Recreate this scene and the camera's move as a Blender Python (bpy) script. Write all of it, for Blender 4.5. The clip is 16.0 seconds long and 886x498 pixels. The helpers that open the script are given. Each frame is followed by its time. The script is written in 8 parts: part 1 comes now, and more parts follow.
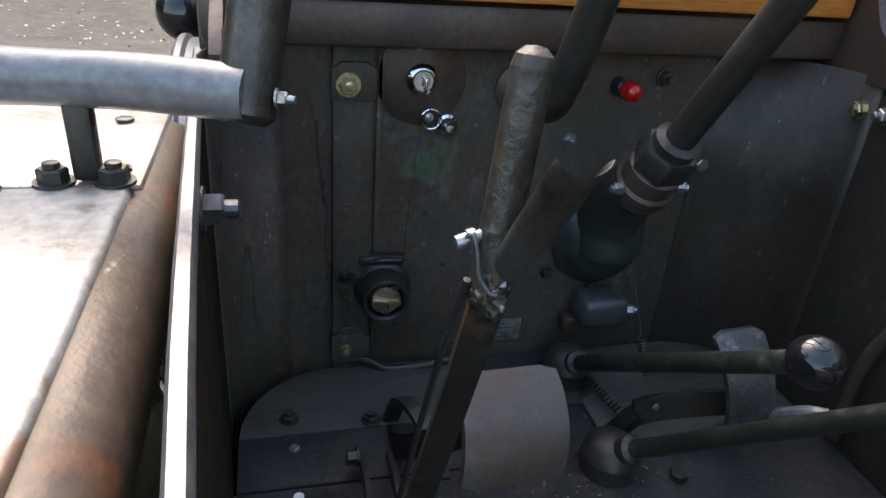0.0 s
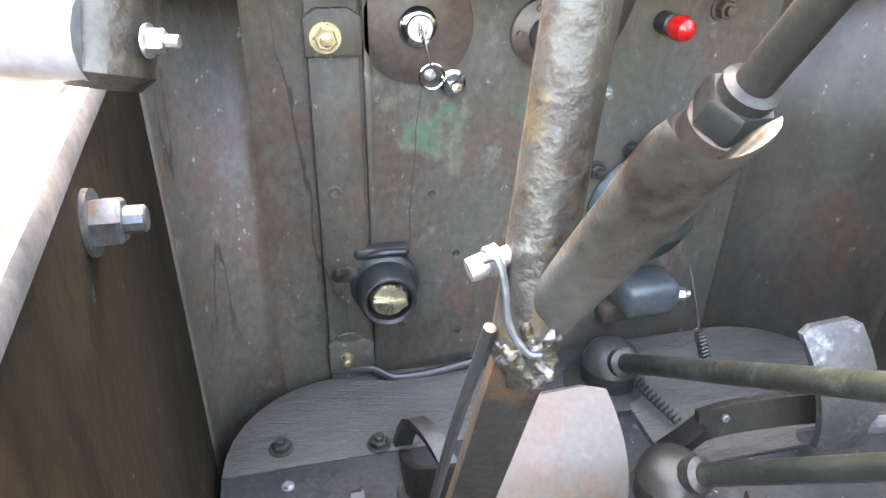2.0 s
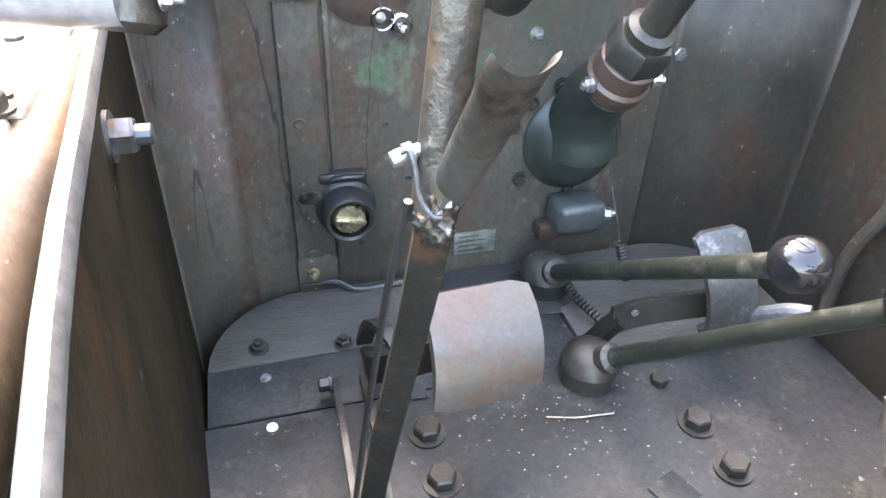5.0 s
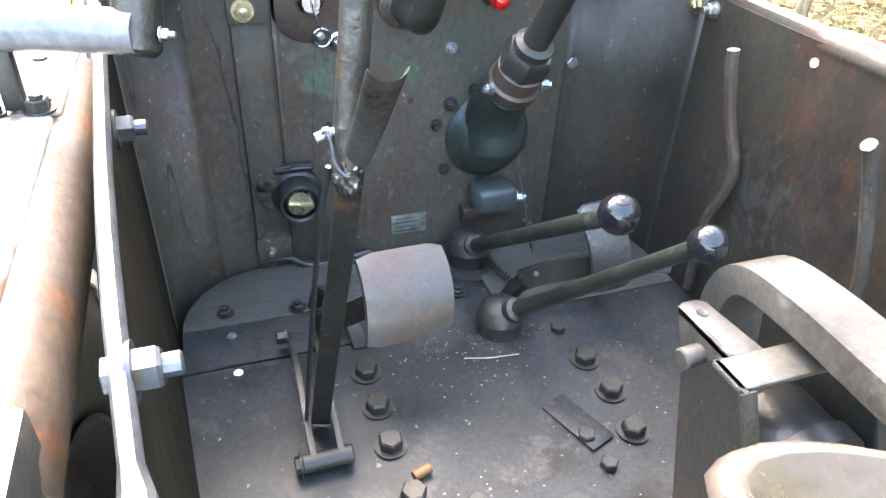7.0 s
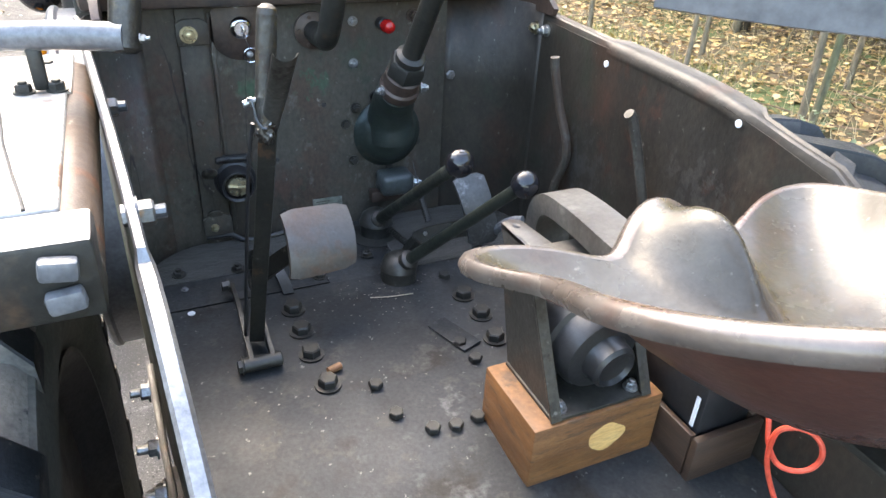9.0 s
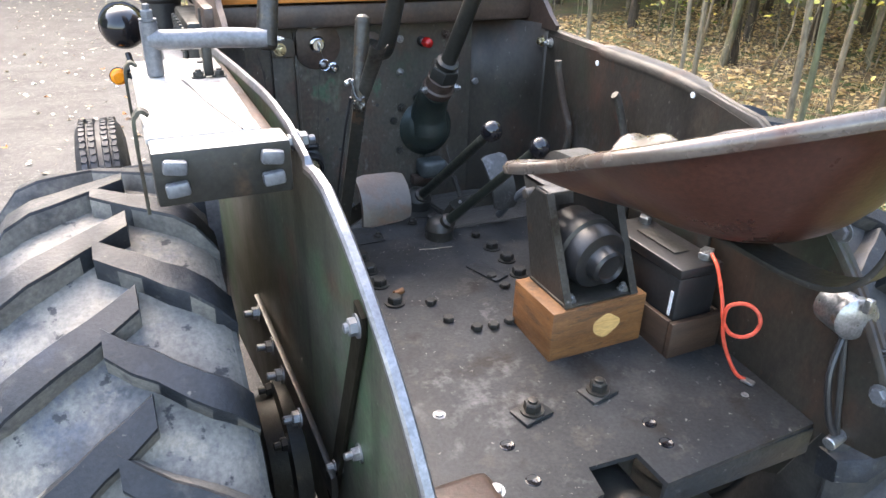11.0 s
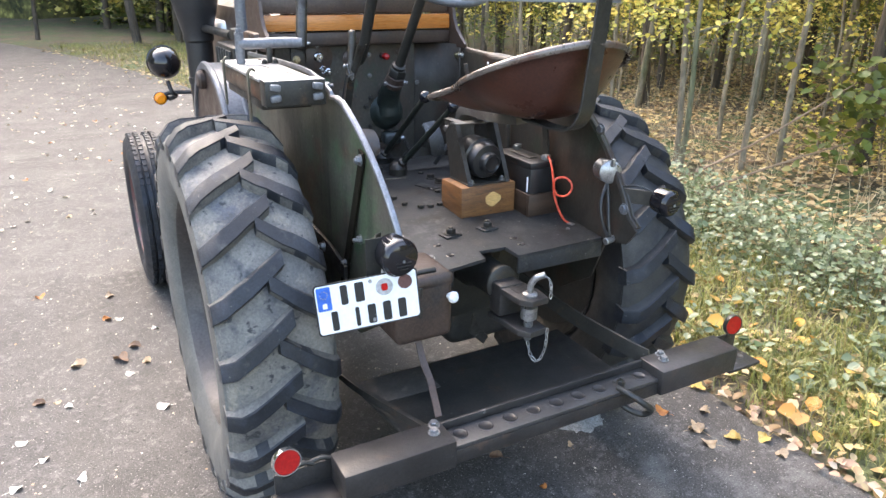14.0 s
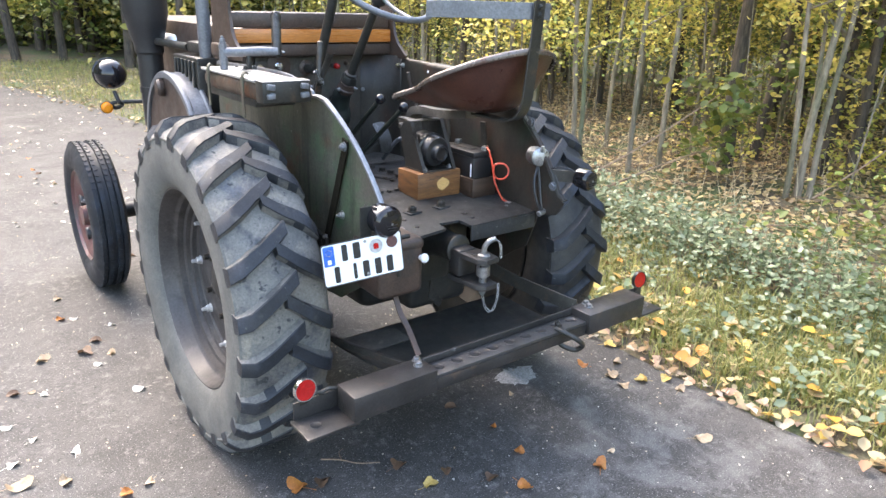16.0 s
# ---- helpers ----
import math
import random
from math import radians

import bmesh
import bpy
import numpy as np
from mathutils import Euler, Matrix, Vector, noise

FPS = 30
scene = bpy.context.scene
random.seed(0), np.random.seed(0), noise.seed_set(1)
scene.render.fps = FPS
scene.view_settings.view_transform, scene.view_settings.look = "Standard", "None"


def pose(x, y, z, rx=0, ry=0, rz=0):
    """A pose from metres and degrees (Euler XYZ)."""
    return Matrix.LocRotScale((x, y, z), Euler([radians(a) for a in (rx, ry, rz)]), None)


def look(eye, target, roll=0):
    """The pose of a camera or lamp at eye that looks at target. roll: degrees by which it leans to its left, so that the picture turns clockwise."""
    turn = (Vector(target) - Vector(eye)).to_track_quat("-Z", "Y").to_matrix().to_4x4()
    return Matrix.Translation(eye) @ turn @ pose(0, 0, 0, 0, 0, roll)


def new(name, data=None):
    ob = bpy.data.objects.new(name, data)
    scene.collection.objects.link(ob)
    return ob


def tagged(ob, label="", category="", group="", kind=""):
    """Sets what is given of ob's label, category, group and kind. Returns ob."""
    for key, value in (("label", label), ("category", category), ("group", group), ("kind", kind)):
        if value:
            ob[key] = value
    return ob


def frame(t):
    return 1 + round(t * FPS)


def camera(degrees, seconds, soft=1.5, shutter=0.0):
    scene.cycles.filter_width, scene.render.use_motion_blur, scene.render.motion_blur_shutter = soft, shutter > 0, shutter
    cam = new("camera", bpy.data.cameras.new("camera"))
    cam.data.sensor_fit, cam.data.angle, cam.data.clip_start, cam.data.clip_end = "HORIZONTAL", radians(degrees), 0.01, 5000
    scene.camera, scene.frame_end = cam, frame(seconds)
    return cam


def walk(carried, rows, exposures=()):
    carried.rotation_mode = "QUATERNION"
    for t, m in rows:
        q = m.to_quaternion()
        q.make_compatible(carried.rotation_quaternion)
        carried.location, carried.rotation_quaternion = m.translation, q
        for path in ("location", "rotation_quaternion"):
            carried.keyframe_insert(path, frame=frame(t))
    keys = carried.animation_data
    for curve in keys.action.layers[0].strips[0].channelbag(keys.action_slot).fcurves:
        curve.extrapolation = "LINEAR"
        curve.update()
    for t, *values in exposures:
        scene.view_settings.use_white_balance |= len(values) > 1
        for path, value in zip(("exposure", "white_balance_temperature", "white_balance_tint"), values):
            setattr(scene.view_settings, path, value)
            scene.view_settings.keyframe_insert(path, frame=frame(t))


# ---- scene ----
cam = camera(65.7, 16.0)
EXPOSURES = [(0, 2.36, 7100, 11), (0.3, 2.56, 7300, 12), (0.5, 2.96, 7500, 13), (0.8, 3.81, 7900, 14), (1, 4.41, 8100, 15), (1.5, 5.18, 8200, 16), (2.5, 5.33, 8200, 16), (3.5, 5.23, 8200, 16), (4.4, 5.03, 8200, 16), (5, 4.93, 7800, 14), (7.3, 4.43, 7100, 10), (8.2, 3.96, 7000, 9), (9, 3.51, 7000, 9), (9.7, 3.37, 6900, 10), (11.8, 3.28, 7100, 13), (14, 3.07, 7000, 13), (16, 3.17, 6900, 12)]
PATH = [
    (0, (-0.359, 0.107, 1.533), (0.106, 1.824, 0.619), 4.7),
    (0.5, (-0.342, 0.195, 1.505), (0.114, 1.86, 0.495), 4.1),
    (1, (-0.324, 0.246, 1.479), (0.116, 1.917, 0.473), 2.3),
    (1.5, (-0.318, 0.261, 1.473), (0.106, 1.935, 0.463), 1.7),
    (2, (-0.315, 0.256, 1.48), (0.094, 1.936, 0.476), 1.2),
    (2.5, (-0.317, 0.247, 1.487), (0.063, 1.931, 0.476), 1.0),
    (3, (-0.316, 0.241, 1.489), (0.076, 1.926, 0.486), 0.9),
    (3.5, (-0.319, 0.236, 1.491), (0.088, 1.919, 0.491), 0.9),
    (4, (-0.322, 0.222, 1.497), (0.092, 1.9, 0.491), 1.1),
    (4.5, (-0.325, 0.201, 1.501), (0.095, 1.852, 0.453), 1.4),
    (5, (-0.322, 0.145, 1.516), (0.156, 1.717, 0.376), 2.2),
    (5.2, (-0.335, 0.122, 1.518), (0.128, 1.691, 0.368), 0.9),
    (7.3, (-0.331, -0.072, 1.592), (0.297, 1.468, 0.481), 3.4),
    (7.5, (-0.338, -0.101, 1.597), (0.332, 1.42, 0.486), 3.6),
    (8, (-0.355, -0.164, 1.605), (0.387, 1.339, 0.515), 3.8),
    (8.5, (-0.366, -0.229, 1.622), (0.383, 1.315, 0.597), 2.2),
    (9, (-0.373, -0.36, 1.629), (0.37, 1.196, 0.616), 3.1),
    (9.5, (-0.41, -0.464, 1.629), (0.301, 1.13, 0.653), 3.9),
    (9.7, (-0.428, -0.502, 1.628), (0.278, 1.083, 0.633), 3.6),
    (11.8, (-0.697, -0.924, 1.639), (0.082, 0.718, 0.804), 1.1),
    (12, (-0.718, -1.011, 1.628), (0.071, 0.63, 0.801), 1.5),
    (12.5, (-0.804, -1.178, 1.631), (-0.054, 0.487, 0.815), 1.1),
    (13, (-0.927, -1.354, 1.629), (-0.082, 0.29, 0.867), 0.3),
    (13.5, (-1.009, -1.52, 1.624), (-0.097, 0.092, 0.87), 0.8),
    (14, (-1.043, -1.673, 1.621), (-0.155, -0.039, 0.885), 0.8),
    (14.5, (-1.095, -1.832, 1.624), (-0.175, -0.235, 0.849), 1.2),
    (15, (-1.189, -1.904, 1.622), (-0.176, -0.342, 0.891), 2.8),
    (15.5, (-1.377, -1.922, 1.616), (-0.286, -0.422, 0.867), 1.8),
    (16, (-1.464, -1.921, 1.611), (-0.31, -0.433, 0.935), 1.8),
]
walk(cam, [(t, look(eye, target, roll)) for t, eye, target, roll in PATH], EXPOSURES)

# ---- sky and sun ----
world = bpy.data.worlds.new("world")
scene.world = world
world.use_nodes = True
wn = world.node_tree.nodes
sky = wn.new("ShaderNodeTexSky")
sky.sky_type, sky.sun_disc = "NISHITA", False
SUN_TO = Vector((-0.10, 0.60, 0.79)).normalized()
sky.sun_elevation = math.asin(SUN_TO.z)
sky.sun_rotation = math.atan2(SUN_TO.x, SUN_TO.y)
sky.air_density, sky.dust_density = 1.2, 3.0
wn["Background"].inputs[1].default_value = 0.15
world.node_tree.links.new(sky.outputs[0], wn["Background"].inputs[0])
sun = new("sun", bpy.data.lights.new("sun", "SUN"))
sun.data.energy, sun.data.angle, sun.data.color = 0.22, radians(55), (1.0, 0.95, 0.87)
sun.matrix_world = look(SUN_TO * 30, (0, 0, 0))


# ---- materials ----
def mat(name, a, b, scale=6.0, rough=(0.4, 0.65), metal=0.0, bump=0.25, fine=90.0, c=None, cscale=4.0, cut=(0.55, 0.68),
        d=None, dscale=9.0, dcut=(0.6, 0.7), stretch=(1, 1, 1), rand=0.0, spec=0.5, through_light=0.0, gritty=0.25, e=None, escale=40.0, ecut=(0.66, 0.72), g=None, gscale=2.0, gcut=(0.5, 0.6), gstretch=(6, 6, 0.5), spots=(), cracks=None, bigbump=0.0, diamond=None):
    m = bpy.data.materials.new(name)
    m.use_nodes = True
    n, l = m.node_tree.nodes, m.node_tree.links
    bsdf = n["Principled BSDF"]
    tc, mp = n.new("ShaderNodeTexCoord"), n.new("ShaderNodeMapping")
    mp.inputs["Scale"].default_value = stretch
    l.new(tc.outputs["Object"], mp.inputs["Vector"])

    def nz(s, detail=5.0, off=0.0):
        t = n.new("ShaderNodeTexNoise")
        t.inputs["Scale"].default_value, t.inputs["Detail"].default_value = s, detail
        t.inputs["Roughness"].default_value = 0.62
        if off:
            add = n.new("ShaderNodeVectorMath")
            add.inputs[1].default_value = (off, off * 0.7, -off)
            l.new(mp.outputs[0], add.inputs[0])
            l.new(add.outputs[0], t.inputs["Vector"])
        else:
            l.new(mp.outputs[0], t.inputs["Vector"])
        return t.outputs["Fac"]

    def span(src, lo, hi, to0=0.0, to1=1.0):
        r = n.new("ShaderNodeMapRange")
        r.inputs[1].default_value, r.inputs[2].default_value = lo, hi
        r.inputs[3].default_value, r.inputs[4].default_value = to0, to1
        l.new(src, r.inputs[0])
        return r.outputs[0]

    def mix(fac, x, y, kind="MIX"):
        k = n.new("ShaderNodeMix")
        k.data_type, k.blend_type = "RGBA", kind
        for sock, val in ((k.inputs[0], fac), (k.inputs[6], x), (k.inputs[7], y)):
            if isinstance(val, (tuple, list)):
                sock.default_value = (*val, 1.0) if len(val) == 3 else val
            elif isinstance(val, (int, float)):
                sock.default_value = val
            else:
                l.new(val, sock)
        return k.outputs[2]

    big = nz(scale)
    col = mix(span(big, 0.35, 0.65), a, b)
    if c:
        col = mix(span(nz(cscale, 6.0, 3.1), *cut), col, c)
    if d:
        col = mix(span(nz(dscale, 7.0, 7.7), *dcut), col, d)
    if g:
        mp2, streak = n.new("ShaderNodeMapping"), n.new("ShaderNodeTexNoise")
        mp2.inputs["Scale"].default_value = gstretch
        l.new(tc.outputs["Object"], mp2.inputs["Vector"])
        l.new(mp2.outputs[0], streak.inputs["Vector"])
        streak.inputs["Scale"].default_value, streak.inputs["Detail"].default_value = gscale, 8.0
        streak.inputs["Roughness"].default_value = 0.7
        col = mix(span(streak.outputs["Fac"], *gcut), col, g)
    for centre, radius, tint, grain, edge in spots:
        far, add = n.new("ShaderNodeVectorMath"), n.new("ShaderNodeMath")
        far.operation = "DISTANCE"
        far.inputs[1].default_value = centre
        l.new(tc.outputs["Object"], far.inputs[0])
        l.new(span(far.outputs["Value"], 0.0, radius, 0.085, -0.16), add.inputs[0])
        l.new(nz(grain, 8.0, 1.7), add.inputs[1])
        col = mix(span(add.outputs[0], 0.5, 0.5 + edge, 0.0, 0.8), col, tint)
    if cracks:
        mp3, wig = n.new("ShaderNodeMapping"), n.new("ShaderNodeTexNoise")
        mp3.inputs["Scale"].default_value = (9, 9, 1.6)
        l.new(tc.outputs["Object"], mp3.inputs["Vector"])
        l.new(mp3.outputs[0], wig.inputs["Vector"])
        wig.inputs["Scale"].default_value, wig.inputs["Detail"].default_value = 1.0, 5.0
        off = n.new("ShaderNodeMath")
        off.operation = "SUBTRACT"
        off.inputs[1].default_value = 0.5
        l.new(wig.outputs["Fac"], off.inputs[0])
        ab, where = n.new("ShaderNodeMath"), n.new("ShaderNodeMath")
        ab.operation, where.operation = "ABSOLUTE", "MULTIPLY"
        l.new(off.outputs[0], ab.inputs[0])
        l.new(span(ab.outputs[0], 0.003, 0.009, 1.0, 0.0), where.inputs[0])
        near = n.new("ShaderNodeVectorMath")
        near.operation = "DISTANCE"
        near.inputs[1].default_value = (-0.325, 0.93, 1.17)
        l.new(tc.outputs["Object"], near.inputs[0])
        l.new(span(near.outputs["Value"], 0.12, 0.22, 1.0, 0.0), where.inputs[1])
        col = mix(where.outputs[0], col, cracks)
    if e:
        col = mix(span(nz(escale, 8.0, 2.9), *ecut), col, e)
    fn = nz(fine, 3.0, 1.3)
    grey = span(fn, 0.3, 0.7, 1.0 - gritty, 1.0 + gritty)
    comb = n.new("ShaderNodeCombineColor")
    for i in range(3):
        l.new(grey, comb.inputs[i])
    col = mix(1.0, col, comb.outputs[0], "MULTIPLY")
    if rand:
        oi, hs = n.new("ShaderNodeObjectInfo"), n.new("ShaderNodeHueSaturation")
        l.new(span(oi.outputs["Random"], 0, 1, 1 - rand, 1 + rand), hs.inputs["Value"])
        l.new(col, hs.inputs["Color"])
        col = hs.outputs[0]
    l.new(span(nz(scale * 2.3, 6.0, 5.0), 0.3, 0.7, rough[0], rough[1]), bsdf.inputs["Roughness"])
    bsdf.inputs["Metallic"].default_value = metal
    bsdf.inputs["Specular IOR Level"].default_value = spec
    relief = None
    if diamond:
        cell, slant, depth, lo = diamond
        lines = []
        for sign in (-1, 1):
            dot, fr, sub, ab2 = n.new("ShaderNodeVectorMath"), n.new("ShaderNodeMath"), n.new("ShaderNodeMath"), n.new("ShaderNodeMath")
            dot.operation, fr.operation, sub.operation, ab2.operation = "DOT_PRODUCT", "FRACT", "SUBTRACT", "ABSOLUTE"
            dot.inputs[1].default_value = (math.sin(radians(slant)) * sign / cell, math.cos(radians(slant)) / cell, math.cos(radians(slant)) / cell)
            sub.inputs[1].default_value = 0.5
            l.new(tc.outputs["Object"], dot.inputs[0])
            l.new(dot.outputs["Value"], fr.inputs[0])
            l.new(fr.outputs[0], sub.inputs[0])
            l.new(sub.outputs[0], ab2.inputs[0])
            lines.append(span(ab2.outputs[0], 0.03, 0.09, 1.0, 0.0))
        top, where2 = n.new("ShaderNodeMath"), n.new("ShaderNodeMath")
        top.operation, where2.operation = "MAXIMUM", "MULTIPLY"
        l.new(lines[0], top.inputs[0])
        l.new(lines[1], top.inputs[1])
        l.new(top.outputs[0], where2.inputs[0])
        l.new(span(nz(9.0, 4.0, 6.3), lo, lo + 0.14, 0.0, min(1.0, depth * 1.3)), where2.inputs[1])
        relief = where2.outputs[0]
        col = mix(relief, col, tuple(0.45 * v for v in a), "MIX")
    l.new(col, bsdf.inputs["Base Color"])
    if bump:
        bp = n.new("ShaderNodeBump")
        bp.inputs["Strength"].default_value, bp.inputs["Distance"].default_value = bump, 0.002
        l.new(fn, bp.inputs["Height"])
        last = bp
        if bigbump:
            last = n.new("ShaderNodeBump")
            last.inputs["Strength"].default_value, last.inputs["Distance"].default_value = bigbump, 0.006
            l.new(nz(scale * 2.3, 4.0, 4.4), last.inputs["Height"])
            l.new(bp.outputs[0], last.inputs["Normal"])
        if relief is not None:
            cut_in = n.new("ShaderNodeBump")
            cut_in.invert = True
            cut_in.inputs["Strength"].default_value, cut_in.inputs["Distance"].default_value = depth, 0.002
            l.new(relief, cut_in.inputs["Height"])
            l.new(last.outputs[0], cut_in.inputs["Normal"])
            last = cut_in
        l.new(last.outputs[0], bsdf.inputs["Normal"])
    if through_light:
        tr, ms = n.new("ShaderNodeBsdfTranslucent"), n.new("ShaderNodeMixShader")
        l.new(col, tr.inputs[0])
        ms.inputs[0].default_value = through_light
        out = n["Material Output"]
        l.new(bsdf.outputs[0], ms.inputs[1])
        l.new(tr.outputs[0], ms.inputs[2])
        l.new(ms.outputs[0], out.inputs[0])
    return m


def leaf_mat(name, cols, rough=0.5, through_light=0.35):
    """Leaves whose colour varies from leaf to leaf."""
    m = bpy.data.materials.new(name)
    m.use_nodes = True
    n, l = m.node_tree.nodes, m.node_tree.links
    bsdf, geo, ramp = n["Principled BSDF"], n.new("ShaderNodeNewGeometry"), n.new("ShaderNodeValToRGB")
    ramp.color_ramp.interpolation = "LINEAR"
    els = ramp.color_ramp.elements
    els[0].position, els[0].color = 0.0, (*cols[0], 1)
    els[1].position, els[1].color = 1.0, (*cols[-1], 1)
    for i, c in enumerate(cols[1:-1]):
        els.new((i + 1) / (len(cols) - 1)).color = (*c, 1)
    l.new(geo.outputs["Random Per Island"], ramp.inputs[0])
    l.new(ramp.outputs[0], bsdf.inputs["Base Color"])
    bsdf.inputs["Roughness"].default_value = rough
    tr, ms = n.new("ShaderNodeBsdfTranslucent"), n.new("ShaderNodeMixShader")
    l.new(ramp.outputs[0], tr.inputs[0])
    ms.inputs[0].default_value = through_light
    l.new(bsdf.outputs[0], ms.inputs[1])
    l.new(tr.outputs[0], ms.inputs[2])
    l.new(ms.outputs[0], n["Material Output"].inputs[0])
    return m


# The widest spots make the paint darker towards the right-hand side.
OLDPAINT = mat("old_dark_paint", (0.042, 0.038, 0.030), (0.064, 0.057, 0.045), 7, (0.48, 0.70), 0.08, 0.4, 120,
               c=(0.060, 0.040, 0.029), cscale=9.0, cut=(0.50, 0.62), d=(0.095, 0.090, 0.075), dscale=34, dcut=(0.59, 0.67), stretch=(1, 1, 0.7), e=(0.17, 0.165, 0.14), escale=80, ecut=(0.65, 0.70),
               g=(0.026, 0.022, 0.017), gscale=3.0, gcut=(0.53, 0.68), gstretch=(2.6, 2.6, 1.1), cracks=(0.012, 0.009, 0.007), bigbump=0.12,
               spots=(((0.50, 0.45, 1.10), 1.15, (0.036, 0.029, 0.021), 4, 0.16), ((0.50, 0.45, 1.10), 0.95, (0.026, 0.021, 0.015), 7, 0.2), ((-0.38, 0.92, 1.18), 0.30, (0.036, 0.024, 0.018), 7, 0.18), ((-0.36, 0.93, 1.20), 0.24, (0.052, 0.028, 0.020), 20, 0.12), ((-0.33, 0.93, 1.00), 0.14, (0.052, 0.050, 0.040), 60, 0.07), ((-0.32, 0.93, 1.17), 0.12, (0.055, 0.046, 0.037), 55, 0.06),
                      ((-0.16, 0.93, 1.220), 0.11, (0.085, 0.090, 0.064), 40, 0.10), ((-0.17, 0.93, 1.232), 0.065, (0.042, 0.088, 0.050), 45, 0.10), ((-0.05, 0.93, 1.225), 0.07, (0.038, 0.080, 0.048), 50, 0.08),
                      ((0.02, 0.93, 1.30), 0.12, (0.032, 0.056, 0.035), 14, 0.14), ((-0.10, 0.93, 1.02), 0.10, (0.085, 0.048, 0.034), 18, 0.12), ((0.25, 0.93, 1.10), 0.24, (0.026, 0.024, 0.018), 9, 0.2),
                      ((0.10, 0.93, 1.05), 0.12, (0.085, 0.082, 0.070), 60, 0.06)))
FENDER = mat("fender_paint", (0.0560, 0.0544, 0.0400), (0.0880, 0.0832, 0.0624), 4, (0.33, 0.55), 0.1, 0.3, 110,
             c=(0.0640, 0.0920, 0.0496), cscale=3.4, cut=(0.5, 0.60), d=(0.0880, 0.0480, 0.0304), dscale=6, dcut=(0.57, 0.68), stretch=(1, 1, 0.85), e=(0.1680, 0.1680, 0.1440), escale=50, ecut=(0.66, 0.71), g=(0.0240, 0.0224, 0.0168), gscale=2.2, gcut=(0.52, 0.66), bigbump=0.1,
             spots=(((-0.38, 0.02, 1.00), 0.20, (0.0480, 0.0920, 0.0464), 9, 0.12), ((-0.39, 0.25, 1.08), 0.22, (0.0600, 0.1000, 0.0560), 8, 0.14), ((-0.38, -0.12, 1.05), 0.12, (0.0800, 0.0680, 0.0560), 12, 0.1)))
# Fender paint taken far darker: the shade of the inner face is in it.
FENDERIN = mat("shaded_inner_fender_paint", (0.0109, 0.0093, 0.0062), (0.0182, 0.0154, 0.0102), 5, (0.55, 0.75), 0.0, 0.35, 110, spec=0.08,
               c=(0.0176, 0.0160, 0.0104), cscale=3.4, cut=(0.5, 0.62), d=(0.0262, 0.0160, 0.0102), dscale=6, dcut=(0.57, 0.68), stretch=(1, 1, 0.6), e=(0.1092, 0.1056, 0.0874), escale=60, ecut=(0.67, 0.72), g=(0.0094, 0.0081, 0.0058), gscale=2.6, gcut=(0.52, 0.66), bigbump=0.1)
BROWNFENDER = mat("brown_fender_paint", (0.0187, 0.0158, 0.0122), (0.0317, 0.0266, 0.0202), 6, (0.42, 0.66), 0.08, 0.35, 110,
                  c=(0.0374, 0.0223, 0.0151), cscale=7, cut=(0.52, 0.62), d=(0.0216, 0.0259, 0.0173), dscale=6, dcut=(0.57, 0.67), stretch=(1, 1, 0.7), e=(0.1008, 0.0936, 0.0806), escale=80, ecut=(0.66, 0.71), g=(0.0115, 0.0094, 0.0072), gscale=3.0, gcut=(0.52, 0.68), gstretch=(2.6, 2.6, 1.1), bigbump=0.14,
                  spots=(((0.36, 0.50, 1.25), 0.14, (0.0475, 0.0216, 0.0137), 22, 0.08), ((0.36, 0.28, 1.27), 0.16, (0.0475, 0.0389, 0.0274), 10, 0.2), ((0.36, 0.33, 1.19), 0.12, (0.0418, 0.0374, 0.0317), 70, 0.06), ((0.36, 0.62, 1.12), 0.16, (0.0418, 0.0403, 0.0353), 60, 0.07)))
# Worn, rust-spotted paint, made paler for the sun and sky on the top.
TOOLBOX = mat("sunlit_worn_toolbox_paint", (0.30, 0.285, 0.26), (0.42, 0.40, 0.37), 6, (0.3, 0.5), 0.15, 0.3, 110,
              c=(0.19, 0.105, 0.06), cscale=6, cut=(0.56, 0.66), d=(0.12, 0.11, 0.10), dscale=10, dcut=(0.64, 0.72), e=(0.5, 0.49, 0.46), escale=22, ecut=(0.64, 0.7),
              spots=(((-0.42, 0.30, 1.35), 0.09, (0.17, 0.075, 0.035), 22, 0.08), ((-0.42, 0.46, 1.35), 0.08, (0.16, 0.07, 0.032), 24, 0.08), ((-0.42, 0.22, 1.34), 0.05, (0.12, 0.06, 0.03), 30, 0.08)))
# Rust brown of the body, deepened by the shade on its sides.
TOOLSIDE = mat("shaded_rusty_toolbox_side", (0.050, 0.032, 0.021), (0.085, 0.056, 0.037), 9, (0.4, 0.6), 0.1, 0.4, 120, c=(0.115, 0.047, 0.021), cscale=16, cut=(0.54, 0.64), d=(0.04, 0.034, 0.028), dscale=12, dcut=(0.56, 0.66), e=(0.24, 0.22, 0.19), escale=40, ecut=(0.64, 0.7))
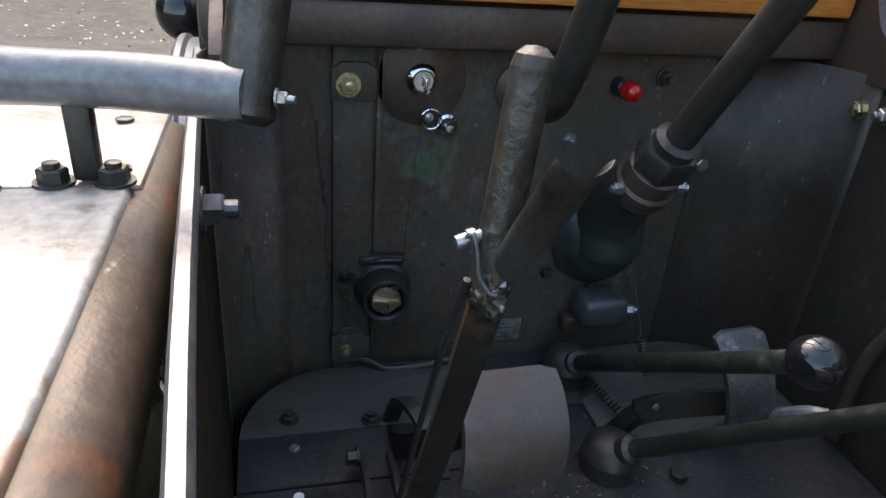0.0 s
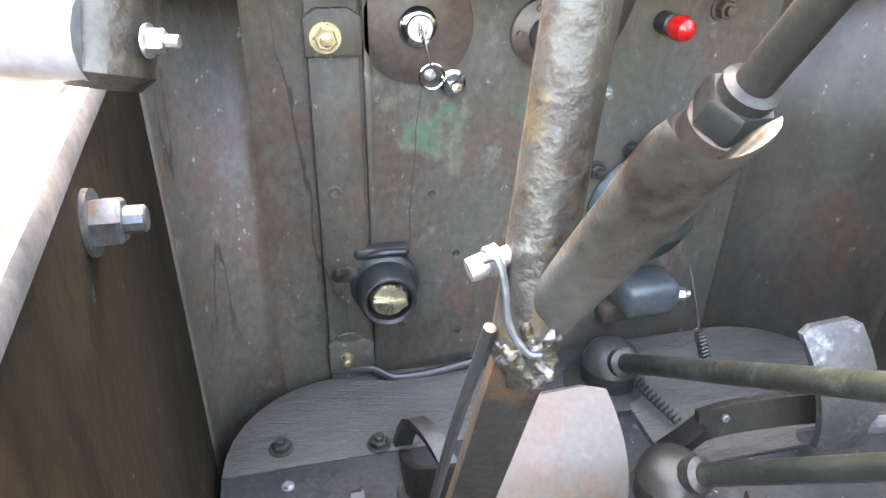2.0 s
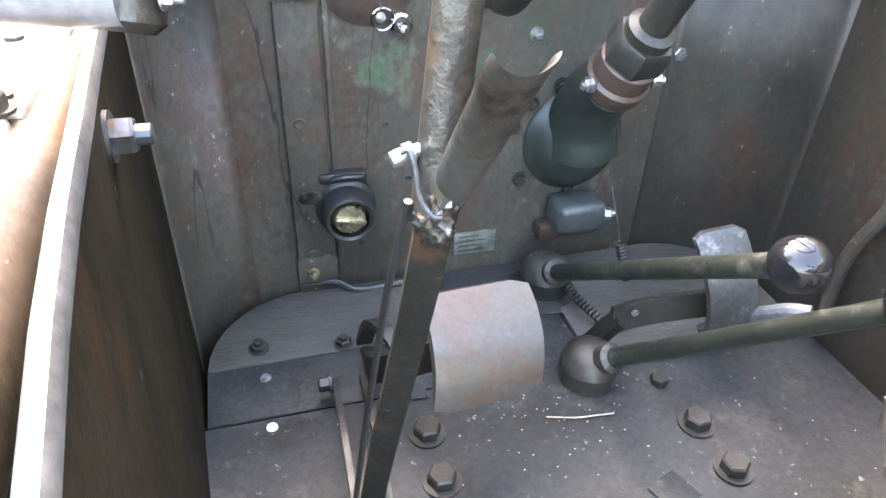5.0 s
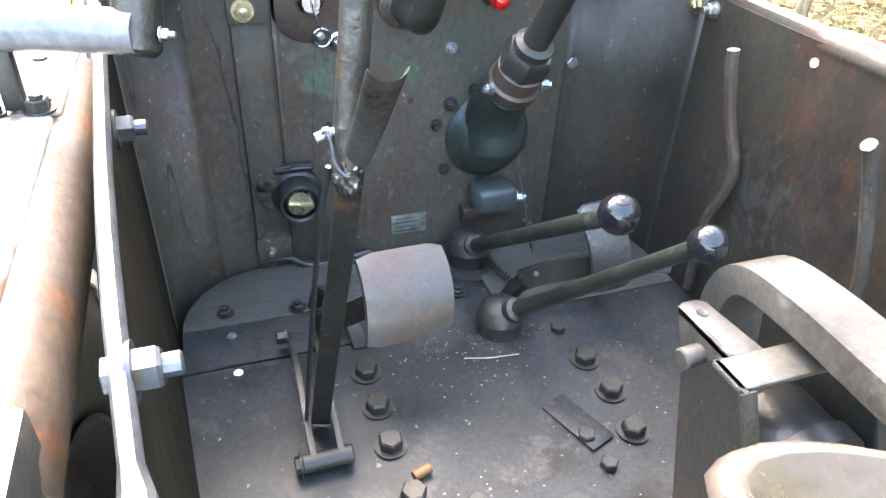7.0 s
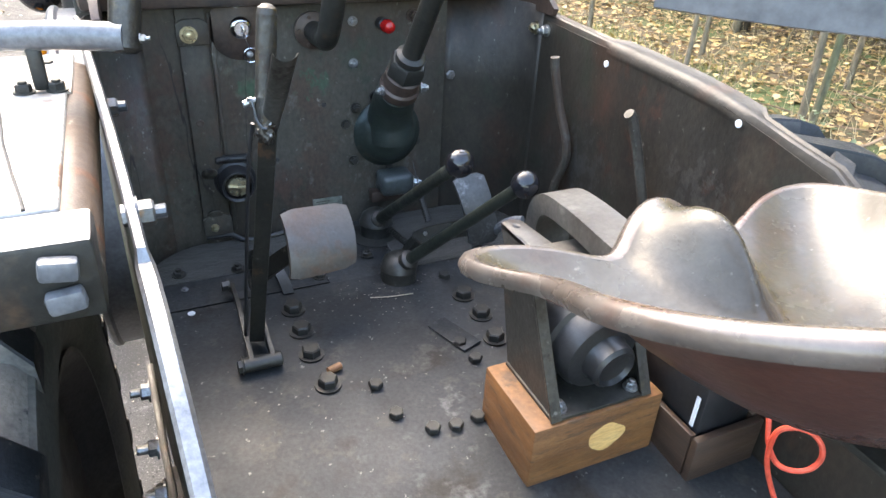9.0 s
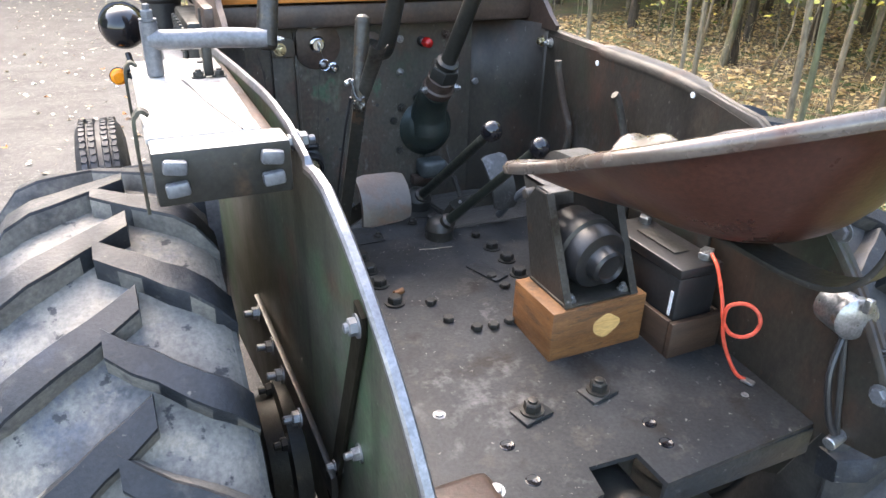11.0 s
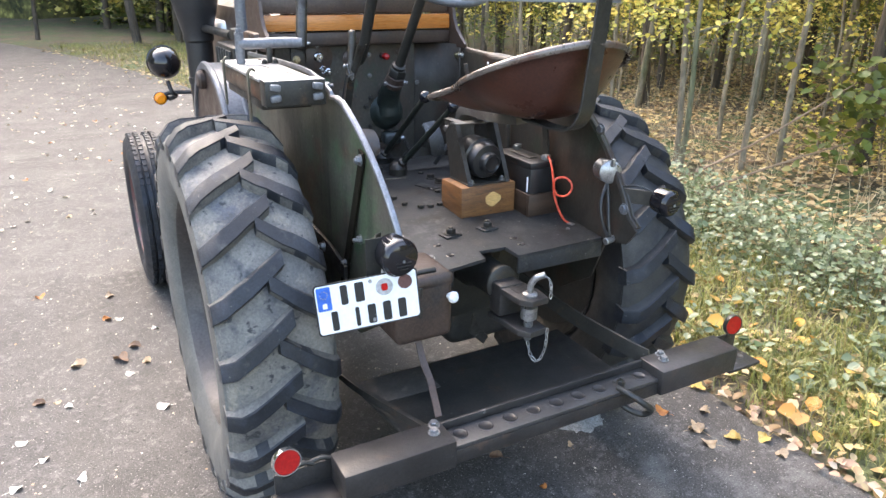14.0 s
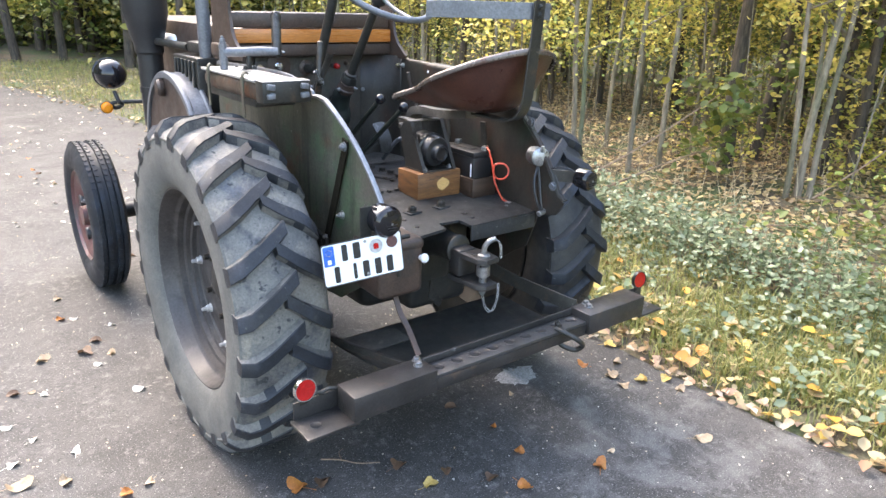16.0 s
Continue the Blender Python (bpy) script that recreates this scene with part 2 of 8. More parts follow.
FLOORSTEEL = mat("floor_steel", (0.0221, 0.0236, 0.0250), (0.0369, 0.0389, 0.0403), 5, (0.34, 0.56), 0.1, 0.2, 160, spec=0.26, bigbump=0.04, diamond=(0.024, 38, 0.22, 0.54),
                 c=(0.0522, 0.0513, 0.0495), cscale=6, cut=(0.54, 0.72), d=(0.0180, 0.0153, 0.0126), dscale=9, dcut=(0.56, 0.68), e=(0.1800, 0.1755, 0.1620), escale=75, ecut=(0.66, 0.70), g=(0.0450, 0.0432, 0.0405), gscale=18, gcut=(0.56, 0.62), gstretch=(1, 1, 1),
                 spots=(((-0.13, 0.12, 0.88), 0.20, (0.1080, 0.1071, 0.1053), 26, 0.18), ((-0.02, 0.34, 0.90), 0.05, (0.0990, 0.0972, 0.0945), 45, 0.12), ((0.0540, 0.4680, 0.8190), 0.05, (0.0900, 0.0900, 0.0855), 45, 0.08)))
BAREEDGE = mat("worn_steel_edge", (0.1612, 0.1612, 0.1693), (0.2499, 0.2499, 0.2579), 14, (0.3, 0.5), 0.7, 0.2, 150, c=(0.0967, 0.0645, 0.0484), cscale=12, cut=(0.62, 0.75))
BLACKSTEEL = mat("black_steel", (0.019, 0.019, 0.017), (0.036, 0.033, 0.028), 9, (0.33, 0.55), 0.2, 0.35, 120, c=(0.062, 0.040, 0.026), cscale=14, cut=(0.60, 0.72), e=(0.11, 0.105, 0.095), escale=60, ecut=(0.66, 0.72))
LEVERBLACK = mat("black_lever_steel", (0.012, 0.012, 0.010), (0.024, 0.022, 0.018), 14, (0.4, 0.6), 0.1, 0.4, 120, spec=0.35, c=(0.060, 0.034, 0.020), cscale=26, cut=(0.62, 0.70), e=(0.07, 0.07, 0.06), escale=60, ecut=(0.64, 0.7))
NUTSTEEL = mat("grey_nut_steel", (0.070, 0.075, 0.083), (0.115, 0.120, 0.128), 40, (0.28, 0.45), 0.6, 0.2, 220, c=(0.12, 0.075, 0.045), cscale=50, cut=(0.6, 0.7))
GREENLEVER = mat("greasy_green_lever", (0.0144, 0.0180, 0.0144), (0.0274, 0.0324, 0.0259), 16, (0.30, 0.5), 0.3, 0.35, 140, c=(0.0720, 0.0756, 0.0662), cscale=30, cut=(0.56, 0.66), d=(0.0504, 0.0324, 0.0216), dscale=24, dcut=(0.62, 0.7))
BROWNSTEEL = mat("brown_steel", (0.050, 0.034, 0.027), (0.075, 0.050, 0.038), 8, (0.35, 0.55), 0.2, 0.3, 120, c=(0.03, 0.03, 0.03), cscale=6, cut=(0.55, 0.7))
WORNSTEEL = mat("worn_lever_steel", (0.034, 0.031, 0.027), (0.064, 0.058, 0.051), 18, (0.28, 0.5), 0.5, 0.5, 140, c=(0.080, 0.064, 0.042), cscale=34, cut=(0.58, 0.68), d=(0.028, 0.022, 0.018), dscale=46, dcut=(0.56, 0.64), e=(0.15, 0.142, 0.130), escale=60, ecut=(0.63, 0.70), bigbump=0.05)
PITTED = mat("pitted_grip_steel", (0.0288, 0.0264, 0.0224), (0.0464, 0.0432, 0.0376), 20, (0.34, 0.56), 0.35, 0.7, 110, c=(0.0560, 0.0416, 0.0240), cscale=60, cut=(0.57, 0.64), d=(0.0272, 0.0192, 0.0144), dscale=95, dcut=(0.56, 0.61), e=(0.0800, 0.0752, 0.0680), escale=60, ecut=(0.63, 0.70), bigbump=0.12, spots=(((-0.2145, 0.452, 1.40), 0.016, (0.0240, 0.0176, 0.0128), 150, 0.05), ((-0.219, 0.446, 1.36), 0.016, (0.0240, 0.0176, 0.0128), 150, 0.05)))
TUBESTEEL = mat("dark_tube_steel", (0.040, 0.038, 0.034), (0.070, 0.066, 0.059), 12, (0.28, 0.46), 0.35, 0.35, 130, c=(0.048, 0.034, 0.025), cscale=9, cut=(0.54, 0.68), e=(0.13, 0.125, 0.115), escale=45, ecut=(0.64, 0.70), d=(0.022, 0.021, 0.019), dscale=14, dcut=(0.57, 0.68))
WELD = mat("weld_metal", (0.0360, 0.0312, 0.0252), (0.0900, 0.0810, 0.0690), 60, (0.25, 0.5), 0.7, 0.6, 220, c=(0.2400, 0.2340, 0.2220), cscale=110, cut=(0.56, 0.64), d=(0.0840, 0.0420, 0.0180), dscale=55, dcut=(0.56, 0.64))
RAILPAINT = mat("grey_rail_paint", (0.10, 0.105, 0.115), (0.15, 0.155, 0.165), 8, (0.3, 0.45), 0.2, 0.15, 120)
ZINC = mat("zinc_bolt", (0.24, 0.24, 0.245), (0.40, 0.40, 0.395), 40, (0.25, 0.45), 0.85, 0.2, 220, c=(0.25, 0.18, 0.10), cscale=35, cut=(0.62, 0.72))
CHROME = mat("bright_chrome", (0.6, 0.6, 0.62), (0.7, 0.7, 0.72), 20, (0.1, 0.22), 1.0, 0.0)
BRASS = mat("brass", (0.33, 0.29, 0.19), (0.44, 0.39, 0.27), 30, (0.22, 0.4), 0.9, 0.3, 120)
GLOSSBLACK = mat("gloss_black", (0.008, 0.008, 0.010), (0.012, 0.012, 0.014), 10, (0.06, 0.14), 0.0, 0.0)
HOUSING = mat("dark_green_housing", (0.0161, 0.0230, 0.0198), (0.0299, 0.0379, 0.0326), 9, (0.32, 0.5), 0.1, 0.25, 140, c=(0.0575, 0.0483, 0.0316), cscale=16, cut=(0.58, 0.7), d=(0.0253, 0.0414, 0.0415), dscale=12, dcut=(0.54, 0.66))
RELAY = mat("grey_relay_enamel", (0.0440, 0.0517, 0.0513), (0.0682, 0.0770, 0.0745), 14, (0.28, 0.45), 0.1, 0.2, 140, c=(0.0330, 0.0330, 0.0290), cscale=20, cut=(0.58, 0.7))
DATAPLATE = mat("dull_data_plate", (0.13, 0.145, 0.125), (0.19, 0.205, 0.18), 40, (0.35, 0.5), 0.3, 0.1, c=(0.09, 0.095, 0.085), cscale=60, cut=(0.5, 0.62))
SATINBLACK = mat("satin_black", (0.014, 0.014, 0.015), (0.022, 0.021, 0.021), 12, (0.3, 0.45), 0.0, 0.2, 160)
RUBBER = mat("tyre_tread_rubber", (0.0105, 0.0125, 0.0155), (0.021, 0.0235, 0.028), 8, (0.45, 0.66), 0, 0.5, 180, spec=0.35, c=(0.060, 0.058, 0.054), cscale=16, cut=(0.60, 0.76), d=(0.024, 0.029, 0.039), dscale=9, dcut=(0.55, 0.66), e=(0.09, 0.085, 0.076), escale=46, ecut=(0.65, 0.71))
DUSTY = mat("dusty_tyre_rubber", (0.1040, 0.1001, 0.0923), (0.1664, 0.1547, 0.1352), 9, (0.6, 0.8), 0, 0.5, 150, c=(0.0468, 0.0494, 0.0546), cscale=8, cut=(0.52, 0.64), d=(0.2145, 0.1924, 0.1534), dscale=13, dcut=(0.58, 0.68), e=(0.0260, 0.0273, 0.0299), escale=34, ecut=(0.60, 0.65), g=(0.0585, 0.0663, 0.0832), gscale=7, gcut=(0.56, 0.68), gstretch=(1, 1, 1))
PALEDUST = mat("dust_on_lug_flanks", (0.0792, 0.0748, 0.0671), (0.1375, 0.1276, 0.1122), 12, (0.6, 0.8), 0, 0.4, 150, c=(0.0440, 0.0440, 0.0451), cscale=12, cut=(0.52, 0.66))
# Dark version of the tyre rubber, for the right wheel standing in shade.
SHADETYRE = mat("shaded_tyre_rubber", (0.020, 0.020, 0.020), (0.040, 0.038, 0.035), 9, (0.5, 0.72), 0, 0.4, 150, c=(0.075, 0.070, 0.061), cscale=11, cut=(0.60, 0.74), d=(0.014, 0.015, 0.017), dscale=8, dcut=(0.52, 0.66))
SIDEWALL = mat("tyre_sidewall_rubber", (0.088, 0.087, 0.079), (0.125, 0.121, 0.108), 6, (0.6, 0.8), 0, 0.3, 150, c=(0.070, 0.072, 0.067), cscale=5, cut=(0.5, 0.7), d=(0.150, 0.138, 0.116), dscale=14, dcut=(0.6, 0.74))
RIMPAINT = mat("rim_paint", (0.038, 0.034, 0.032), (0.058, 0.051, 0.048), 7, (0.4, 0.6), 0.15, 0.25, 120, c=(0.085, 0.077, 0.070), cscale=9, cut=(0.57, 0.72), d=(0.022, 0.018, 0.016), dscale=7, dcut=(0.56, 0.68))
REDRIM = mat("red_rim_paint", (0.0899, 0.0377, 0.0348), (0.1334, 0.0551, 0.0493), 7, (0.4, 0.6), 0, 0.25, 120, c=(0.0725, 0.0493, 0.0435), cscale=8, cut=(0.54, 0.66))
SEATMETAL = mat("worn_seat_top", (0.054, 0.046, 0.035), (0.080, 0.070, 0.055), 7, (0.17, 0.32), 0.3, 0.15, 150, c=(0.066, 0.045, 0.030), cscale=6, cut=(0.52, 0.70), d=(0.094, 0.086, 0.070), dscale=16, dcut=(0.57, 0.74), e=(0.19, 0.17, 0.14), escale=90, ecut=(0.66, 0.71), bigbump=0.03, gritty=0.15)
# Lighter than the pan: the sky's reflection on the rolled rim is coloured in.
SEATRIM = mat("sky_lit_seat_rim", (0.10, 0.080, 0.066), (0.155, 0.130, 0.112), 12, (0.20, 0.34), 0.4, 0.1, 150, c=(0.11, 0.060, 0.044), cscale=9, cut=(0.54, 0.68), gritty=0.12)
SPRINGSTEEL = mat("brown_worn_spring_steel", (0.056, 0.049, 0.041), (0.092, 0.083, 0.071), 10, (0.35, 0.55), 0.15, 0.3, 130, c=(0.036, 0.027, 0.022), cscale=9, cut=(0.54, 0.68), d=(0.15, 0.138, 0.12), dscale=18, dcut=(0.58, 0.7))
SEATUNDER = mat("red_brown_seat_paint", (0.0467, 0.0170, 0.0119), (0.0723, 0.0281, 0.0187), 5, (0.24, 0.40), 0.15, 0.2, 150, c=(0.0425, 0.0272, 0.0229), cscale=4, cut=(0.5, 0.66), d=(0.1360, 0.0850, 0.0595), dscale=9, dcut=(0.66, 0.76))
VARNISH = mat("varnished_orange_wood", (0.40, 0.135, 0.028), (0.47, 0.18, 0.045), 3, (0.22, 0.35), 0, 0.15, 60, stretch=(0.6, 8, 8))
CRATEWOOD = mat("brown_crate_wood", (0.13, 0.056, 0.020), (0.21, 0.096, 0.034), 4, (0.4, 0.6), 0, 0.35, 70, c=(0.055, 0.030, 0.018), cscale=5, cut=(0.54, 0.72), d=(0.09, 0.045, 0.022), dscale=14, dcut=(0.56, 0.66), stretch=(1.5, 1.5, 9), e=(0.30, 0.20, 0.11), escale=60, ecut=(0.68, 0.72))
PALEWOOD = mat("pale_bare_wood", (0.52, 0.30, 0.10), (0.60, 0.37, 0.14), 8, (0.5, 0.7), 0, 0.2, 80, stretch=(1, 1, 6))
DARKWOOD = mat("dark_oiled_wood", (0.035, 0.020, 0.013), (0.06, 0.035, 0.022), 5, (0.4, 0.6), 0, 0.3, 70, stretch=(1, 1, 8))
FLOORWOOD = mat("grey_footboard", (0.0473, 0.0436, 0.0384), (0.0739, 0.0688, 0.0606), 6, (0.42, 0.65), 0, 0.6, 80, c=(0.0887, 0.0828, 0.0739), cscale=14, cut=(0.57, 0.7), stretch=(2, 7, 3), g=(0.0296, 0.0267, 0.0230), gscale=5, gcut=(0.57, 0.65), gstretch=(1.2, 9, 1), e=(0.2218, 0.2144, 0.1922), escale=90, ecut=(0.67, 0.70), diamond=(0.011, 13, 0.45, 0.42))
PEDAL = mat("pedal_worn_paint", (0.056, 0.049, 0.043), (0.080, 0.071, 0.063), 7, (0.28, 0.44), 0.2, 0.2, 160, c=(0.070, 0.044, 0.031), cscale=10, cut=(0.50, 0.64), d=(0.10, 0.094, 0.086), dscale=22, dcut=(0.60, 0.70), gritty=0.15, spots=(((-0.14, 0.575, 1.02), 0.085, (0.078, 0.044, 0.030), 30, 0.12), ((-0.10, 0.60, 1.05), 0.05, (0.070, 0.042, 0.030), 40, 0.1)))
TREADPEDAL = mat("scuffed_tread_pedal", (0.046, 0.045, 0.043), (0.074, 0.072, 0.069), 14, (0.3, 0.5), 0.3, 0.4, 140, c=(0.15, 0.15, 0.147), cscale=40, cut=(0.54, 0.64), diamond=(0.016, 48, 0.14, 0.46))
REDGLASS = mat("red_lens", (0.3300, 0.0066, 0.0066), (0.4125, 0.0116, 0.0099), 20, (0.12, 0.2), 0, 0.1, 200)
AMBER = mat("amber_lens", (0.75, 0.22, 0.01), (0.85, 0.3, 0.02), 20, (0.12, 0.2), 0, 0.1, 200)
WIRERED = mat("red_cable", (0.55, 0.06, 0.03), (0.62, 0.09, 0.05), 20, (0.35, 0.5), 0, 0.1)
WHITE = mat("plate_white", (0.72, 0.73, 0.74), (0.78, 0.78, 0.78), 12, (0.3, 0.45), 0, 0.05, c=(0.6, 0.58, 0.55), cscale=16, cut=(0.64, 0.8), gritty=0.05)
BLUE = mat("plate_blue", (0.02, 0.10, 0.42), (0.03, 0.13, 0.48), 12, (0.3, 0.45), 0, 0.05)
INK = mat("plate_ink", (0.012, 0.012, 0.012), (0.02, 0.02, 0.02), 20, (0.35, 0.5), 0, 0.05)
GREYSEAL = mat("seal_grey", (0.36, 0.36, 0.37), (0.45, 0.45, 0.45), 60, (0.35, 0.5), 0.3, 0.05)
# The last spot lightens the road behind the tractor, lifting its shadow by colour.
ASPHALT = mat("asphalt", (0.050, 0.047, 0.044), (0.080, 0.075, 0.070), 2.3, (0.56, 0.74), 0, 1.0, 190, spec=0.28, c=(0.046, 0.043, 0.040), cscale=1.4, cut=(0.50, 0.66), d=(0.125, 0.118, 0.109), dscale=28, dcut=(0.55, 0.66), gritty=0.6, e=(0.27, 0.26, 0.24), escale=130, ecut=(0.60, 0.64), g=(0.020, 0.019, 0.018), gscale=60, gcut=(0.57, 0.63), gstretch=(1, 1, 1), bigbump=0.5,
              spots=(((-1.3, 0.1, 0), 1.0, (0.084, 0.080, 0.075), 6, 0.12), ((-1.1, -0.6, 0), 0.9, (0.09, 0.085, 0.079), 9, 0.1), ((0.6, -0.7, 0), 1.1, (0.135, 0.129, 0.120), 6, 0.14)))
SOIL = mat("verge_soil", (0.060, 0.048, 0.030), (0.11, 0.085, 0.052), 2, (0.8, 0.95), 0, 0.9, 40, c=(0.06, 0.085, 0.03), cscale=1.2, cut=(0.45, 0.6), d=(0.20, 0.12, 0.05), dscale=14, dcut=(0.58, 0.66), gritty=0.6)
BARK = mat("bark", (0.150, 0.122, 0.085), (0.235, 0.195, 0.138), 8, (0.7, 0.9), 0, 0.9, 40, c=(0.095, 0.098, 0.052), cscale=3, cut=(0.5, 0.68), stretch=(1, 1, 0.3), gritty=0.4)
OLDBARK = mat("old_bark", (0.050, 0.038, 0.027), (0.092, 0.070, 0.050), 9, (0.7, 0.9), 0, 1.0, 36, c=(0.035, 0.030, 0.022), cscale=14, cut=(0.5, 0.62), stretch=(1.6, 1.6, 0.25), gritty=0.5)
TWIG = mat("dead_twig", (0.16, 0.11, 0.075), (0.24, 0.17, 0.11), 12, (0.7, 0.9), 0, 0.4, 60)


# ---- mesh helpers ----
def quick(bm, verts, faces):
    vs = [bm.verts.new(v) for v in verts]
    return [bm.faces.new([vs[i] for i in f]) for f in faces]


def basis(ax):
    ax = Vector(ax).normalized()
    up = Vector((0, 0, 1)) if abs(ax.z) < 0.9 else Vector((0, 1, 0))
    u = up.cross(ax).normalized()
    return u, ax.cross(u).normalized(), ax


def box(bm, lo, hi, bevel=0.0, m=None, seg=2):
    x0, y0, z0 = lo
    x1, y1, z1 = hi
    tmp = bmesh.new()
    quick(tmp, [(x0, y0, z0), (x1, y0, z0), (x1, y1, z0), (x0, y1, z0), (x0, y0, z1), (x1, y0, z1), (x1, y1, z1), (x0, y1, z1)],
          [(3, 2, 1, 0), (4, 5, 6, 7), (0, 1, 5, 4), (1, 2, 6, 5), (2, 3, 7, 6), (3, 0, 4, 7)])
    if bevel:
        bmesh.ops.bevel(tmp, geom=tmp.edges[:], offset=bevel, segments=seg, affect="EDGES", profile=0.5)
    join(bm, tmp, m)


def join(bm, tmp, m=None):
    if m is not None:
        bmesh.ops.transform(tmp, matrix=m, verts=tmp.verts[:])
    tmp.verts.index_update()
    vs = [bm.verts.new(v.co) for v in tmp.verts]
    for f in tmp.faces:
        bm.faces.new([vs[v.index] for v in f.verts])
    tmp.free()


def lathe(bm, at, axis, profile, seg=24, closed=False):
    """Turns a profile of (radius, distance along the axis) round the axis at a place."""
    u, v, w = basis(axis)
    at = Vector(at)
    rings = []
    for r, d in profile:
        if r < 1e-5:
            rings.append([bm.verts.new(at + w * d)])
        else:
            rings.append([bm.verts.new(at + w * d + (u * math.cos(k * math.tau / seg) + v * math.sin(k * math.tau / seg)) * r) for k in range(seg)])
    pairs = list(zip(rings, rings[1:])) + ([(rings[-1], rings[0])] if closed else [])
    for p, q in pairs:
        for k in range(seg):
            k2 = (k + 1) % seg
            if len(p) == 1 and len(q) == 1:
                continue
            if len(p) == 1:
                bm.faces.new((p[0], q[k2], q[k]))
            elif len(q) == 1:
                bm.faces.new((p[k], p[k2], q[0]))
            else:
                bm.faces.new((p[k], p[k2], q[k2], q[k]))


def rod(bm, p, q, r, r2=None, seg=14, ease=0.15):
    """A round bar with rounded-off ends."""
    p, q = Vector(p), Vector(q)
    d, r2 = (q - p).length, r if r2 is None else r2
    e, e2 = r * ease, r2 * ease
    lathe(bm, p, q - p, [(0, 0), (r - e, 0), (r, e), (r2, d - e2), (r2 - e2, d), (0, d)], seg)


def smooth_path(pts, steps=6):
    pts = [Vector(p) for p in pts]
    if len(pts) < 3:
        return pts
    out = []
    ext = [pts[0] * 2 - pts[1]] + pts + [pts[-1] * 2 - pts[-2]]
    for i in range(1, len(ext) - 2):
        a, b, c, d = ext[i - 1:i + 3]
        for s in range(steps):
            t = s / steps
            out.append(0.5 * ((2 * b) + (c - a) * t + (2 * a - 5 * b + 4 * c - d) * t * t + (3 * b - a - 3 * c + d) * t ** 3))
    return out + [pts[-1]]


def tube(bm, pts, r, seg=10, steps=6, taper=1.0):
    pts = smooth_path(pts, steps) if steps else [Vector(p) for p in pts]
    rings, u = [], None
    for i, p in enumerate(pts):
        t = (pts[min(i + 1, len(pts) - 1)] - pts[max(i - 1, 0)]).normalized()
        u = basis(t)[0] if u is None else (u - t * u.dot(t)).normalized()
        v = t.cross(u)
        rr = r * (1 + (taper - 1) * i / (len(pts) - 1))
        rings.append([bm.verts.new(p + (u * math.cos(k * math.tau / seg) + v * math.sin(k * math.tau / seg)) * rr) for k in range(seg)])
    for a, b in zip(rings, rings[1:]):
        for k in range(seg):
            bm.faces.new((a[k], a[(k + 1) % seg], b[(k + 1) % seg], b[k]))
    bm.faces.new(rings[0][::-1])
    bm.faces.new(rings[-1])


def strap(bm, pts, side, w, th, steps=6):
    """A flat bar of width w along `side`, bent along a path."""
    pts, side = (smooth_path(pts, steps) if steps else [Vector(p) for p in pts]), Vector(side).normalized()
    rings = []
    for i, p in enumerate(pts):
        t = (pts[min(i + 1, len(pts) - 1)] - pts[max(i - 1, 0)]).normalized()
        nrm = t.cross(side).normalized()
        s = side * w / 2
        rings.append([bm.verts.new(p + s * a + nrm * th / 2 * b) for a, b in ((-1, -0.6), (-0.97, -1), (0.97, -1), (1, -0.6), (1, 0.6), (0.97, 1), (-0.97, 1), (-1, 0.6))])
    for a, b in zip(rings, rings[1:]):
        for k in range(8):
            bm.faces.new((a[k], a[(k + 1) % 8], b[(k + 1) % 8], b[k]))
    bm.faces.new(rings[0][::-1])
    bm.faces.new(rings[-1])


def sheet(bm, outline, at, u, v, th, bevel=0.0):
    """A plate with that outline, (a, b) along u and v from a place, th thick along u x v."""
    at, u, v = Vector(at), Vector(u), Vector(v)
    w = u.cross(v).normalized() * th
    tmp = bmesh.new()
    lo = [tmp.verts.new(at + u * a + v * b) for a, b in outline]
    hi = [tmp.verts.new(x.co + w) for x in lo]
    n = len(lo)
    tmp.faces.new(lo[::-1])
    top = tmp.faces.new(hi)
    for k in range(n):
        tmp.faces.new((lo[k], lo[(k + 1) % n], hi[(k + 1) % n], hi[k]))
    if bevel:
        bmesh.ops.bevel(tmp, geom=list(top.edges), offset=bevel, segments=2, affect="EDGES", profile=0.5)
    join(bm, tmp)


def part(name, bm, material, parent=None, label="", smooth=35):
    me = bpy.data.meshes.new(name)
    bmesh.ops.recalc_face_normals(bm, faces=bm.faces[:])
    bm.to_mesh(me)
    bm.free()
    me.materials.append(material)
    return link(name, me, parent, label, smooth)


def link(name, me, parent=None, label="", smooth=35, at=None):
    if smooth:
        me.shade_smooth()
        me.set_sharp_from_angle(angle=radians(smooth))
    ob = new(name, me)
    if at is not None:
        ob.matrix_basis = at
    if parent is not None:
        ob.parent = parent
    return tagged(ob, label)


def thing(name, at, label, category, group=""):
    ob = new(name)
    ob.location = at
    ob.empty_display_size = 0.05
    return tagged(ob, label, category, group)


def put_on(ob, parent):
    """Hangs a part under a thing that stands away from the origin."""
    ob.parent = parent
    ob.matrix_parent_inverse = Matrix.Translation(parent.location).inverted()
    return ob


BOLTS = {}


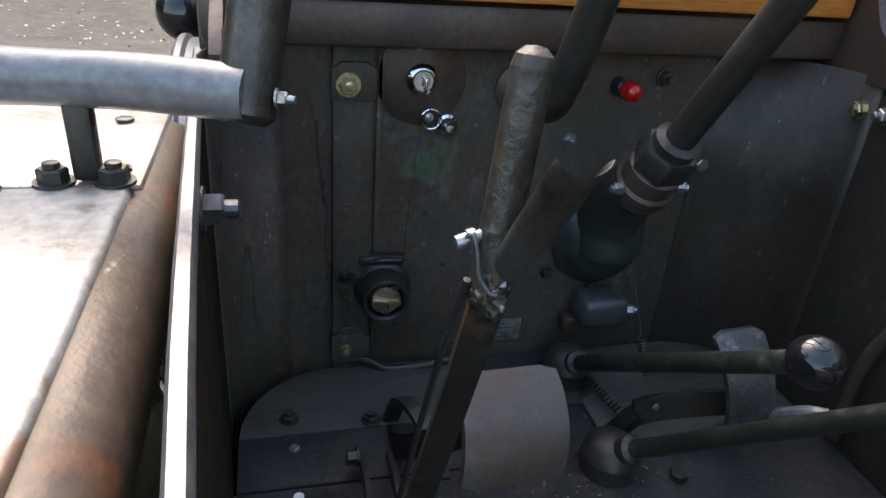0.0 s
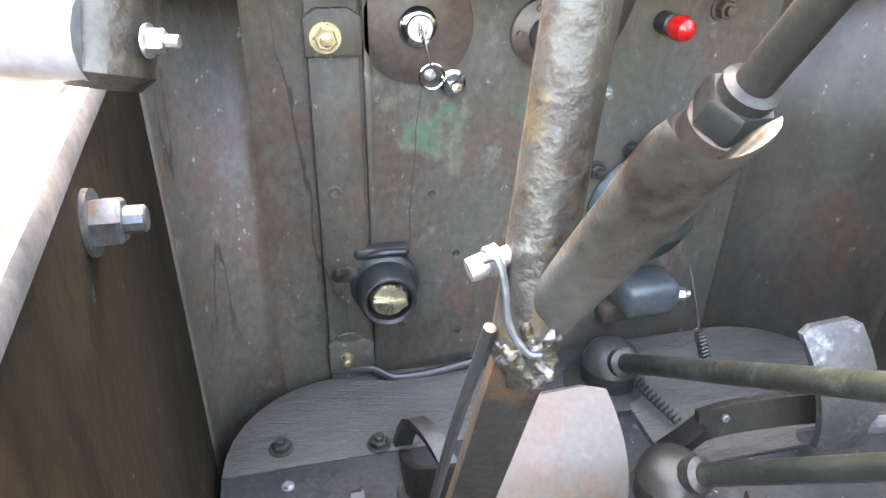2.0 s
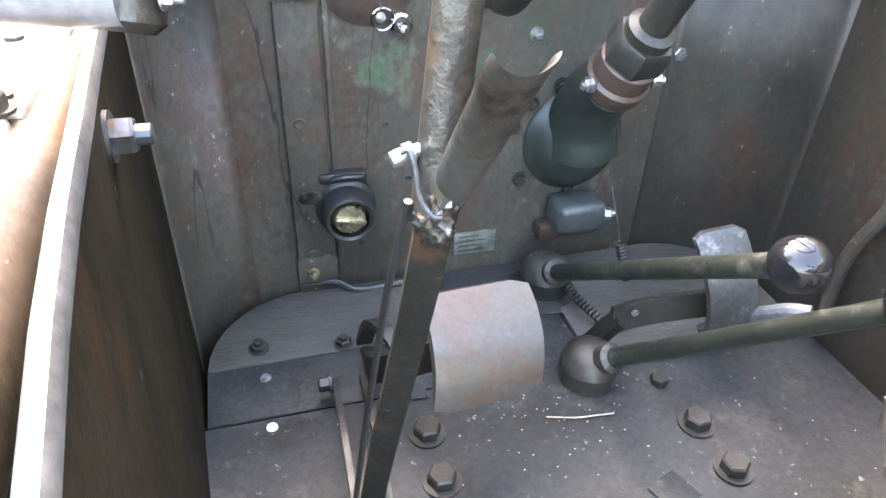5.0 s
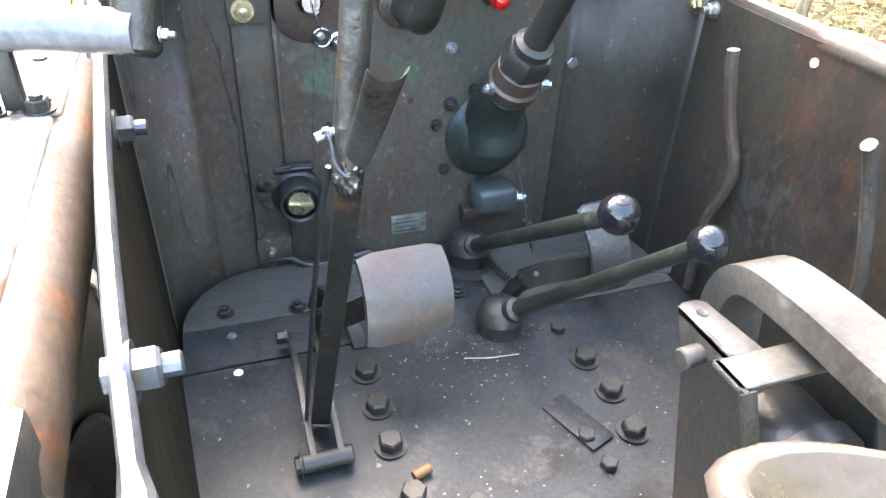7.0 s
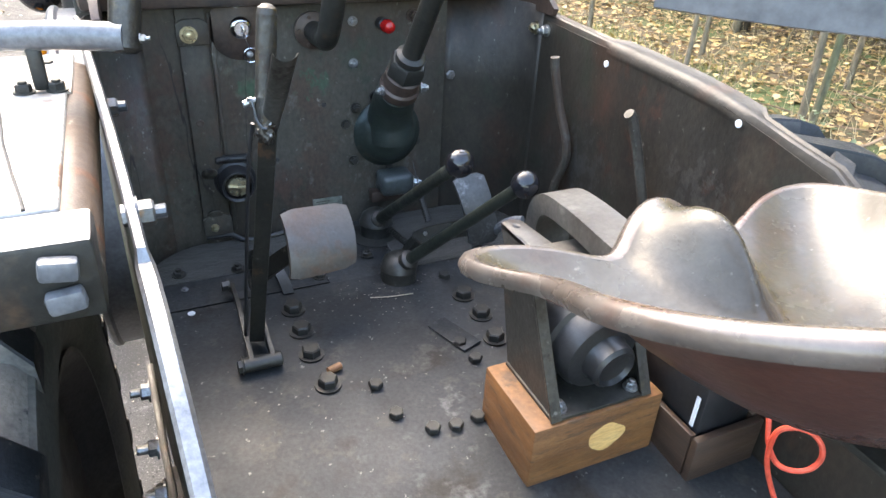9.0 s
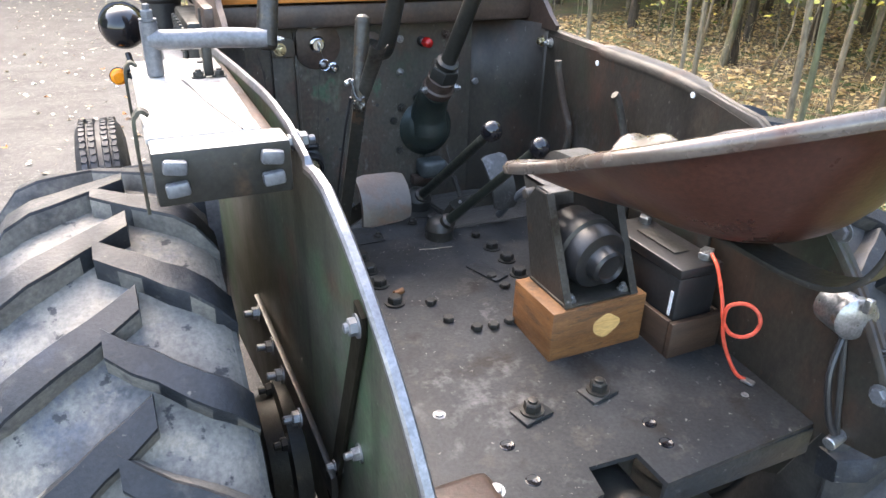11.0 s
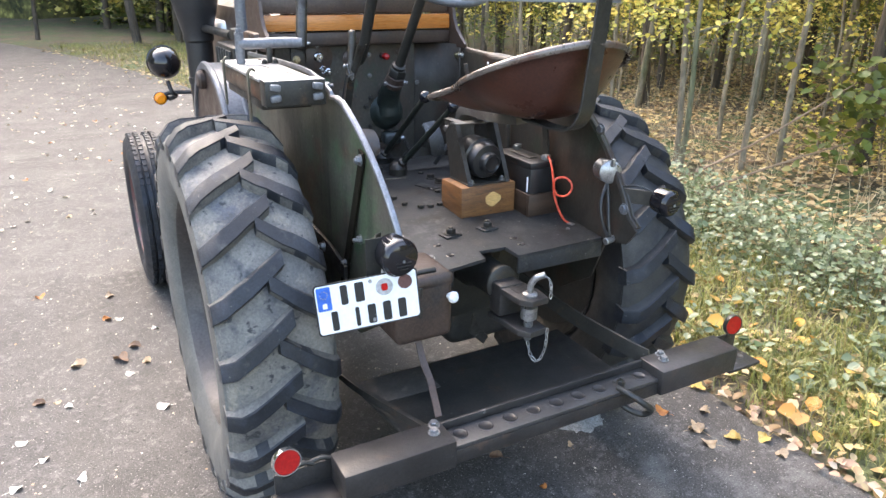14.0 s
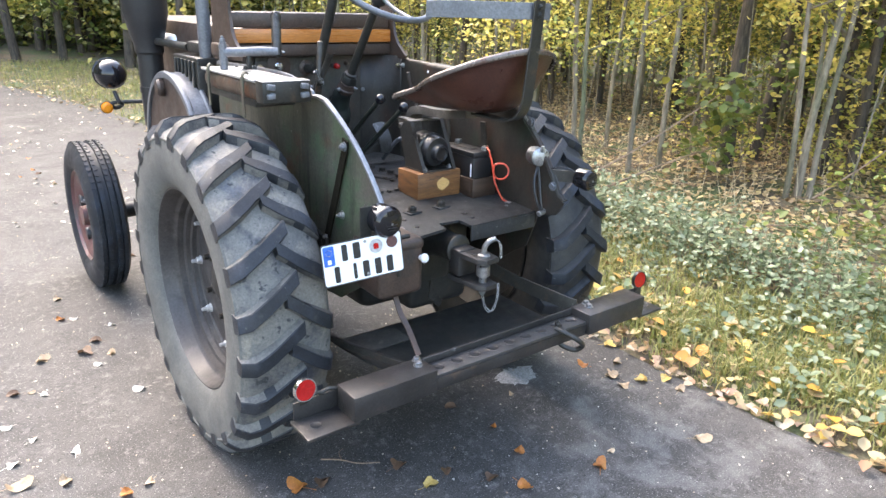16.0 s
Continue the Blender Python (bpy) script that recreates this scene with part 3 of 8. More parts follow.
def bolt(parent, at, axis=(0, 0, 1), r=0.009, h=0.008, material=None, name="bolt", stud=0.0, washer=True, label=""):
    """A hexagon bolt head or nut on its washer; alike ones share a mesh."""
    material = material or ZINC
    key = (round(r, 4), round(h, 4), material.name, round(stud, 4), washer)
    if key not in BOLTS:
        bm = bmesh.new()
        if washer:
            lathe(bm, (0, 0, 0), (0, 0, 1), [(0, 0), (r * 1.35, 0), (r * 1.35, h * 0.2), (0, h * 0.2)], 16)
        lathe(bm, (0, 0, h * 0.2), (0, 0, 1), [(0, 0), (r, 0), (r, h * 0.72), (r * 0.86, h * 0.85), (0, h * 0.85)], 6)
        if stud:
            lathe(bm, (0, 0, h), (0, 0, 1), [(0, 0), (r * 0.55, 0), (r * 0.55, stud * 0.9), (r * 0.45, stud), (0, stud)], 10)
        me = bpy.data.meshes.new(name)
        bmesh.ops.recalc_face_normals(bm, faces=bm.faces[:])
        bm.to_mesh(me)
        bm.free()
        me.materials.append(material)
        BOLTS[key] = me
    q = Vector((0, 0, 1)).rotation_difference(Vector(axis).normalized())
    m = Matrix.Translation(at) @ q.to_matrix().to_4x4() @ pose(0, 0, 0, 0, 0, (at[0] * 7919 + at[1] * 3571) % 1 * 60)
    if parent is not None and parent.location.length > 0:
        m = Matrix.Translation(-parent.location) @ m
    return link(name, BOLTS[key], parent, label, 30, m)


def arc(cy, cz, r, a0, a1, n):
    """Points (y, z) on a circle; degrees from the front over the top."""
    return [(cy + r * math.cos(radians(a0 + (a1 - a0) * k / n)), cz + r * math.sin(radians(a0 + (a1 - a0) * k / n))) for k in range(n + 1)]


# ---- ground, road ----
def road_edge(y):
    """The x of the road's edge on the wood's side."""
    if y < 1:
        return 1.16 - 0.05 * min(y + 0.2, 0) + 0.02 * math.sin(y * 2.1)
    return 1.16 + 0.12 * math.sin(min((y - 1) / 2.5, 1.2)) - 0.0132 * max(y - 2.5, 0) ** 2


def ground_height(x, y):
    d = x - road_edge(y)
    if d < 0:
        return -0.03
    z = -0.03 + 0.055 * min(d / 0.25, 1) + 0.02 * noise.noise((x * 1.3, y * 1.3, 0)) * min(d, 1)
    return z + 0.09 * max(0, min((d - 4) / 6, 1))


bm = bmesh.new()
xs = [-400, -120, -40, -15, -8] + [-6 + 0.5 * k for k in range(13)] + [0.25 + 0.15 * k for k in range(40)] + [6.5 + 0.5 * k for k in range(14)] + [16, 25, 60, 150, 400]
ys = [-400, -100, -30, -12] + [-8 + 0.5 * k for k in range(12)] + [-2 + 0.25 * k for k in range(48)] + [10 + 0.5 * k for k in range(30)] + [27, 34, 60, 150, 400]
grid = [[bm.verts.new((x, y, ground_height(x, y))) for x in xs] for y in ys]
for j in range(len(ys) - 1):
    for i in range(len(xs) - 1):
        bm.faces.new((grid[j][i], grid[j][i + 1], grid[j + 1][i + 1], grid[j + 1][i]))
tagged(part("ground", bm, SOIL), "brown woodland soil with moss and leaf litter", "ground", kind="structure")

bm = bmesh.new()
rows = []
for y in [-60, -30, -15, -8] + [-6 + 0.2 * k for k in range(125)]:
    e = road_edge(y) + 0.03 * noise.noise((y * 3.1, 2.0, 0)) + 0.015 * noise.noise((y * 11.0, 5.0, 0))
    rows.append([bm.verts.new((x, y, z)) for x, z in ((e - 14.0, 0), (e - 6.0, 0), (e - 3.0, 0), (e - 1.2, 0), (e - 0.5, 0), (e - 0.06, 0), (e, -0.012), (e + 0.03, -0.045))])
for a, b in zip(rows, rows[1:]):
    for k in range(7):
        bm.faces.new((a[k], a[k + 1], b[k + 1], b[k]))
tagged(part("road", bm, ASPHALT), "worn grey asphalt lane with fine grit", "road", kind="structure")


# ---- tractor: running gear ----
tractor = thing("tractor", (0, 0, 0), "old dark-painted farm tractor with worn patina on asphalt", "tractor")
WY, WZ, WR = 0.435, 0.608, 0.616
FY = 0.49


WHEELBOLT = mat("bright_wheel_bolt", (0.45, 0.44, 0.43), (0.60, 0.59, 0.58), 40, (0.3, 0.5), 0.5, 0.2, 220, c=(0.25, 0.17, 0.10), cscale=45, cut=(0.6, 0.7))


def rear_wheel(side):
    """One rear wheel: rim with its bolts, dusty tyre and raised chevron lugs. side: -1 or 1."""
    cx = -0.668 if side < 0 else 0.652
    axis = (side, 0, 0)
    at = (cx, WY, WZ)
    bm = bmesh.new()
    lathe(bm, at, axis, [(0.045, -0.022), (0.100, -0.022), (0.165, -0.018), (0.185, -0.010), (0.200, -0.008), (0.283, -0.010), (0.290, -0.004), (0.293, 0.012), (0.305, 0.016), (0.310, 0.008), (0.316, 0.030), (0.326, 0.036), (0.331, 0.028), (0.336, 0.056), (0.346, 0.064), (0.351, 0.070), (0.357, 0.104),
                         (0.366, 0.120), (0.372, 0.119), (0.375, 0.110), (0.372, 0.085), (0.338, 0.02), (0.336, -0.07), (0.370, -0.12), (0.378, -0.135), (0.370, -0.135), (0.327, -0.08), (0.276, -0.07), (0.100, -0.075), (0.045, -0.075)], 72, closed=True)
    # The right rim and tyre get darker materials in place of shade.
    rim = part("rear_wheel", bm, RIMPAINT if side < 0 else BLACKSTEEL, tractor, "dull brown-grey steel rear wheel with ribbed rim" if side < 0 else "steel rear wheel blackened for the shade on the far side")
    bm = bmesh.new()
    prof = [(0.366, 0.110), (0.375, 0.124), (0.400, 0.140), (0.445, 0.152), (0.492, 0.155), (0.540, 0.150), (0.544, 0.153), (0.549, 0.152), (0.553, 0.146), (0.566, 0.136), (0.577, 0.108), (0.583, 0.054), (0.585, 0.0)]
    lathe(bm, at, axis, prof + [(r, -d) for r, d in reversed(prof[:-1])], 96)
    ty = part("tyre", bm, DUSTY if side < 0 else SHADETYRE, rim, "dusty grey rubber tyre carcass" if side < 0 else "rubber tyre carcass darkened for the shade on the far side")
    ty.data.materials.append(SIDEWALL if side < 0 else SHADETYRE)
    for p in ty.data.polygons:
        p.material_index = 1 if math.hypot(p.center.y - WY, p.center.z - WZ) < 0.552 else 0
    bm = bmesh.new()
    N = 24
    rnd = random.Random(5)
    for k in range(N):
        for sd in (-1, 1):
            th0 = k * math.tau / N + 0.1745 + (0.10 if sd > 0 else 0)
            rings = []
            wob = [rnd.uniform(-0.004, 0.004) for i in range(7)]
            for i in range(7):
                s = i / 6
                lat = sd * (-0.035 + 0.190 * s) if sd < 0 else -0.012 + 0.167 * s
                back = 0.195 * (1 - (1 - s) ** 1.15)
                half = (0.0225 + 0.004 * s) / WR
                top = WR - 0.004 * s - 0.020 * max(0, s - 0.7) / 0.3
                base = 0.576 - 0.02 * max(0, s - 0.7) / 0.3
                if i == 6:
                    top, base = 0.567, 0.525
                ring = []
                for dth, rr in ((-half * 1.42, base), (-half * 1.05, top - 0.005), (-half * 0.90, top), (half * 0.90, top), (half * 1.03, top - 0.004), (half * 1.30, base)):
                    a = th0 + back + dth + wob[i]
                    ring.append(bm.verts.new((cx + lat, WY - rr * math.sin(a), WZ + rr * math.cos(a))))
                rings.append(ring)
            for a, b in zip(rings, rings[1:]):
                for q in range(5):
                    bm.faces.new((a[q], a[q + 1], b[q + 1], b[q])).material_index = 1 if q in (0, 4) and rnd.random() < 0.85 else 0
            bm.faces.new(rings[0])
            bm.faces.new(rings[-1][::-1])
            tmp = bm
            lug = part("tread_lug", tmp, RUBBER, rim, "", 40)
            lug.data.materials.append(PALEDUST if side < 0 else SHADETYRE)
            bm = bmesh.new()
    bm.free()
    for k in range(8):
        a = k * math.tau / 8 + 0.03
        bolt(rim, (cx - side * 0.009, WY + 0.256 * math.cos(a), WZ + 0.256 * math.sin(a)), axis, 0.0135, 0.018, WHEELBOLT, "wheel_bolt", 0.020)
    for k in range(6):
        a = (k + 0.5) * math.tau / 6
        bolt(rim, (cx - side * 0.020, WY + 0.135 * math.cos(a), WZ + 0.135 * math.sin(a)), axis, 0.02, 0.024, BLACKSTEEL, "hub_nut", 0.022)
    bm = bmesh.new()
    lathe(bm, (cx, WY, WZ), axis, [(0.08, -0.20), (0.08, -0.01), (0.07, 0.015), (0.06, 0.02), (0.04, 0.028), (0, 0.03)], 28)
    part("hub", bm, BLACKSTEEL, rim)
    return rim


for side in (-1, 1):
    rear_wheel(side)


def front_wheel(side):
    cx, cy, r = 0.74 * side, 2.27, 0.415
    at, axis = (cx, cy, r - 0.004), (side, 0, 0)
    bm = bmesh.new()
    lathe(bm, at, axis, [(0.0, 0.075), (0.055, 0.075), (0.06, 0.03), (0.14, 0.02), (0.20, 0.055), (0.245, 0.06), (0.255, 0.075), (0.265, 0.062), (0.235, -0.06), (0.13, -0.01), (0, -0.01)], 40)
    rim = part("front_wheel", bm, REDRIM, tractor, "rust-red steel front wheel")
    bm = bmesh.new()
    prof = [(0.258, 0.064), (0.285, 0.086), (0.335, 0.092), (0.382, 0.084), (0.403, 0.068)]
    prof += [(r, 0.064), (r, 0.046), (0.402, 0.043), (0.402, 0.037), (r, 0.034), (r, 0.012), (0.402, 0.009), (0.402, 0.003)]
    lathe(bm, at, axis, prof + [(a, -d) for a, d in reversed(prof)], 72)
    part("tyre", bm, RUBBER, rim, "dark ribbed front tyre")
    bm = bmesh.new()
    for k in range(72):
        a = k * math.tau / 72
        for lat in (-0.055, -0.023, 0.023, 0.055):
            u = Vector((0, math.cos(a), math.sin(a)))
            t = Vector((0, -math.sin(a), math.cos(a)))
            m = Matrix.Translation(Vector(at) + Vector((lat, 0, 0)) + u * (r + 0.001)) @ Matrix((Vector((1, 0, 0)), t, u)).transposed().to_4x4() @ pose(0, 0, 0, 0, 0, 18 if k % 2 else -18)
            box(bm, (-0.009, -0.010, -0.008), (0.009, 0.010, 0.003), 0, m)
    blocks = part("tread", bm, RUBBER, rim, "small black ribbed tread blocks")
    tagged(blocks, "small black ribbed tread blocks", kind="stuff")
    for k in range(8):
        a = k * math.tau / 8
        bolt(rim, (cx + side * 0.028, cy + 0.085 * math.cos(a), r + 0.085 * math.sin(a)), axis, 0.012, 0.014, ZINC, "wheel_bolt", 0.014)
    for k in range(5):
        a = (k + 0.2) * math.tau / 5
        bm = bmesh.new()
        lathe(bm, (cx + side * 0.050, cy + 0.165 * math.cos(a), r + 0.165 * math.sin(a)), axis, [(0.0, 0.0), (0.034, 0.0), (0.038, -0.006), (0.038, -0.03), (0.0, -0.03)], 18)
        part("hand_hole", bm, SATINBLACK, rim)
    return rim


for side in (-1, 1):
    front_wheel(side)

bm = bmesh.new()
box(bm, (-0.15, 0.10, 0.56), (0.15, 1.25, 0.885), 0.03)
box(bm, (-0.15, 0.30, 0.40), (0.25, 1.20, 0.80), 0.06, None, 4)
box(bm, (-0.04, 0.12, 0.44), (0.26, 0.34, 0.80), 0.04, None, 3)
lathe(bm, (-0.62, WY, WZ), (1, 0, 0), [(0, 0), (0.085, 0), (0.085, 0.25), (0.13, 0.40), (0.13, 0.84), (0.085, 0.99), (0.085, 1.24), (0, 1.24)], 24)
part("gearbox", bm, BLACKSTEEL, tractor, "black greasy gearbox and rear axle housing")
bm = bmesh.new()
box(bm, (-0.24, 0.98, 0.45), (0.24, 2.35, 0.98), 0.05)
box(bm, (-0.33, 1.0, 0.95), (-0.24, 1.55, 1.30), 0.03)
for k in range(5):
    box(bm, (-0.345, 1.05 + 0.1 * k, 1.0), (-0.325, 1.09 + 0.1 * k, 1.27), 0.006)
part("engine", bm, BLACKSTEEL, tractor, "dark engine block with side covers")
bm = bmesh.new()
rod(bm, (-0.66, 2.27, 0.411), (0.66, 2.27, 0.411), 0.045)
box(bm, (-0.10, 2.19, 0.40), (0.10, 2.34, 0.55), 0.02)
part("front_axle", bm, BLACKSTEEL, tractor)


# ---- tractor: fenders ----
def fender(side):
    x, k = (-0.377, -0.066) if side < 0 else (0.366, 0.0)
    if side < 0:
        base, over = [(0.95, 0.60), (0.95, 1.352), (0.55, 1.358), (0.36, 1.352), (0.27, 1.336), (0.205, 1.312), (0.196, 1.300), (0.165, 1.302)], arc(FY, 0.575, 0.806, 119, 152, 14)
        rim_line = [(0.94, 1.352), (0.75, 1.355), (0.60, 1.357), (0.42, 1.356), (0.35, 1.351), (0.28, 1.339), (0.23, 1.322), (0.205, 1.313), (0.196, 1.301), (0.165, 1.303)] + arc(FY, 0.575, 0.808, 117, 152, 20)
    else:
        base, over = [(0.95, 0.60), (0.95, 1.360), (0.80, 1.354), (0.65, 1.350), (0.52, 1.348), (0.40, 1.345), (0.30, 1.337), (0.22, 1.324), (0.17, 1.314)], arc(FY, 0.575, 0.818, 117, 152, 16)
        rim_line = [(0.93, 1.362), (0.80, 1.356), (0.65, 1.352), (0.595, 1.351), (0.575, 1.351), (0.50, 1.350), (0.40, 1.347), (0.33, 1.342), (0.275, 1.335), (0.255, 1.332), (0.20, 1.322)] + arc(FY, 0.575, 0.820, 116, 152, 16)
    tail = [(-0.275, 0.93), (-0.24, 0.88), (-0.15, 0.86), (-0.10, 0.72), (0.05, 0.62), (0.60, 0.60)]
    outline = base + over + tail
    bm = bmesh.new()
    sheet(bm, outline, (x - 0.003, 0, 0), (k, 1, 0), (0, 0, 1), 0.006)
    f = part("fender", bm, FENDER if side < 0 else BROWNFENDER, tractor, "worn olive and grey painted steel fender" if side < 0 else "dark brown painted steel fender with scratches", 50)
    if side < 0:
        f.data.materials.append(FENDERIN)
        # Faces turned to the platform get the darker colour that carries their shade.
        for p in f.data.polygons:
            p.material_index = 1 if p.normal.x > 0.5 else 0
    bm = bmesh.new()
    edge = [(x + k * y, y, z + 0.003) for y, z in rim_line + [(-0.268, 0.935)]]
    pts = [Vector(p) for p in edge]
    rings = []
    for i, p in enumerate(pts):
        t = (pts[min(i + 1, len(pts) - 1)] - pts[max(i - 1, 0)]).normalized()
        up = t.cross(Vector((1, 0, 0))).normalized()
        if up.z < 0 and abs(t.y) > 0.3:
            up = -up
        w = (0.0055 if p.y > 0.2 else 0.0085) if side < 0 else (0.0105 if 0.26 < p.y < 0.58 else 0.0055)
        prof = ((-1, -0.006), (-1, 0.002), (-0.6, 0.006), (0.6, 0.006), (1, 0.002), (1, -0.006)) if side < 0 else ((-0.42, -0.014), (-0.40, -0.010), (-0.2, -0.002), (0.3, 0.004), (1.0, 0.006), (2.6, 0.004), (3.3, 0.007), (3.7, 0.004), (3.7, -0.004), (2.6, -0.002), (0.6, -0.003), (0.1, -0.014), (0.1, -0.030))
        rings.append([bm.verts.new(p + Vector((a * w, 0, 0)) + up * b) for a, b in prof])
    for a, b in zip(rings, rings[1:]):
        for k in range(len(a)):
            bm.faces.new((a[k], a[(k + 1) % len(a)], b[(k + 1) % len(a)], b[k]))
    bm.faces.new(rings[0])
    bm.faces.new(rings[-1][::-1])
    part("rolled_edge", bm, BAREEDGE if side < 0 else BROWNFENDER, f, "bare worn steel edge of the fender" if side < 0 else "dark rolled edge of the fender")
    return f


fl, fr = fender(-1), fender(1)

# ---- tractor: platform floor ----
bm = bmesh.new()
left = [(-0.366, -0.13), (-0.19, -0.145), (-0.062, -0.125), (-0.055, -0.075), (0.034, -0.080), (0.040, -0.145), (0.360, -0.135)]
TIP = 0.0725


def floor_top(y):
    """The platform bends softly and falls a little towards the rear."""
    if y >= 0.56:
        return 0.910
    return 0.910 - TIP * ((0.56 - y) ** 2 / 0.52 if y > 0.30 else 0.43 - y)


sheet(bm, left + [(0.360, 0.30), (-0.394, 0.30)], (0, 0, 0.900 - TIP * 0.43), (1, 0, 0), (0, 1, TIP), 0.010)
bend = [0.30 + 0.04 * k for k in range(11)]
rows = [[bm.verts.new((x, y, floor_top(y) + dz)) for x, dz in ((-0.3742 - 0.066 * y, 0), (0.360, 0), (0.360, -0.010), (-0.3742 - 0.066 * y, -0.010))] for y in bend]
for p, q in zip(rows, rows[1:]):
    for k in range(4):
        bm.faces.new((p[k], p[(k + 1) % 4], q[(k + 1) % 4], q[k]))
bm.faces.new(rows[-1])
bmesh.ops.remove_doubles(bm, verts=bm.verts[:], dist=0.0008)
floor_ob = part("platform_floor", bm, FLOORSTEEL, tractor, "dark steel driver platform with bolts, holes and dust")
bm = bmesh.new()
box(bm, (-0.362, -0.135, 0.808), (-0.17, -0.125, 0.862), 0.003)
part("floor_edge", bm, FLOORSTEEL, floor_ob)
bm = bmesh.new()
box(bm, (0.045, -0.140, 0.806), (0.36, -0.130, 0.861), 0.003)
part("floor_edge", bm, FLOORSTEEL, floor_ob)
bm = bmesh.new()
front = [(-0.417, 0.790)] + [(-0.417 + 0.130 * (1 - math.cos(a)), 0.79 + 0.132 * math.sin(a)) for a in [k * math.pi / 16 for k in range(1, 9)]] + [(-0.10, 0.922), (-0.10, 0.790)]
sheet(bm, front, (0, 0, 0.896), (1, 0, 0), (0, 1, 0), 0.016, 0.0015)
part("floor_plank", bm, FLOORWOOD, tractor, "grey weathered footboard with worn chequer pattern and rounded corner")
bm = bmesh.new()
sheet(bm, [(-0.417, 0.703), (-0.417, 0.7885), (-0.10, 0.7885), (-0.10, 0.703)], (0, 0, 0.896), (1, 0, 0), (0, 1, 0), 0.0155, 0.001)
part("floor_strip", bm, FLOORSTEEL, floor_ob)
bm = bmesh.new()
front = [(0.05, 0.703), (0.05, 0.922), (0.24, 0.922)] + [(0.24 + 0.12 * math.sin(a), 0.80 + 0.122 * math.cos(a)) for a in [k * math.pi / 16 for k in range(1, 9)]] + [(0.36, 0.703)]
sheet(bm, front[::-1], (0, 0, 0.896), (1, 0, 0), (0, 1, 0), 0.016, 0.003)
part("floor_plank", bm, FLOORWOOD, tractor, "grey weathered footboard with worn chequer pattern and rounded corner")
bm = bmesh.new()
box(bm, (-0.098, 0.703, 0.892), (0.048, 0.925, 0.908), 0.002)
part("centre_plate", bm, FLOORSTEEL, tractor)

# ---- tractor: bulkhead and cowl ----
bm = bmesh.new()
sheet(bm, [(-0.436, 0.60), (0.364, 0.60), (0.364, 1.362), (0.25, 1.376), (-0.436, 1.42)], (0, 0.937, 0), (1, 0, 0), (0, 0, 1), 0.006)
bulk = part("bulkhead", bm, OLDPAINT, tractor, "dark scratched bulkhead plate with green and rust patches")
for x, s, m in ((-0.4315, 1, OLDPAINT),):
    bm = bmesh.new()
    pts = [(x - 0.0012 + s * 0.085 * (1 - math.cos(a)), 0.8472 + 0.085 * math.sin(a)) for a in [k * math.pi / 16 for k in range(9)]]
    rows = [[bm.verts.new((a, b, z)) for a, b in pts] for z in (0.60, 1.372)]
    for k in range(8):
        bm.faces.new((rows[0][k], rows[0][k + 1], rows[1][k + 1], rows[1][k]))
    cor = part("rounded_corner", bm, m, bulk)
    cor.modifiers.new("thick", "SOLIDIFY").thickness = 0.003
bm = bmesh.new()
pts = [(0.2240 + 0.140 * math.sin(a), 0.7914 + 0.140 * math.cos(a)) for a in [k * math.pi / 32 for k in range(17)]]
rows = [[bm.verts.new((a, b, z)) for a, b in pts] for z in (0.60, 0.9, 1.2, 1.374)]
for p, q in zip(rows, rows[1:]):
    for k in range(16):
        bm.faces.new((p[k], p[k + 1], q[k + 1], q[k]))
cor = part("rounded_corner", bm, BROWNFENDER, bulk)
cor.modifiers.new("thick", "SOLIDIFY").thickness = 0.001
bm = bmesh.new()
box(bm, (-0.34, 1.0, 0.98), (0.33, 2.3, 1.50), 0.06)
hood = part("hood", bm, BROWNSTEEL, tractor, "dark brown steel hood in front of the bulkhead")
bm = bmesh.new()
box(bm, (-0.432, 0.88, 1.376), (0.368, 1.04, 1.428), 0.01)
part("cowl_shelf", bm, BROWNSTEEL, hood)
bm = bmesh.new()
box(bm, (-0.398, 0.880, 1.492), (0.352, 1.04, 1.553), 0.008)
part("cowl_top", bm, BROWNSTEEL, hood)
bm = bmesh.new()
box(bm, (-0.400, 0.868, 1.432), (0.354, 0.90, 1.487), 0.004)
part("dash_board", bm, VARNISH, tractor, "glossy orange varnished wooden dash board")
for x, s in ((-0.412, -1), (0.360, 1)):
    bm = bmesh.new()
    rear = [(0.745, 1.372), (0.745, 1.395), (0.765, 1.414), (0.800, 1.430), (0.832, 1.458), (0.850, 1.50), (0.860, 1.56), (0.862, 1.72)] if s < 0 else [(0.76, 1.365), (0.755, 1.378), (0.785, 1.398), (0.825, 1.43), (0.850, 1.47), (0.862, 1.53), (0.868, 1.60)]
    out = [(1.05, 1.36)] + rear + [(1.05, rear[-1][1])]
    sheet(bm, out, (x, 0, 0), (0, 1, 0), (0, 0, 1), 0.012, 0.003)
    part("cowl_side", bm, BROWNSTEEL, tractor, "curved brown sheet steel side of the cowl")

# ---- tractor: exhaust, headlight ----
bm = bmesh.new()
lathe(bm, (-0.455, 1.87, 0.70), (0, 0, 1), [(0, 0), (0.050, 0), (0.050, 0.25), (0.060, 0.26), (0.060, 0.43), (0.066, 0.43), (0.066, 0.46), (0.060, 0.46), (0.062, 0.62), (0.07, 0.63), (0.07, 0.66), (0.085, 0.72), (0.108, 0.82), (0.112, 1.20), (0.06, 1.28), (0, 1.28)], 32)
exhaust = part("exhaust_pipe", bm, SATINBLACK, tractor, "tall black exhaust pipe with collars")


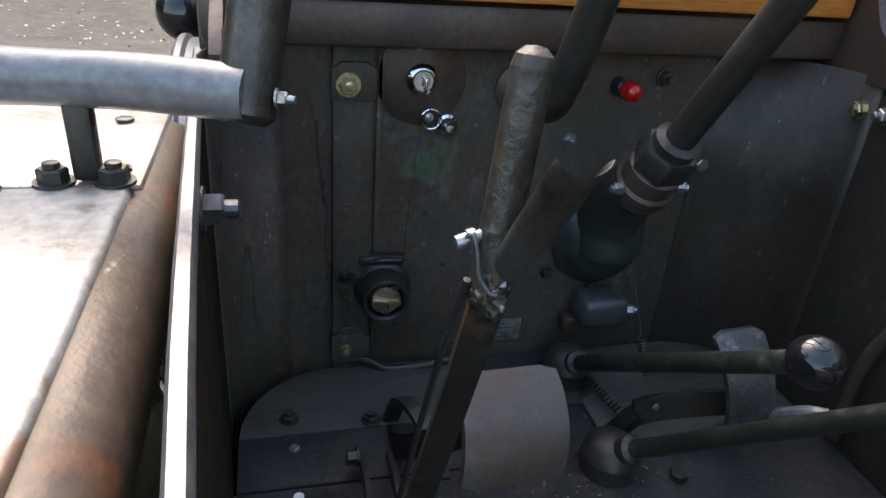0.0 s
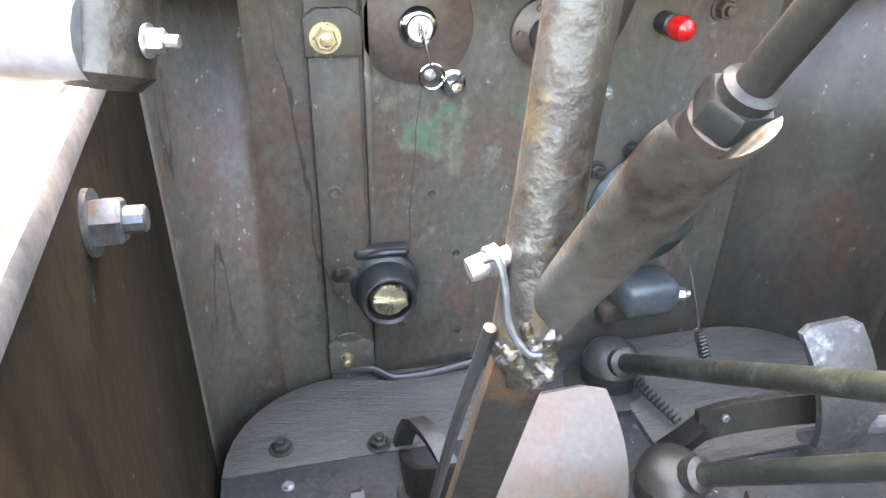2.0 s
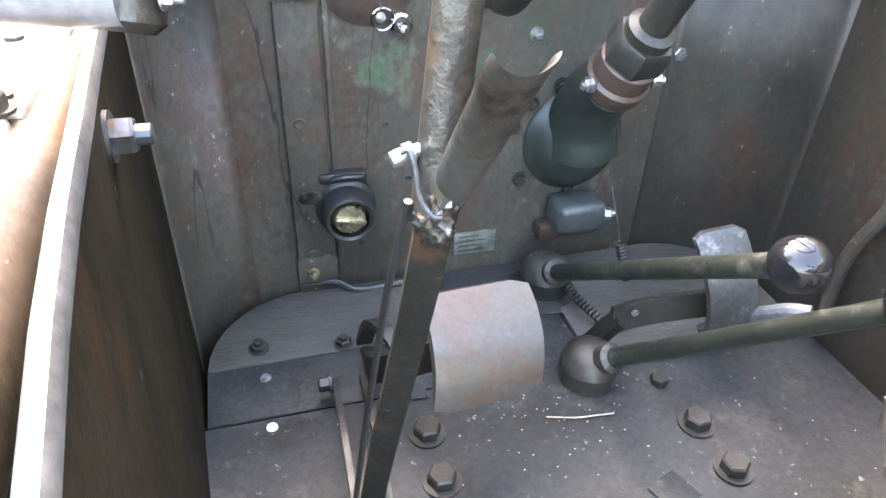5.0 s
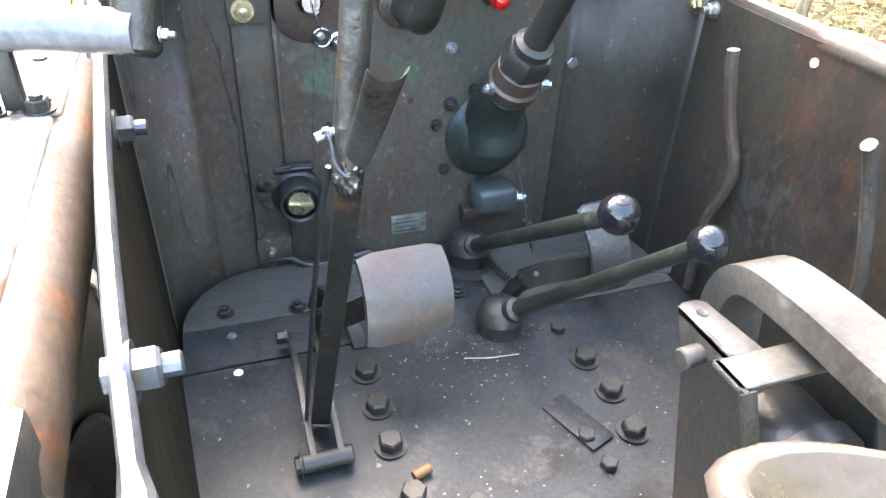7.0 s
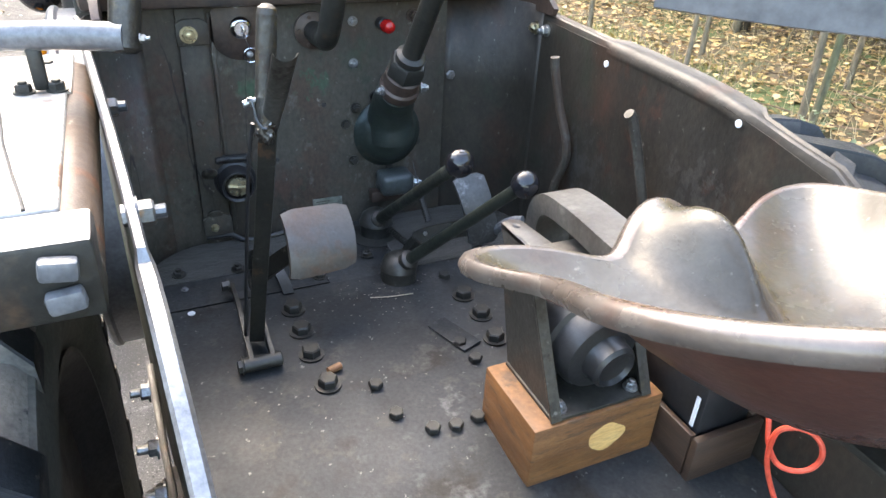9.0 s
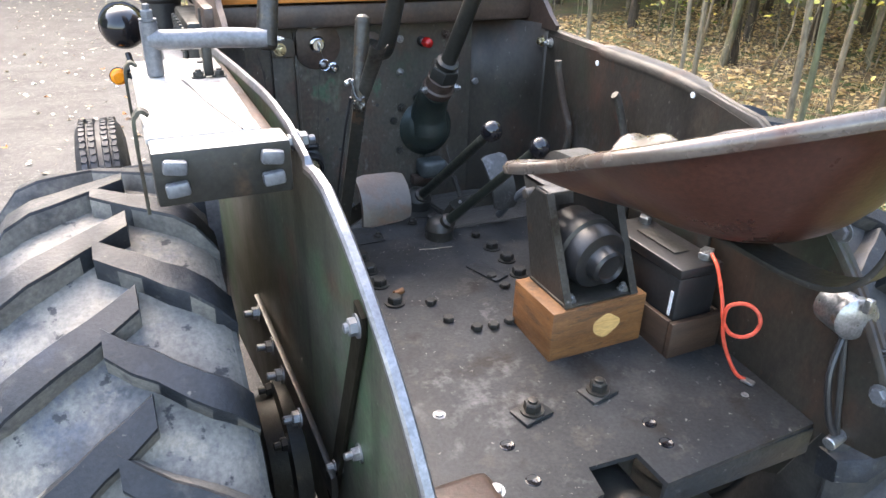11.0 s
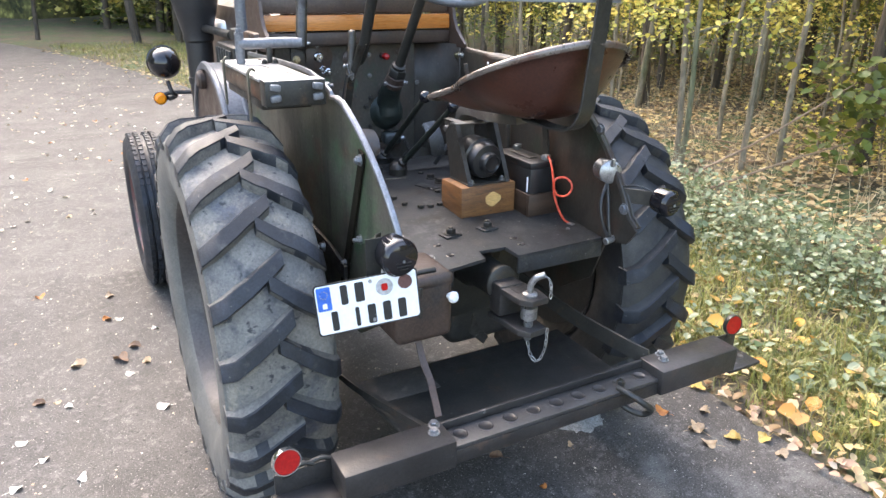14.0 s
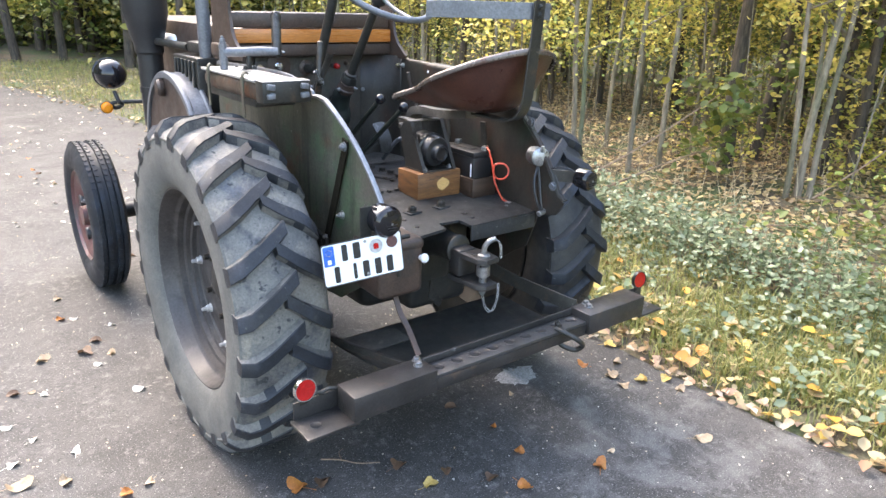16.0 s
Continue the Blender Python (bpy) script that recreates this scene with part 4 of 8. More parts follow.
def headlight(side):
    c = Vector((-0.582 if side < 0 else 0.60, 2.185, 1.195))
    bm = bmesh.new()
    lathe(bm, c, (0, 1, 0), [(0, -0.082), (0.032, -0.075), (0.057, -0.056), (0.073, -0.029), (0.079, 0.0), (0.079, 0.048), (0.084, 0.052), (0.084, 0.066), (0.074, 0.070), (0, 0.074)], 32)
    h = part("headlight", bm, GLOSSBLACK, tractor, "round glossy black headlight")
    bm = bmesh.new()
    tube(bm, [c + Vector((0, -0.02, -0.09)), c + Vector((0.01, -0.05, -0.14)), c + Vector((0.03, -0.03, -0.16)), c + Vector((0.005, 0, -0.180)), c + Vector((-0.02, 0, -0.165)), c + Vector((0.01, 0.0, -0.150)), c + Vector((0.18 * -side, -0.03, -0.150))], 0.011)
    part("bracket", bm, SATINBLACK, h)
    bm = bmesh.new()
    lathe(bm, c + Vector((-0.045, -0.005, -0.175)), (0, -1, 0), [(0, -0.05), (0.022, -0.045), (0.033, 0.0), (0, 0.0)], 20)
    part("indicator_housing", bm, SATINBLACK, h)
    bm = bmesh.new()
    lathe(bm, c + Vector((-0.045, -0.006, -0.175)), (0, -1, 0), [(0, 0), (0.030, 0), (0.028, 0.020), (0.018, 0.028), (0, 0.029)], 20)
    part("indicator", bm, AMBER, h, "amber indicator lens")


headlight(-1)
headlight(1)

# flywheel drum and pipes beside the engine
bm = bmesh.new()
lathe(bm, (-0.425, 1.42, 0.86), (-1, 0, 0), [(0, 0), (0.385, 0), (0.385, 0.085), (0.10, 0.080), (0.09, 0.13), (0, 0.135)], 56)
drum = part("flywheel", bm, BROWNSTEEL, tractor, "brown steel flywheel drum beside the engine")
bm = bmesh.new()
lathe(bm, (-0.420, 1.42, 0.86), (-1, 0, 0), [(0.387, 0), (0.414, 0), (0.418, 0.006), (0.418, 0.014), (0.411, 0.020), (0.411, 0.080), (0.418, 0.086), (0.418, 0.096), (0.412, 0.102), (0.387, 0.102)], 64, closed=True)
part("drum_rim", bm, RAILPAINT, drum, "grey rim band of the drum")
bm = bmesh.new()
lathe(bm, (-0.512, 1.50, 1.195), (-1, 0, 0), [(0, 0), (0.040, 0), (0.040, 0.02), (0.030, 0.03), (0, 0.032)], 24)
part("drum_cap", bm, BROWNSTEEL, drum)
bm = bmesh.new()
lathe(bm, (-0.379, 1.25, 1.31), (0, 0, 1), [(0, 0), (0.029, 0), (0.029, 0.40), (0.027, 0.42), (0, 0.42)], 24)
part("intake_pipe", bm, RAILPAINT, tractor, "upright grey intake pipe")
bm = bmesh.new()
tube(bm, [(-0.44, 1.86, 1.385), (-0.42, 1.70, 1.385), (-0.39, 1.45, 1.38)], 0.018, 12)
part("cross_pipe", bm, BLACKSTEEL, tractor)
bm = bmesh.new()
box(bm, (-0.40, 1.25, 1.36), (-0.33, 1.45, 1.41), 0.012)
part("valve_block", bm, BLACKSTEEL, tractor)
bm = bmesh.new()
box(bm, (-0.36, 1.78, 1.355), (-0.20, 2.0, 1.420), 0.028, None, 4)
part("filter_cap", bm, WHITE, tractor, "pale rounded filter cap")
bm = bmesh.new()
box(bm, (-0.442, 1.20, 1.02), (-0.34, 1.53, 1.350), 0.010)
cover = part("side_cover", bm, BLACKSTEEL, tractor, "black ribbed engine side cover")
for k in range(6):
    bm = bmesh.new()
    box(bm, (-0.454, 1.225 + 0.05 * k, 1.04), (-0.443, 1.240 + 0.05 * k, 1.335), 0.003)
    part("rib", bm, BLACKSTEEL, cover)
for k in range(3):
    bolt(cover, (-0.43 + 0.025 * k, 1.1985, 1.33 - 0.05 * k), (0, -1, 0), 0.006, 0.006, BLACKSTEEL, "bolt")

# ---- tractor: toolbox and hand rail on the fender ----
bm = bmesh.new()
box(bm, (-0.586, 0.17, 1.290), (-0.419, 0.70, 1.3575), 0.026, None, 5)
tb = part("toolbox", bm, TOOLSIDE, tractor, "flat pale-topped steel toolbox bolted on top of the fender")
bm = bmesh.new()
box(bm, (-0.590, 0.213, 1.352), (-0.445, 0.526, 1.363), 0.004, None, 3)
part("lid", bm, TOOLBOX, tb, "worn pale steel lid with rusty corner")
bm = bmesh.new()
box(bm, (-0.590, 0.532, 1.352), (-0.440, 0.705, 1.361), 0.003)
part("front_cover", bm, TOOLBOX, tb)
bm = bmesh.new()
box(bm, (-0.588, 0.152, 1.292), (-0.421, 0.209, 1.363), 0.005)
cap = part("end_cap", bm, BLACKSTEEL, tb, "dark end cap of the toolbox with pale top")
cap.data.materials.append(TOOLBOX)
# Upward faces take the sunlit tone, the rest of the cap stays dark.
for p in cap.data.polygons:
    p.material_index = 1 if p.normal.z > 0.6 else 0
for x, z in ((-0.447, 1.345), (-0.447, 1.317), (-0.563, 1.345), (-0.563, 1.317)):
    bm = bmesh.new()
    box(bm, (x - 0.014, 0.137, z - 0.009), (x + 0.014, 0.1515, z + 0.009), 0.004, Matrix.Translation((x, 0.15, z)) @ pose(0, 0, 0, 0, 8 if z > 1.33 else -6, 0) @ Matrix.Translation((-x, -0.15, -z)))
    part("latch", bm, RAILPAINT, tb)
for y in (0.285, 0.60):
    bm = bmesh.new()
    strap(bm, [(-0.600, y, 1.235), (-0.600, y, 1.355), (-0.594, y, 1.376), (-0.588, y, 1.380), (-0.580, y, 1.374)], (0, 1, 0), 0.020, 0.005, 4)
    part("clamp", bm, FENDER, tb)
bm = bmesh.new()
tube(bm, [(-0.516, 0.525, 1.3632), (-0.506, 0.45, 1.3634), (-0.497, 0.372, 1.3632), (-0.490, 0.33, 1.3634), (-0.484, 0.294, 1.3634), (-0.474, 0.24, 1.3634), (-0.470, 0.215, 1.3632)], 0.0017, 5)
part("lid_crease", bm, SATINBLACK, tb)
for x, y in ((-0.47, 0.66), (-0.455, 0.555), (-0.55, 0.565)):
    bolt(tb, (x, y, 1.361), (0, 0, 1), 0.007, 0.003, BLACKSTEEL, "rivet", 0, False)
bm = bmesh.new()
box(bm, (-0.575, 0.25, 1.270), (-0.432, 0.68, 1.299), 0.004)
part("bracket", bm, BLACKSTEEL, tb)

bm = bmesh.new()
tube(bm, [(-0.552, 0.567, 1.421), (-0.49, 0.546, 1.423), (-0.43, 0.525, 1.426), (-0.372, 0.506, 1.425)], 0.0165, 16, 4)
rail = part("hand_rail", bm, RAILPAINT, tractor, "grey painted tube hand rail")
pd = Vector((0.169, 0.291, 0.942)).normalized()
bm = bmesh.new()
rod(bm, Vector((-0.3755, 0.508, 1.407)), Vector((-0.372, 0.515, 1.429)) + pd * 0.14, 0.0175, None, 18, 0.3)
part("post", bm, WORNSTEEL, rail, "upright rusty tube end")
bm = bmesh.new()
rod(bm, (-0.552, 0.567, 1.362), (-0.552, 0.567, 1.452), 0.014)
part("end_post", bm, RAILPAINT, rail)
bolt(rail, (-0.552, 0.567, 1.452), (0, 0, 1), 0.0105, 0.016, RAILPAINT, "nut", 0.01)
bolt(rail, (-0.357, 0.502, 1.424), (1, -0.3, 0), 0.0042, 0.006, ZINC, "bolt", 0.005)
bm = bmesh.new()
box(bm, (-0.478, 0.530, 1.363), (-0.462, 0.545, 1.414), 0.004)
part("stay", bm, BLACKSTEEL, rail)
for dx in (-0.018, 0.016):
    bolt(rail, (-0.470 + dx, 0.530, 1.363), (0, 0, 1), 0.009, 0.010, BLACKSTEEL, "nut", 0.004)

# ---- tractor: fender fittings ----
for y, z in ((0.576, 1.323), (0.258, 1.325)):
    xf = -0.377 - 0.066 * y
    bolt(fl, (xf + 0.003, y, z), (1, 0, 0), 0.0125, 0.016, NUTSTEEL, "bolt", 0.011, label="grey hexagon nut on threaded stud")
    bolt(fl, (xf - 0.003, y, z), (-1, 0, 0), 0.0105, 0.006, BAREEDGE, "bolt", 0.0)
bm = bmesh.new()
strap(bm, [(-0.385, -0.002, 1.19), (-0.385, 0.0, 1.165), (-0.387, 0.02, 1.10), (-0.397, 0.16, 0.72)], (0, 1, 0.3), 0.032, 0.007, 3)
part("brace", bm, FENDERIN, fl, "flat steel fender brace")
bolt(fl, (-0.389, -0.002, 1.167), (-1, 0, 0), 0.012, 0.012, RAILPAINT, "bolt", 0.006)
for y, z in ((0.03, 0.93), (0.12, 0.83), (-0.10, 0.87)):
    bolt(fl, (-0.380 - 0.066 * y, y, z), (-1, 0, 0), 0.011, 0.012, ZINC, "bolt", 0.012)
bm = bmesh.new()
strap(bm, [(-0.425, 0.60, 0.865), (-0.420, 0.42, 0.855), (-0.412, 0.22, 0.835), (-0.405, 0.10, 0.80)], (0, 0, 1), 0.05, 0.010, 4)
stay = part("axle_stay", bm, BLACKSTEEL, fl, "dark steel stay bar with bolts")
for y, z in ((0.56, 0.868), (0.44, 0.862), (0.36, 0.850), (0.24, 0.842)):
    bolt(stay, (-0.430 + 0.02 * (0.56 - y), y, z), (-1, 0, 0.1), 0.013, 0.014, ZINC, "nut", 0.016)
bm = bmesh.new()
lathe(bm, (-0.40, WY, WZ), (-1, 0, 0), [(0, 0), (0.15, 0), (0.15, 0.03), (0.125, 0.035), (0.115, 0.07), (0.09, 0.075), (0, 0.075)], 32)
flange = part("axle_flange", bm, BLACKSTEEL, fl)
for k in range(6):
    a = (k + 0.25) * math.tau / 6
    bolt(flange, (-0.432, WY + 0.136 * math.cos(a), WZ + 0.136 * math.sin(a)), (-1, 0, 0), 0.014, 0.014, BLACKSTEEL, "nut", 0.014)
bm = bmesh.new()
tube(bm, [(-0.40, -0.17, 0.93), (-0.42, -0.20, 0.99), (-0.43, -0.235, 1.02), (-0.44, -0.27, 1.01)], 0.006, 8)
part("lamp_cable", bm, SATINBLACK, fl)
# White discs stand for daylight seen through small holes in the fender.
for y, z in ((0.874, 1.183), (0.58, 1.324), (0.278, 1.325)):
    bm = bmesh.new()
    lathe(bm, (0.3635, y, z), (-1, 0, 0), [(0, 0), (0.0056, 0), (0.0056, 0.0025), (0.003, 0.003), (0, 0.003)], 14)
    part("rivet", bm, WHITE, fr, "white disc for light showing through a hole")
bolt(fr, (0.363, 0.814, 1.332), (-1, 0, 0), 0.010, 0.011, BRASS, "bolt", 0.004)
bolt(fr, (0.363, 0.775, 1.335), (-1, 0, 0), 0.009, 0.012, ZINC, "bolt", 0.008)
for pts in ([(0.318, 0.669, 1.315), (0.322, 0.668, 1.29), (0.338, 0.660, 1.22), (0.352, 0.640, 1.14), (0.346, 0.66, 1.05), (0.350, 0.66, 0.93)],
            [(0.298, 0.425, 1.296), (0.306, 0.424, 1.285), (0.326, 0.415, 1.22), (0.345, 0.40, 1.12), (0.350, 0.40, 1.00), (0.350, 0.40, 0.92)]):
    bm = bmesh.new()
    tube(bm, pts, 0.0085, 10)
    part("stake_rod", bm, OLDPAINT, fr, "bent dark rod standing along the fender")
bm = bmesh.new()
strap(bm, [(0.358, 0.17, 0.95), (0.345, 0.165, 1.10), (0.33, 0.16, 1.17)], (0, 1, 0), 0.03, 0.006)
part("inner_bracket", bm, BLACKSTEEL, fr)
for y, z in ((-0.08, 1.20), (-0.215, 0.985)):
    bolt(fr, (0.363, y, z), (-1, 0, 0), 0.013, 0.010, RAILPAINT, "bolt", 0.0)

# trailer socket
c = Vector((0.345, -0.124, 1.081))
bm = bmesh.new()
lathe(bm, c + Vector((0.02, 0.0, 0)), (-0.35, -0.93, 0.05), [(0, -0.03), (0.036, -0.03), (0.036, 0.0), (0.033, 0.012), (0.035, 0.014), (0.035, 0.026), (0.028, 0.031), (0, 0.033)], 24)
sock = part("trailer_socket", bm, ZINC, tractor, "silver cast metal trailer socket with closed cap")
bm = bmesh.new()
box(bm, (-0.006, -0.006, -0.012), (0.006, 0.006, 0.012), 0.003, Matrix.Translation(c + Vector((0.008, -0.036, 0.033))))
part("cap_hinge", bm, ZINC, sock)
for dx in (0.0, 0.02):
    bm = bmesh.new()
    tube(bm, [c + Vector((0.012, -0.012, -0.03)), c + Vector((0.008 - dx * 1.4, -0.03, -0.09)), c + Vector((0.002 - dx, -0.05, -0.16)), c + Vector((0.006, -0.06, -0.205))], 0.0055, 8)
    part("cable", bm, SATINBLACK, sock)
bm = bmesh.new()
rod(bm, c + Vector((-0.016, -0.062, -0.205)), c + Vector((0.03, -0.055, -0.20)), 0.011)
part("cable_clip", bm, ZINC, sock)


# ---- tractor: tail lamps and number plate ----
def tail_lamp(c, label, k_=1.0):
    c = Vector(c)
    bm = bmesh.new()
    lathe(bm, c, (0.05, -1, -0.06), [(r * k_, d * k_) for r, d in [(0, -0.045), (0.030, -0.045), (0.043, -0.036), (0.046, -0.02), (0.047, 0.012), (0.049, 0.014), (0.049, 0.02), (0.046, 0.026)]], 28)
    lamp = part("tail_lamp", bm, GLOSSBLACK, tractor, label)
    bm = bmesh.new()
    lathe(bm, c, (0.05, -1, -0.06), [(r * k_, d * k_) for r, d in [(0.047, 0.022), (0.040, 0.034), (0.024, 0.040), (0, 0.041)]], 28)
    part("lens", bm, GLOSSBLACK, lamp, "dark round lens")
    ax = Vector((0.05, -1, -0.06)).normalized()
    for k, w in ((0, 0.040), (1, 0.034), (2, 0.022)):
        bm = bmesh.new()
        box(bm, (-w / 2, -0.0012, -0.0012), (w / 2, 0.0012, 0.0012), 0, Matrix.Translation(c + ax * 0.041 * k_ + Vector((0, 0, -0.004 - 0.008 * k))))
        part("lens_rib", bm, SATINBLACK, lamp)
    bolt(lamp, c + ax * 0.040 * k_, ax, 0.004, 0.003, ZINC, "screw", 0, False)
    return lamp


tl = tail_lamp((-0.412, -0.275, 0.998), "round glossy black tail lamp over the number plate")
bm = bmesh.new()
strap(bm, [(-0.395, -0.14, 0.985), (-0.43, -0.19, 0.995), (-0.43, -0.24, 0.995)], (0, 0, 1), 0.05, 0.005)
strap(bm, [(-0.46, -0.25, 1.04), (-0.462, -0.252, 0.99), (-0.462, -0.254, 0.93)], (1, 0, 0), 0.04, 0.004)
part("bracket", bm, BLACKSTEEL, tl)
tr = tail_lamp((0.440, -0.300, 1.02), "round glossy black tail lamp beside the rear tyre", 0.82)
bm = bmesh.new()
strap(bm, [(0.372, -0.19, 1.02), (0.40, -0.22, 1.02), (0.425, -0.26, 1.02)], (0, 0, 1), 0.045, 0.005)
part("bracket", bm, BLACKSTEEL, tr)
bm = bmesh.new()
tube(bm, [(0.37, -0.18, 1.045), (0.395, -0.23, 1.055), (0.43, -0.255, 1.04)], 0.003, 6)
part("wire", bm, SATINBLACK, tr)

PL = Vector((-0.619, -0.256, 0.949))
PU = (Vector((-0.373, -0.295, 0.968)) - PL).normalized()
PV = (Vector((-0.621, -0.268, 0.821)) - PL)
PV = -(PV - PU * PV.dot(PU)).normalized()
PN = PU.cross(PV).normalized()


def on_plate(name, a0, a1, b0, b1, material, lift, label="", rnd=0.004, parent=None):
    """A thin rounded bar on the plate; a to the right and b down from its corner, in metres."""
    pts = []
    for cx, cy, q in ((a1 - rnd, b1 - rnd, 0), (a0 + rnd, b1 - rnd, 1), (a0 + rnd, b0 + rnd, 2), (a1 - rnd, b0 + rnd, 3)):
        pts += [(cx + rnd * math.cos((q + k / 4) * math.pi / 2), -(cy + rnd * math.sin((q + k / 4) * math.pi / 2))) for k in range(5)]
    bm = bmesh.new()
    sheet(bm, pts[::-1], PL + PN * lift, PU, PV, 0.0012)
    return part(name, bm, material, parent, label, 30)


plate = on_plate("number_plate", 0, 0.255, 0, 0.130, INK, 0, "white two-line number plate with black rim", 0.010, tractor)
on_plate("face", 0.004, 0.251, 0.004, 0.126, WHITE, 0.0014, "", 0.008, plate)
on_plate("blue_field", 0.007, 0.040, 0.007, 0.066, BLUE, 0.0028, "blue field with a ring of yellow dots", 0.004, plate)
for k in range(10):
    a = k * math.tau / 10
    on_plate("dot", 0.0235 + 0.009 * math.cos(a) - 0.0012, 0.0235 + 0.009 * math.cos(a) + 0.0012, 0.026 + 0.009 * math.sin(a) - 0.0012, 0.026 + 0.009 * math.sin(a) + 0.0012, BRASS, 0.0042, "", 0.001, plate)
on_plate("bar", 0.018, 0.029, 0.047, 0.060, WHITE, 0.0042, "", 0.002, plate)
for a0, a1, b0 in ((0.058, 0.085, 0.010), (0.093, 0.125, 0.010), (0.030, 0.056, 0.071), (0.088, 0.108, 0.071), (0.118, 0.148, 0.071), (0.156, 0.186, 0.071), (0.194, 0.224, 0.071)):
    on_plate("bar", a0 + 0.005, a1 - 0.005, b0, b0 + 0.049, INK, 0.0028, "", 0.004, plate)
for a, b, r, m in ((0.170, 0.034, 0.0215, GREYSEAL), (0.222, 0.031, 0.018, REDRIM)):
    on_plate("seal", a - r, a + r, b - r, b + r, m, 0.0028, "", r * 0.999, plate)
on_plate("seal_mark", 0.162, 0.178, 0.025, 0.043, REDGLASS, 0.0042, "", 0.004, plate)
for a, b in ((0.137, 0.013), (0.137, 0.112)):
    bolt(plate, PL + PU * a - PV * b + PN * 0.003, PN, 0.005, 0.003, ZINC, "screw", 0, False)
bm = bmesh.new()
strap(bm, [PL + PU * 0.20 - PV * 0.03 - PN * 0.01, PL + PU * 0.20 - PV * 0.02 - PN * 0.06 , (-0.40, -0.15, 0.93)], PV, 0.03, 0.004, 3)
part("plate_bracket", bm, BLACKSTEEL, plate)

DIRTYPLATE = mat("dirty_step_steel", (0.0420, 0.0372, 0.0312), (0.0720, 0.0630, 0.0516), 12, (0.5, 0.7), 0.1, 0.5, 120, c=(0.0960, 0.0840, 0.0660), cscale=20, cut=(0.56, 0.68))
BEAMTOP = mat("scuffed_beam_top", (0.0353, 0.0338, 0.0330), (0.0562, 0.0532, 0.0510), 9, (0.36, 0.54), 0.2, 0.35, 120, c=(0.1125, 0.1087, 0.1050), cscale=14, cut=(0.58, 0.7), d=(0.0225, 0.0210, 0.0203), dscale=8, dcut=(0.55, 0.66))
BEAMSTEEL = mat("beam_steel", (0.0213, 0.0197, 0.0189), (0.0377, 0.0344, 0.0328), 8, (0.32, 0.52), 0.2, 0.4, 120, c=(0.0820, 0.0508, 0.0369), cscale=9, cut=(0.6, 0.72), d=(0.0246, 0.0246, 0.0246), dscale=6, dcut=(0.55, 0.7), e=(0.1640, 0.1558, 0.1476), escale=30, ecut=(0.68, 0.73))

# ---- tractor: rear tin, hitch, draw beam ----
bm = bmesh.new()
box(bm, (-0.378, -0.200, 0.690), (-0.205, -0.02, 0.882), 0.024, None, 4)
tin = part("rear_tin", bm, BROWNSTEEL, tractor, "brown pressed steel tin under the platform")
bm = bmesh.new()
box(bm, (-0.381, -0.203, 0.842), (-0.202, -0.02, 0.886), 0.020, None, 3)
part("lid", bm, BROWNSTEEL, tin)
bm = bmesh.new()
rod(bm, (-0.36, -0.168, 0.890), (-0.25, -0.172, 0.890), 0.008)
part("hinge", bm, BLACKSTEEL, tin)
for z in (0.86, 0.80):
    bm = bmesh.new()
    box(bm, (-0.316, -0.208, z - 0.03), (-0.304, -0.199, z), 0.003)
    part("catch", bm, BLACKSTEEL, tin)
bm = bmesh.new()
lathe(bm, (-0.222, -0.196, 0.817), (0.2, -1, 0.1), [(0, 0), (0.009, 0), (0.009, 0.012), (0.015, 0.016), (0.016, 0.024), (0.011, 0.031), (0, 0.033)], 16)
part("knob", bm, WHITE, tin, "small white knob")
bm = bmesh.new()
strap(bm, [(-0.30, -0.16, 0.70), (-0.302, -0.20, 0.64), (-0.305, -0.255, 0.60), (-0.33, -0.35, 0.555)], (1, 0, 0), 0.02, 0.005)
part("support_strip", bm, BROWNSTEEL, tin)

bm = bmesh.new()
lathe(bm, (-0.005, 0.12, 0.775), (0.02, -1, 0.02), [(0, 0), (0.066, 0), (0.066, 0.10), (0.054, 0.12), (0.050, 0.225), (0.053, 0.23), (0.053, 0.245), (0.045, 0.25), (0, 0.25)], 28)
hitch = part("drawbar_hitch", bm, BLACKSTEEL, tractor, "black steel drawbar jaw with its pin")
bm = bmesh.new()
box(bm, (-0.040, -0.178, 0.698), (0.040, -0.120, 0.796), 0.008)
part("jaw_block", bm, BEAMSTEEL, hitch)
for z in (0.772, 0.676):
    bm = bmesh.new()
    sheet(bm, [(-0.042, -0.12), (0.040, -0.12), (0.058, -0.225), (0.052, -0.284), (-0.006, -0.290), (-0.030, -0.262)][::-1], (0, 0, z), (1, 0, 0), (0, 1, 0), 0.018, 0.003)
    part("jaw_plate", bm, BEAMSTEEL, hitch)
bm = bmesh.new()
lathe(bm, (0.012, -0.250, 0.660), (0, 0, 1), [(0, -0.014), (0.008, -0.012), (0.0135, 0), (0.0135, 0.130), (0.021, 0.130), (0.021, 0.136), (0.013, 0.140), (0, 0.140)], 18)
tube(bm, [(0.012, -0.250, 0.797), (0.012, -0.251, 0.822), (0.020, -0.258, 0.842), (0.033, -0.268, 0.853), (0.041, -0.275, 0.857)], 0.0095, 12)
pin = part("pin", bm, ZINC, hitch, "bright zinc drawbar pin with bent head")
bm = bmesh.new()
lathe(bm, (0.012, -0.250, 0.735), (0, 0, 1), [(0.016, -0.02), (0.024, -0.015), (0.024, 0.02), (0.016, 0.025)], 16)
part("collar", bm, ZINC, hitch)
bm = bmesh.new()
box(bm, (-0.012, -0.225, 0.7895), (0.0, -0.150, 0.7915), 0, pose(0, 0, 0))
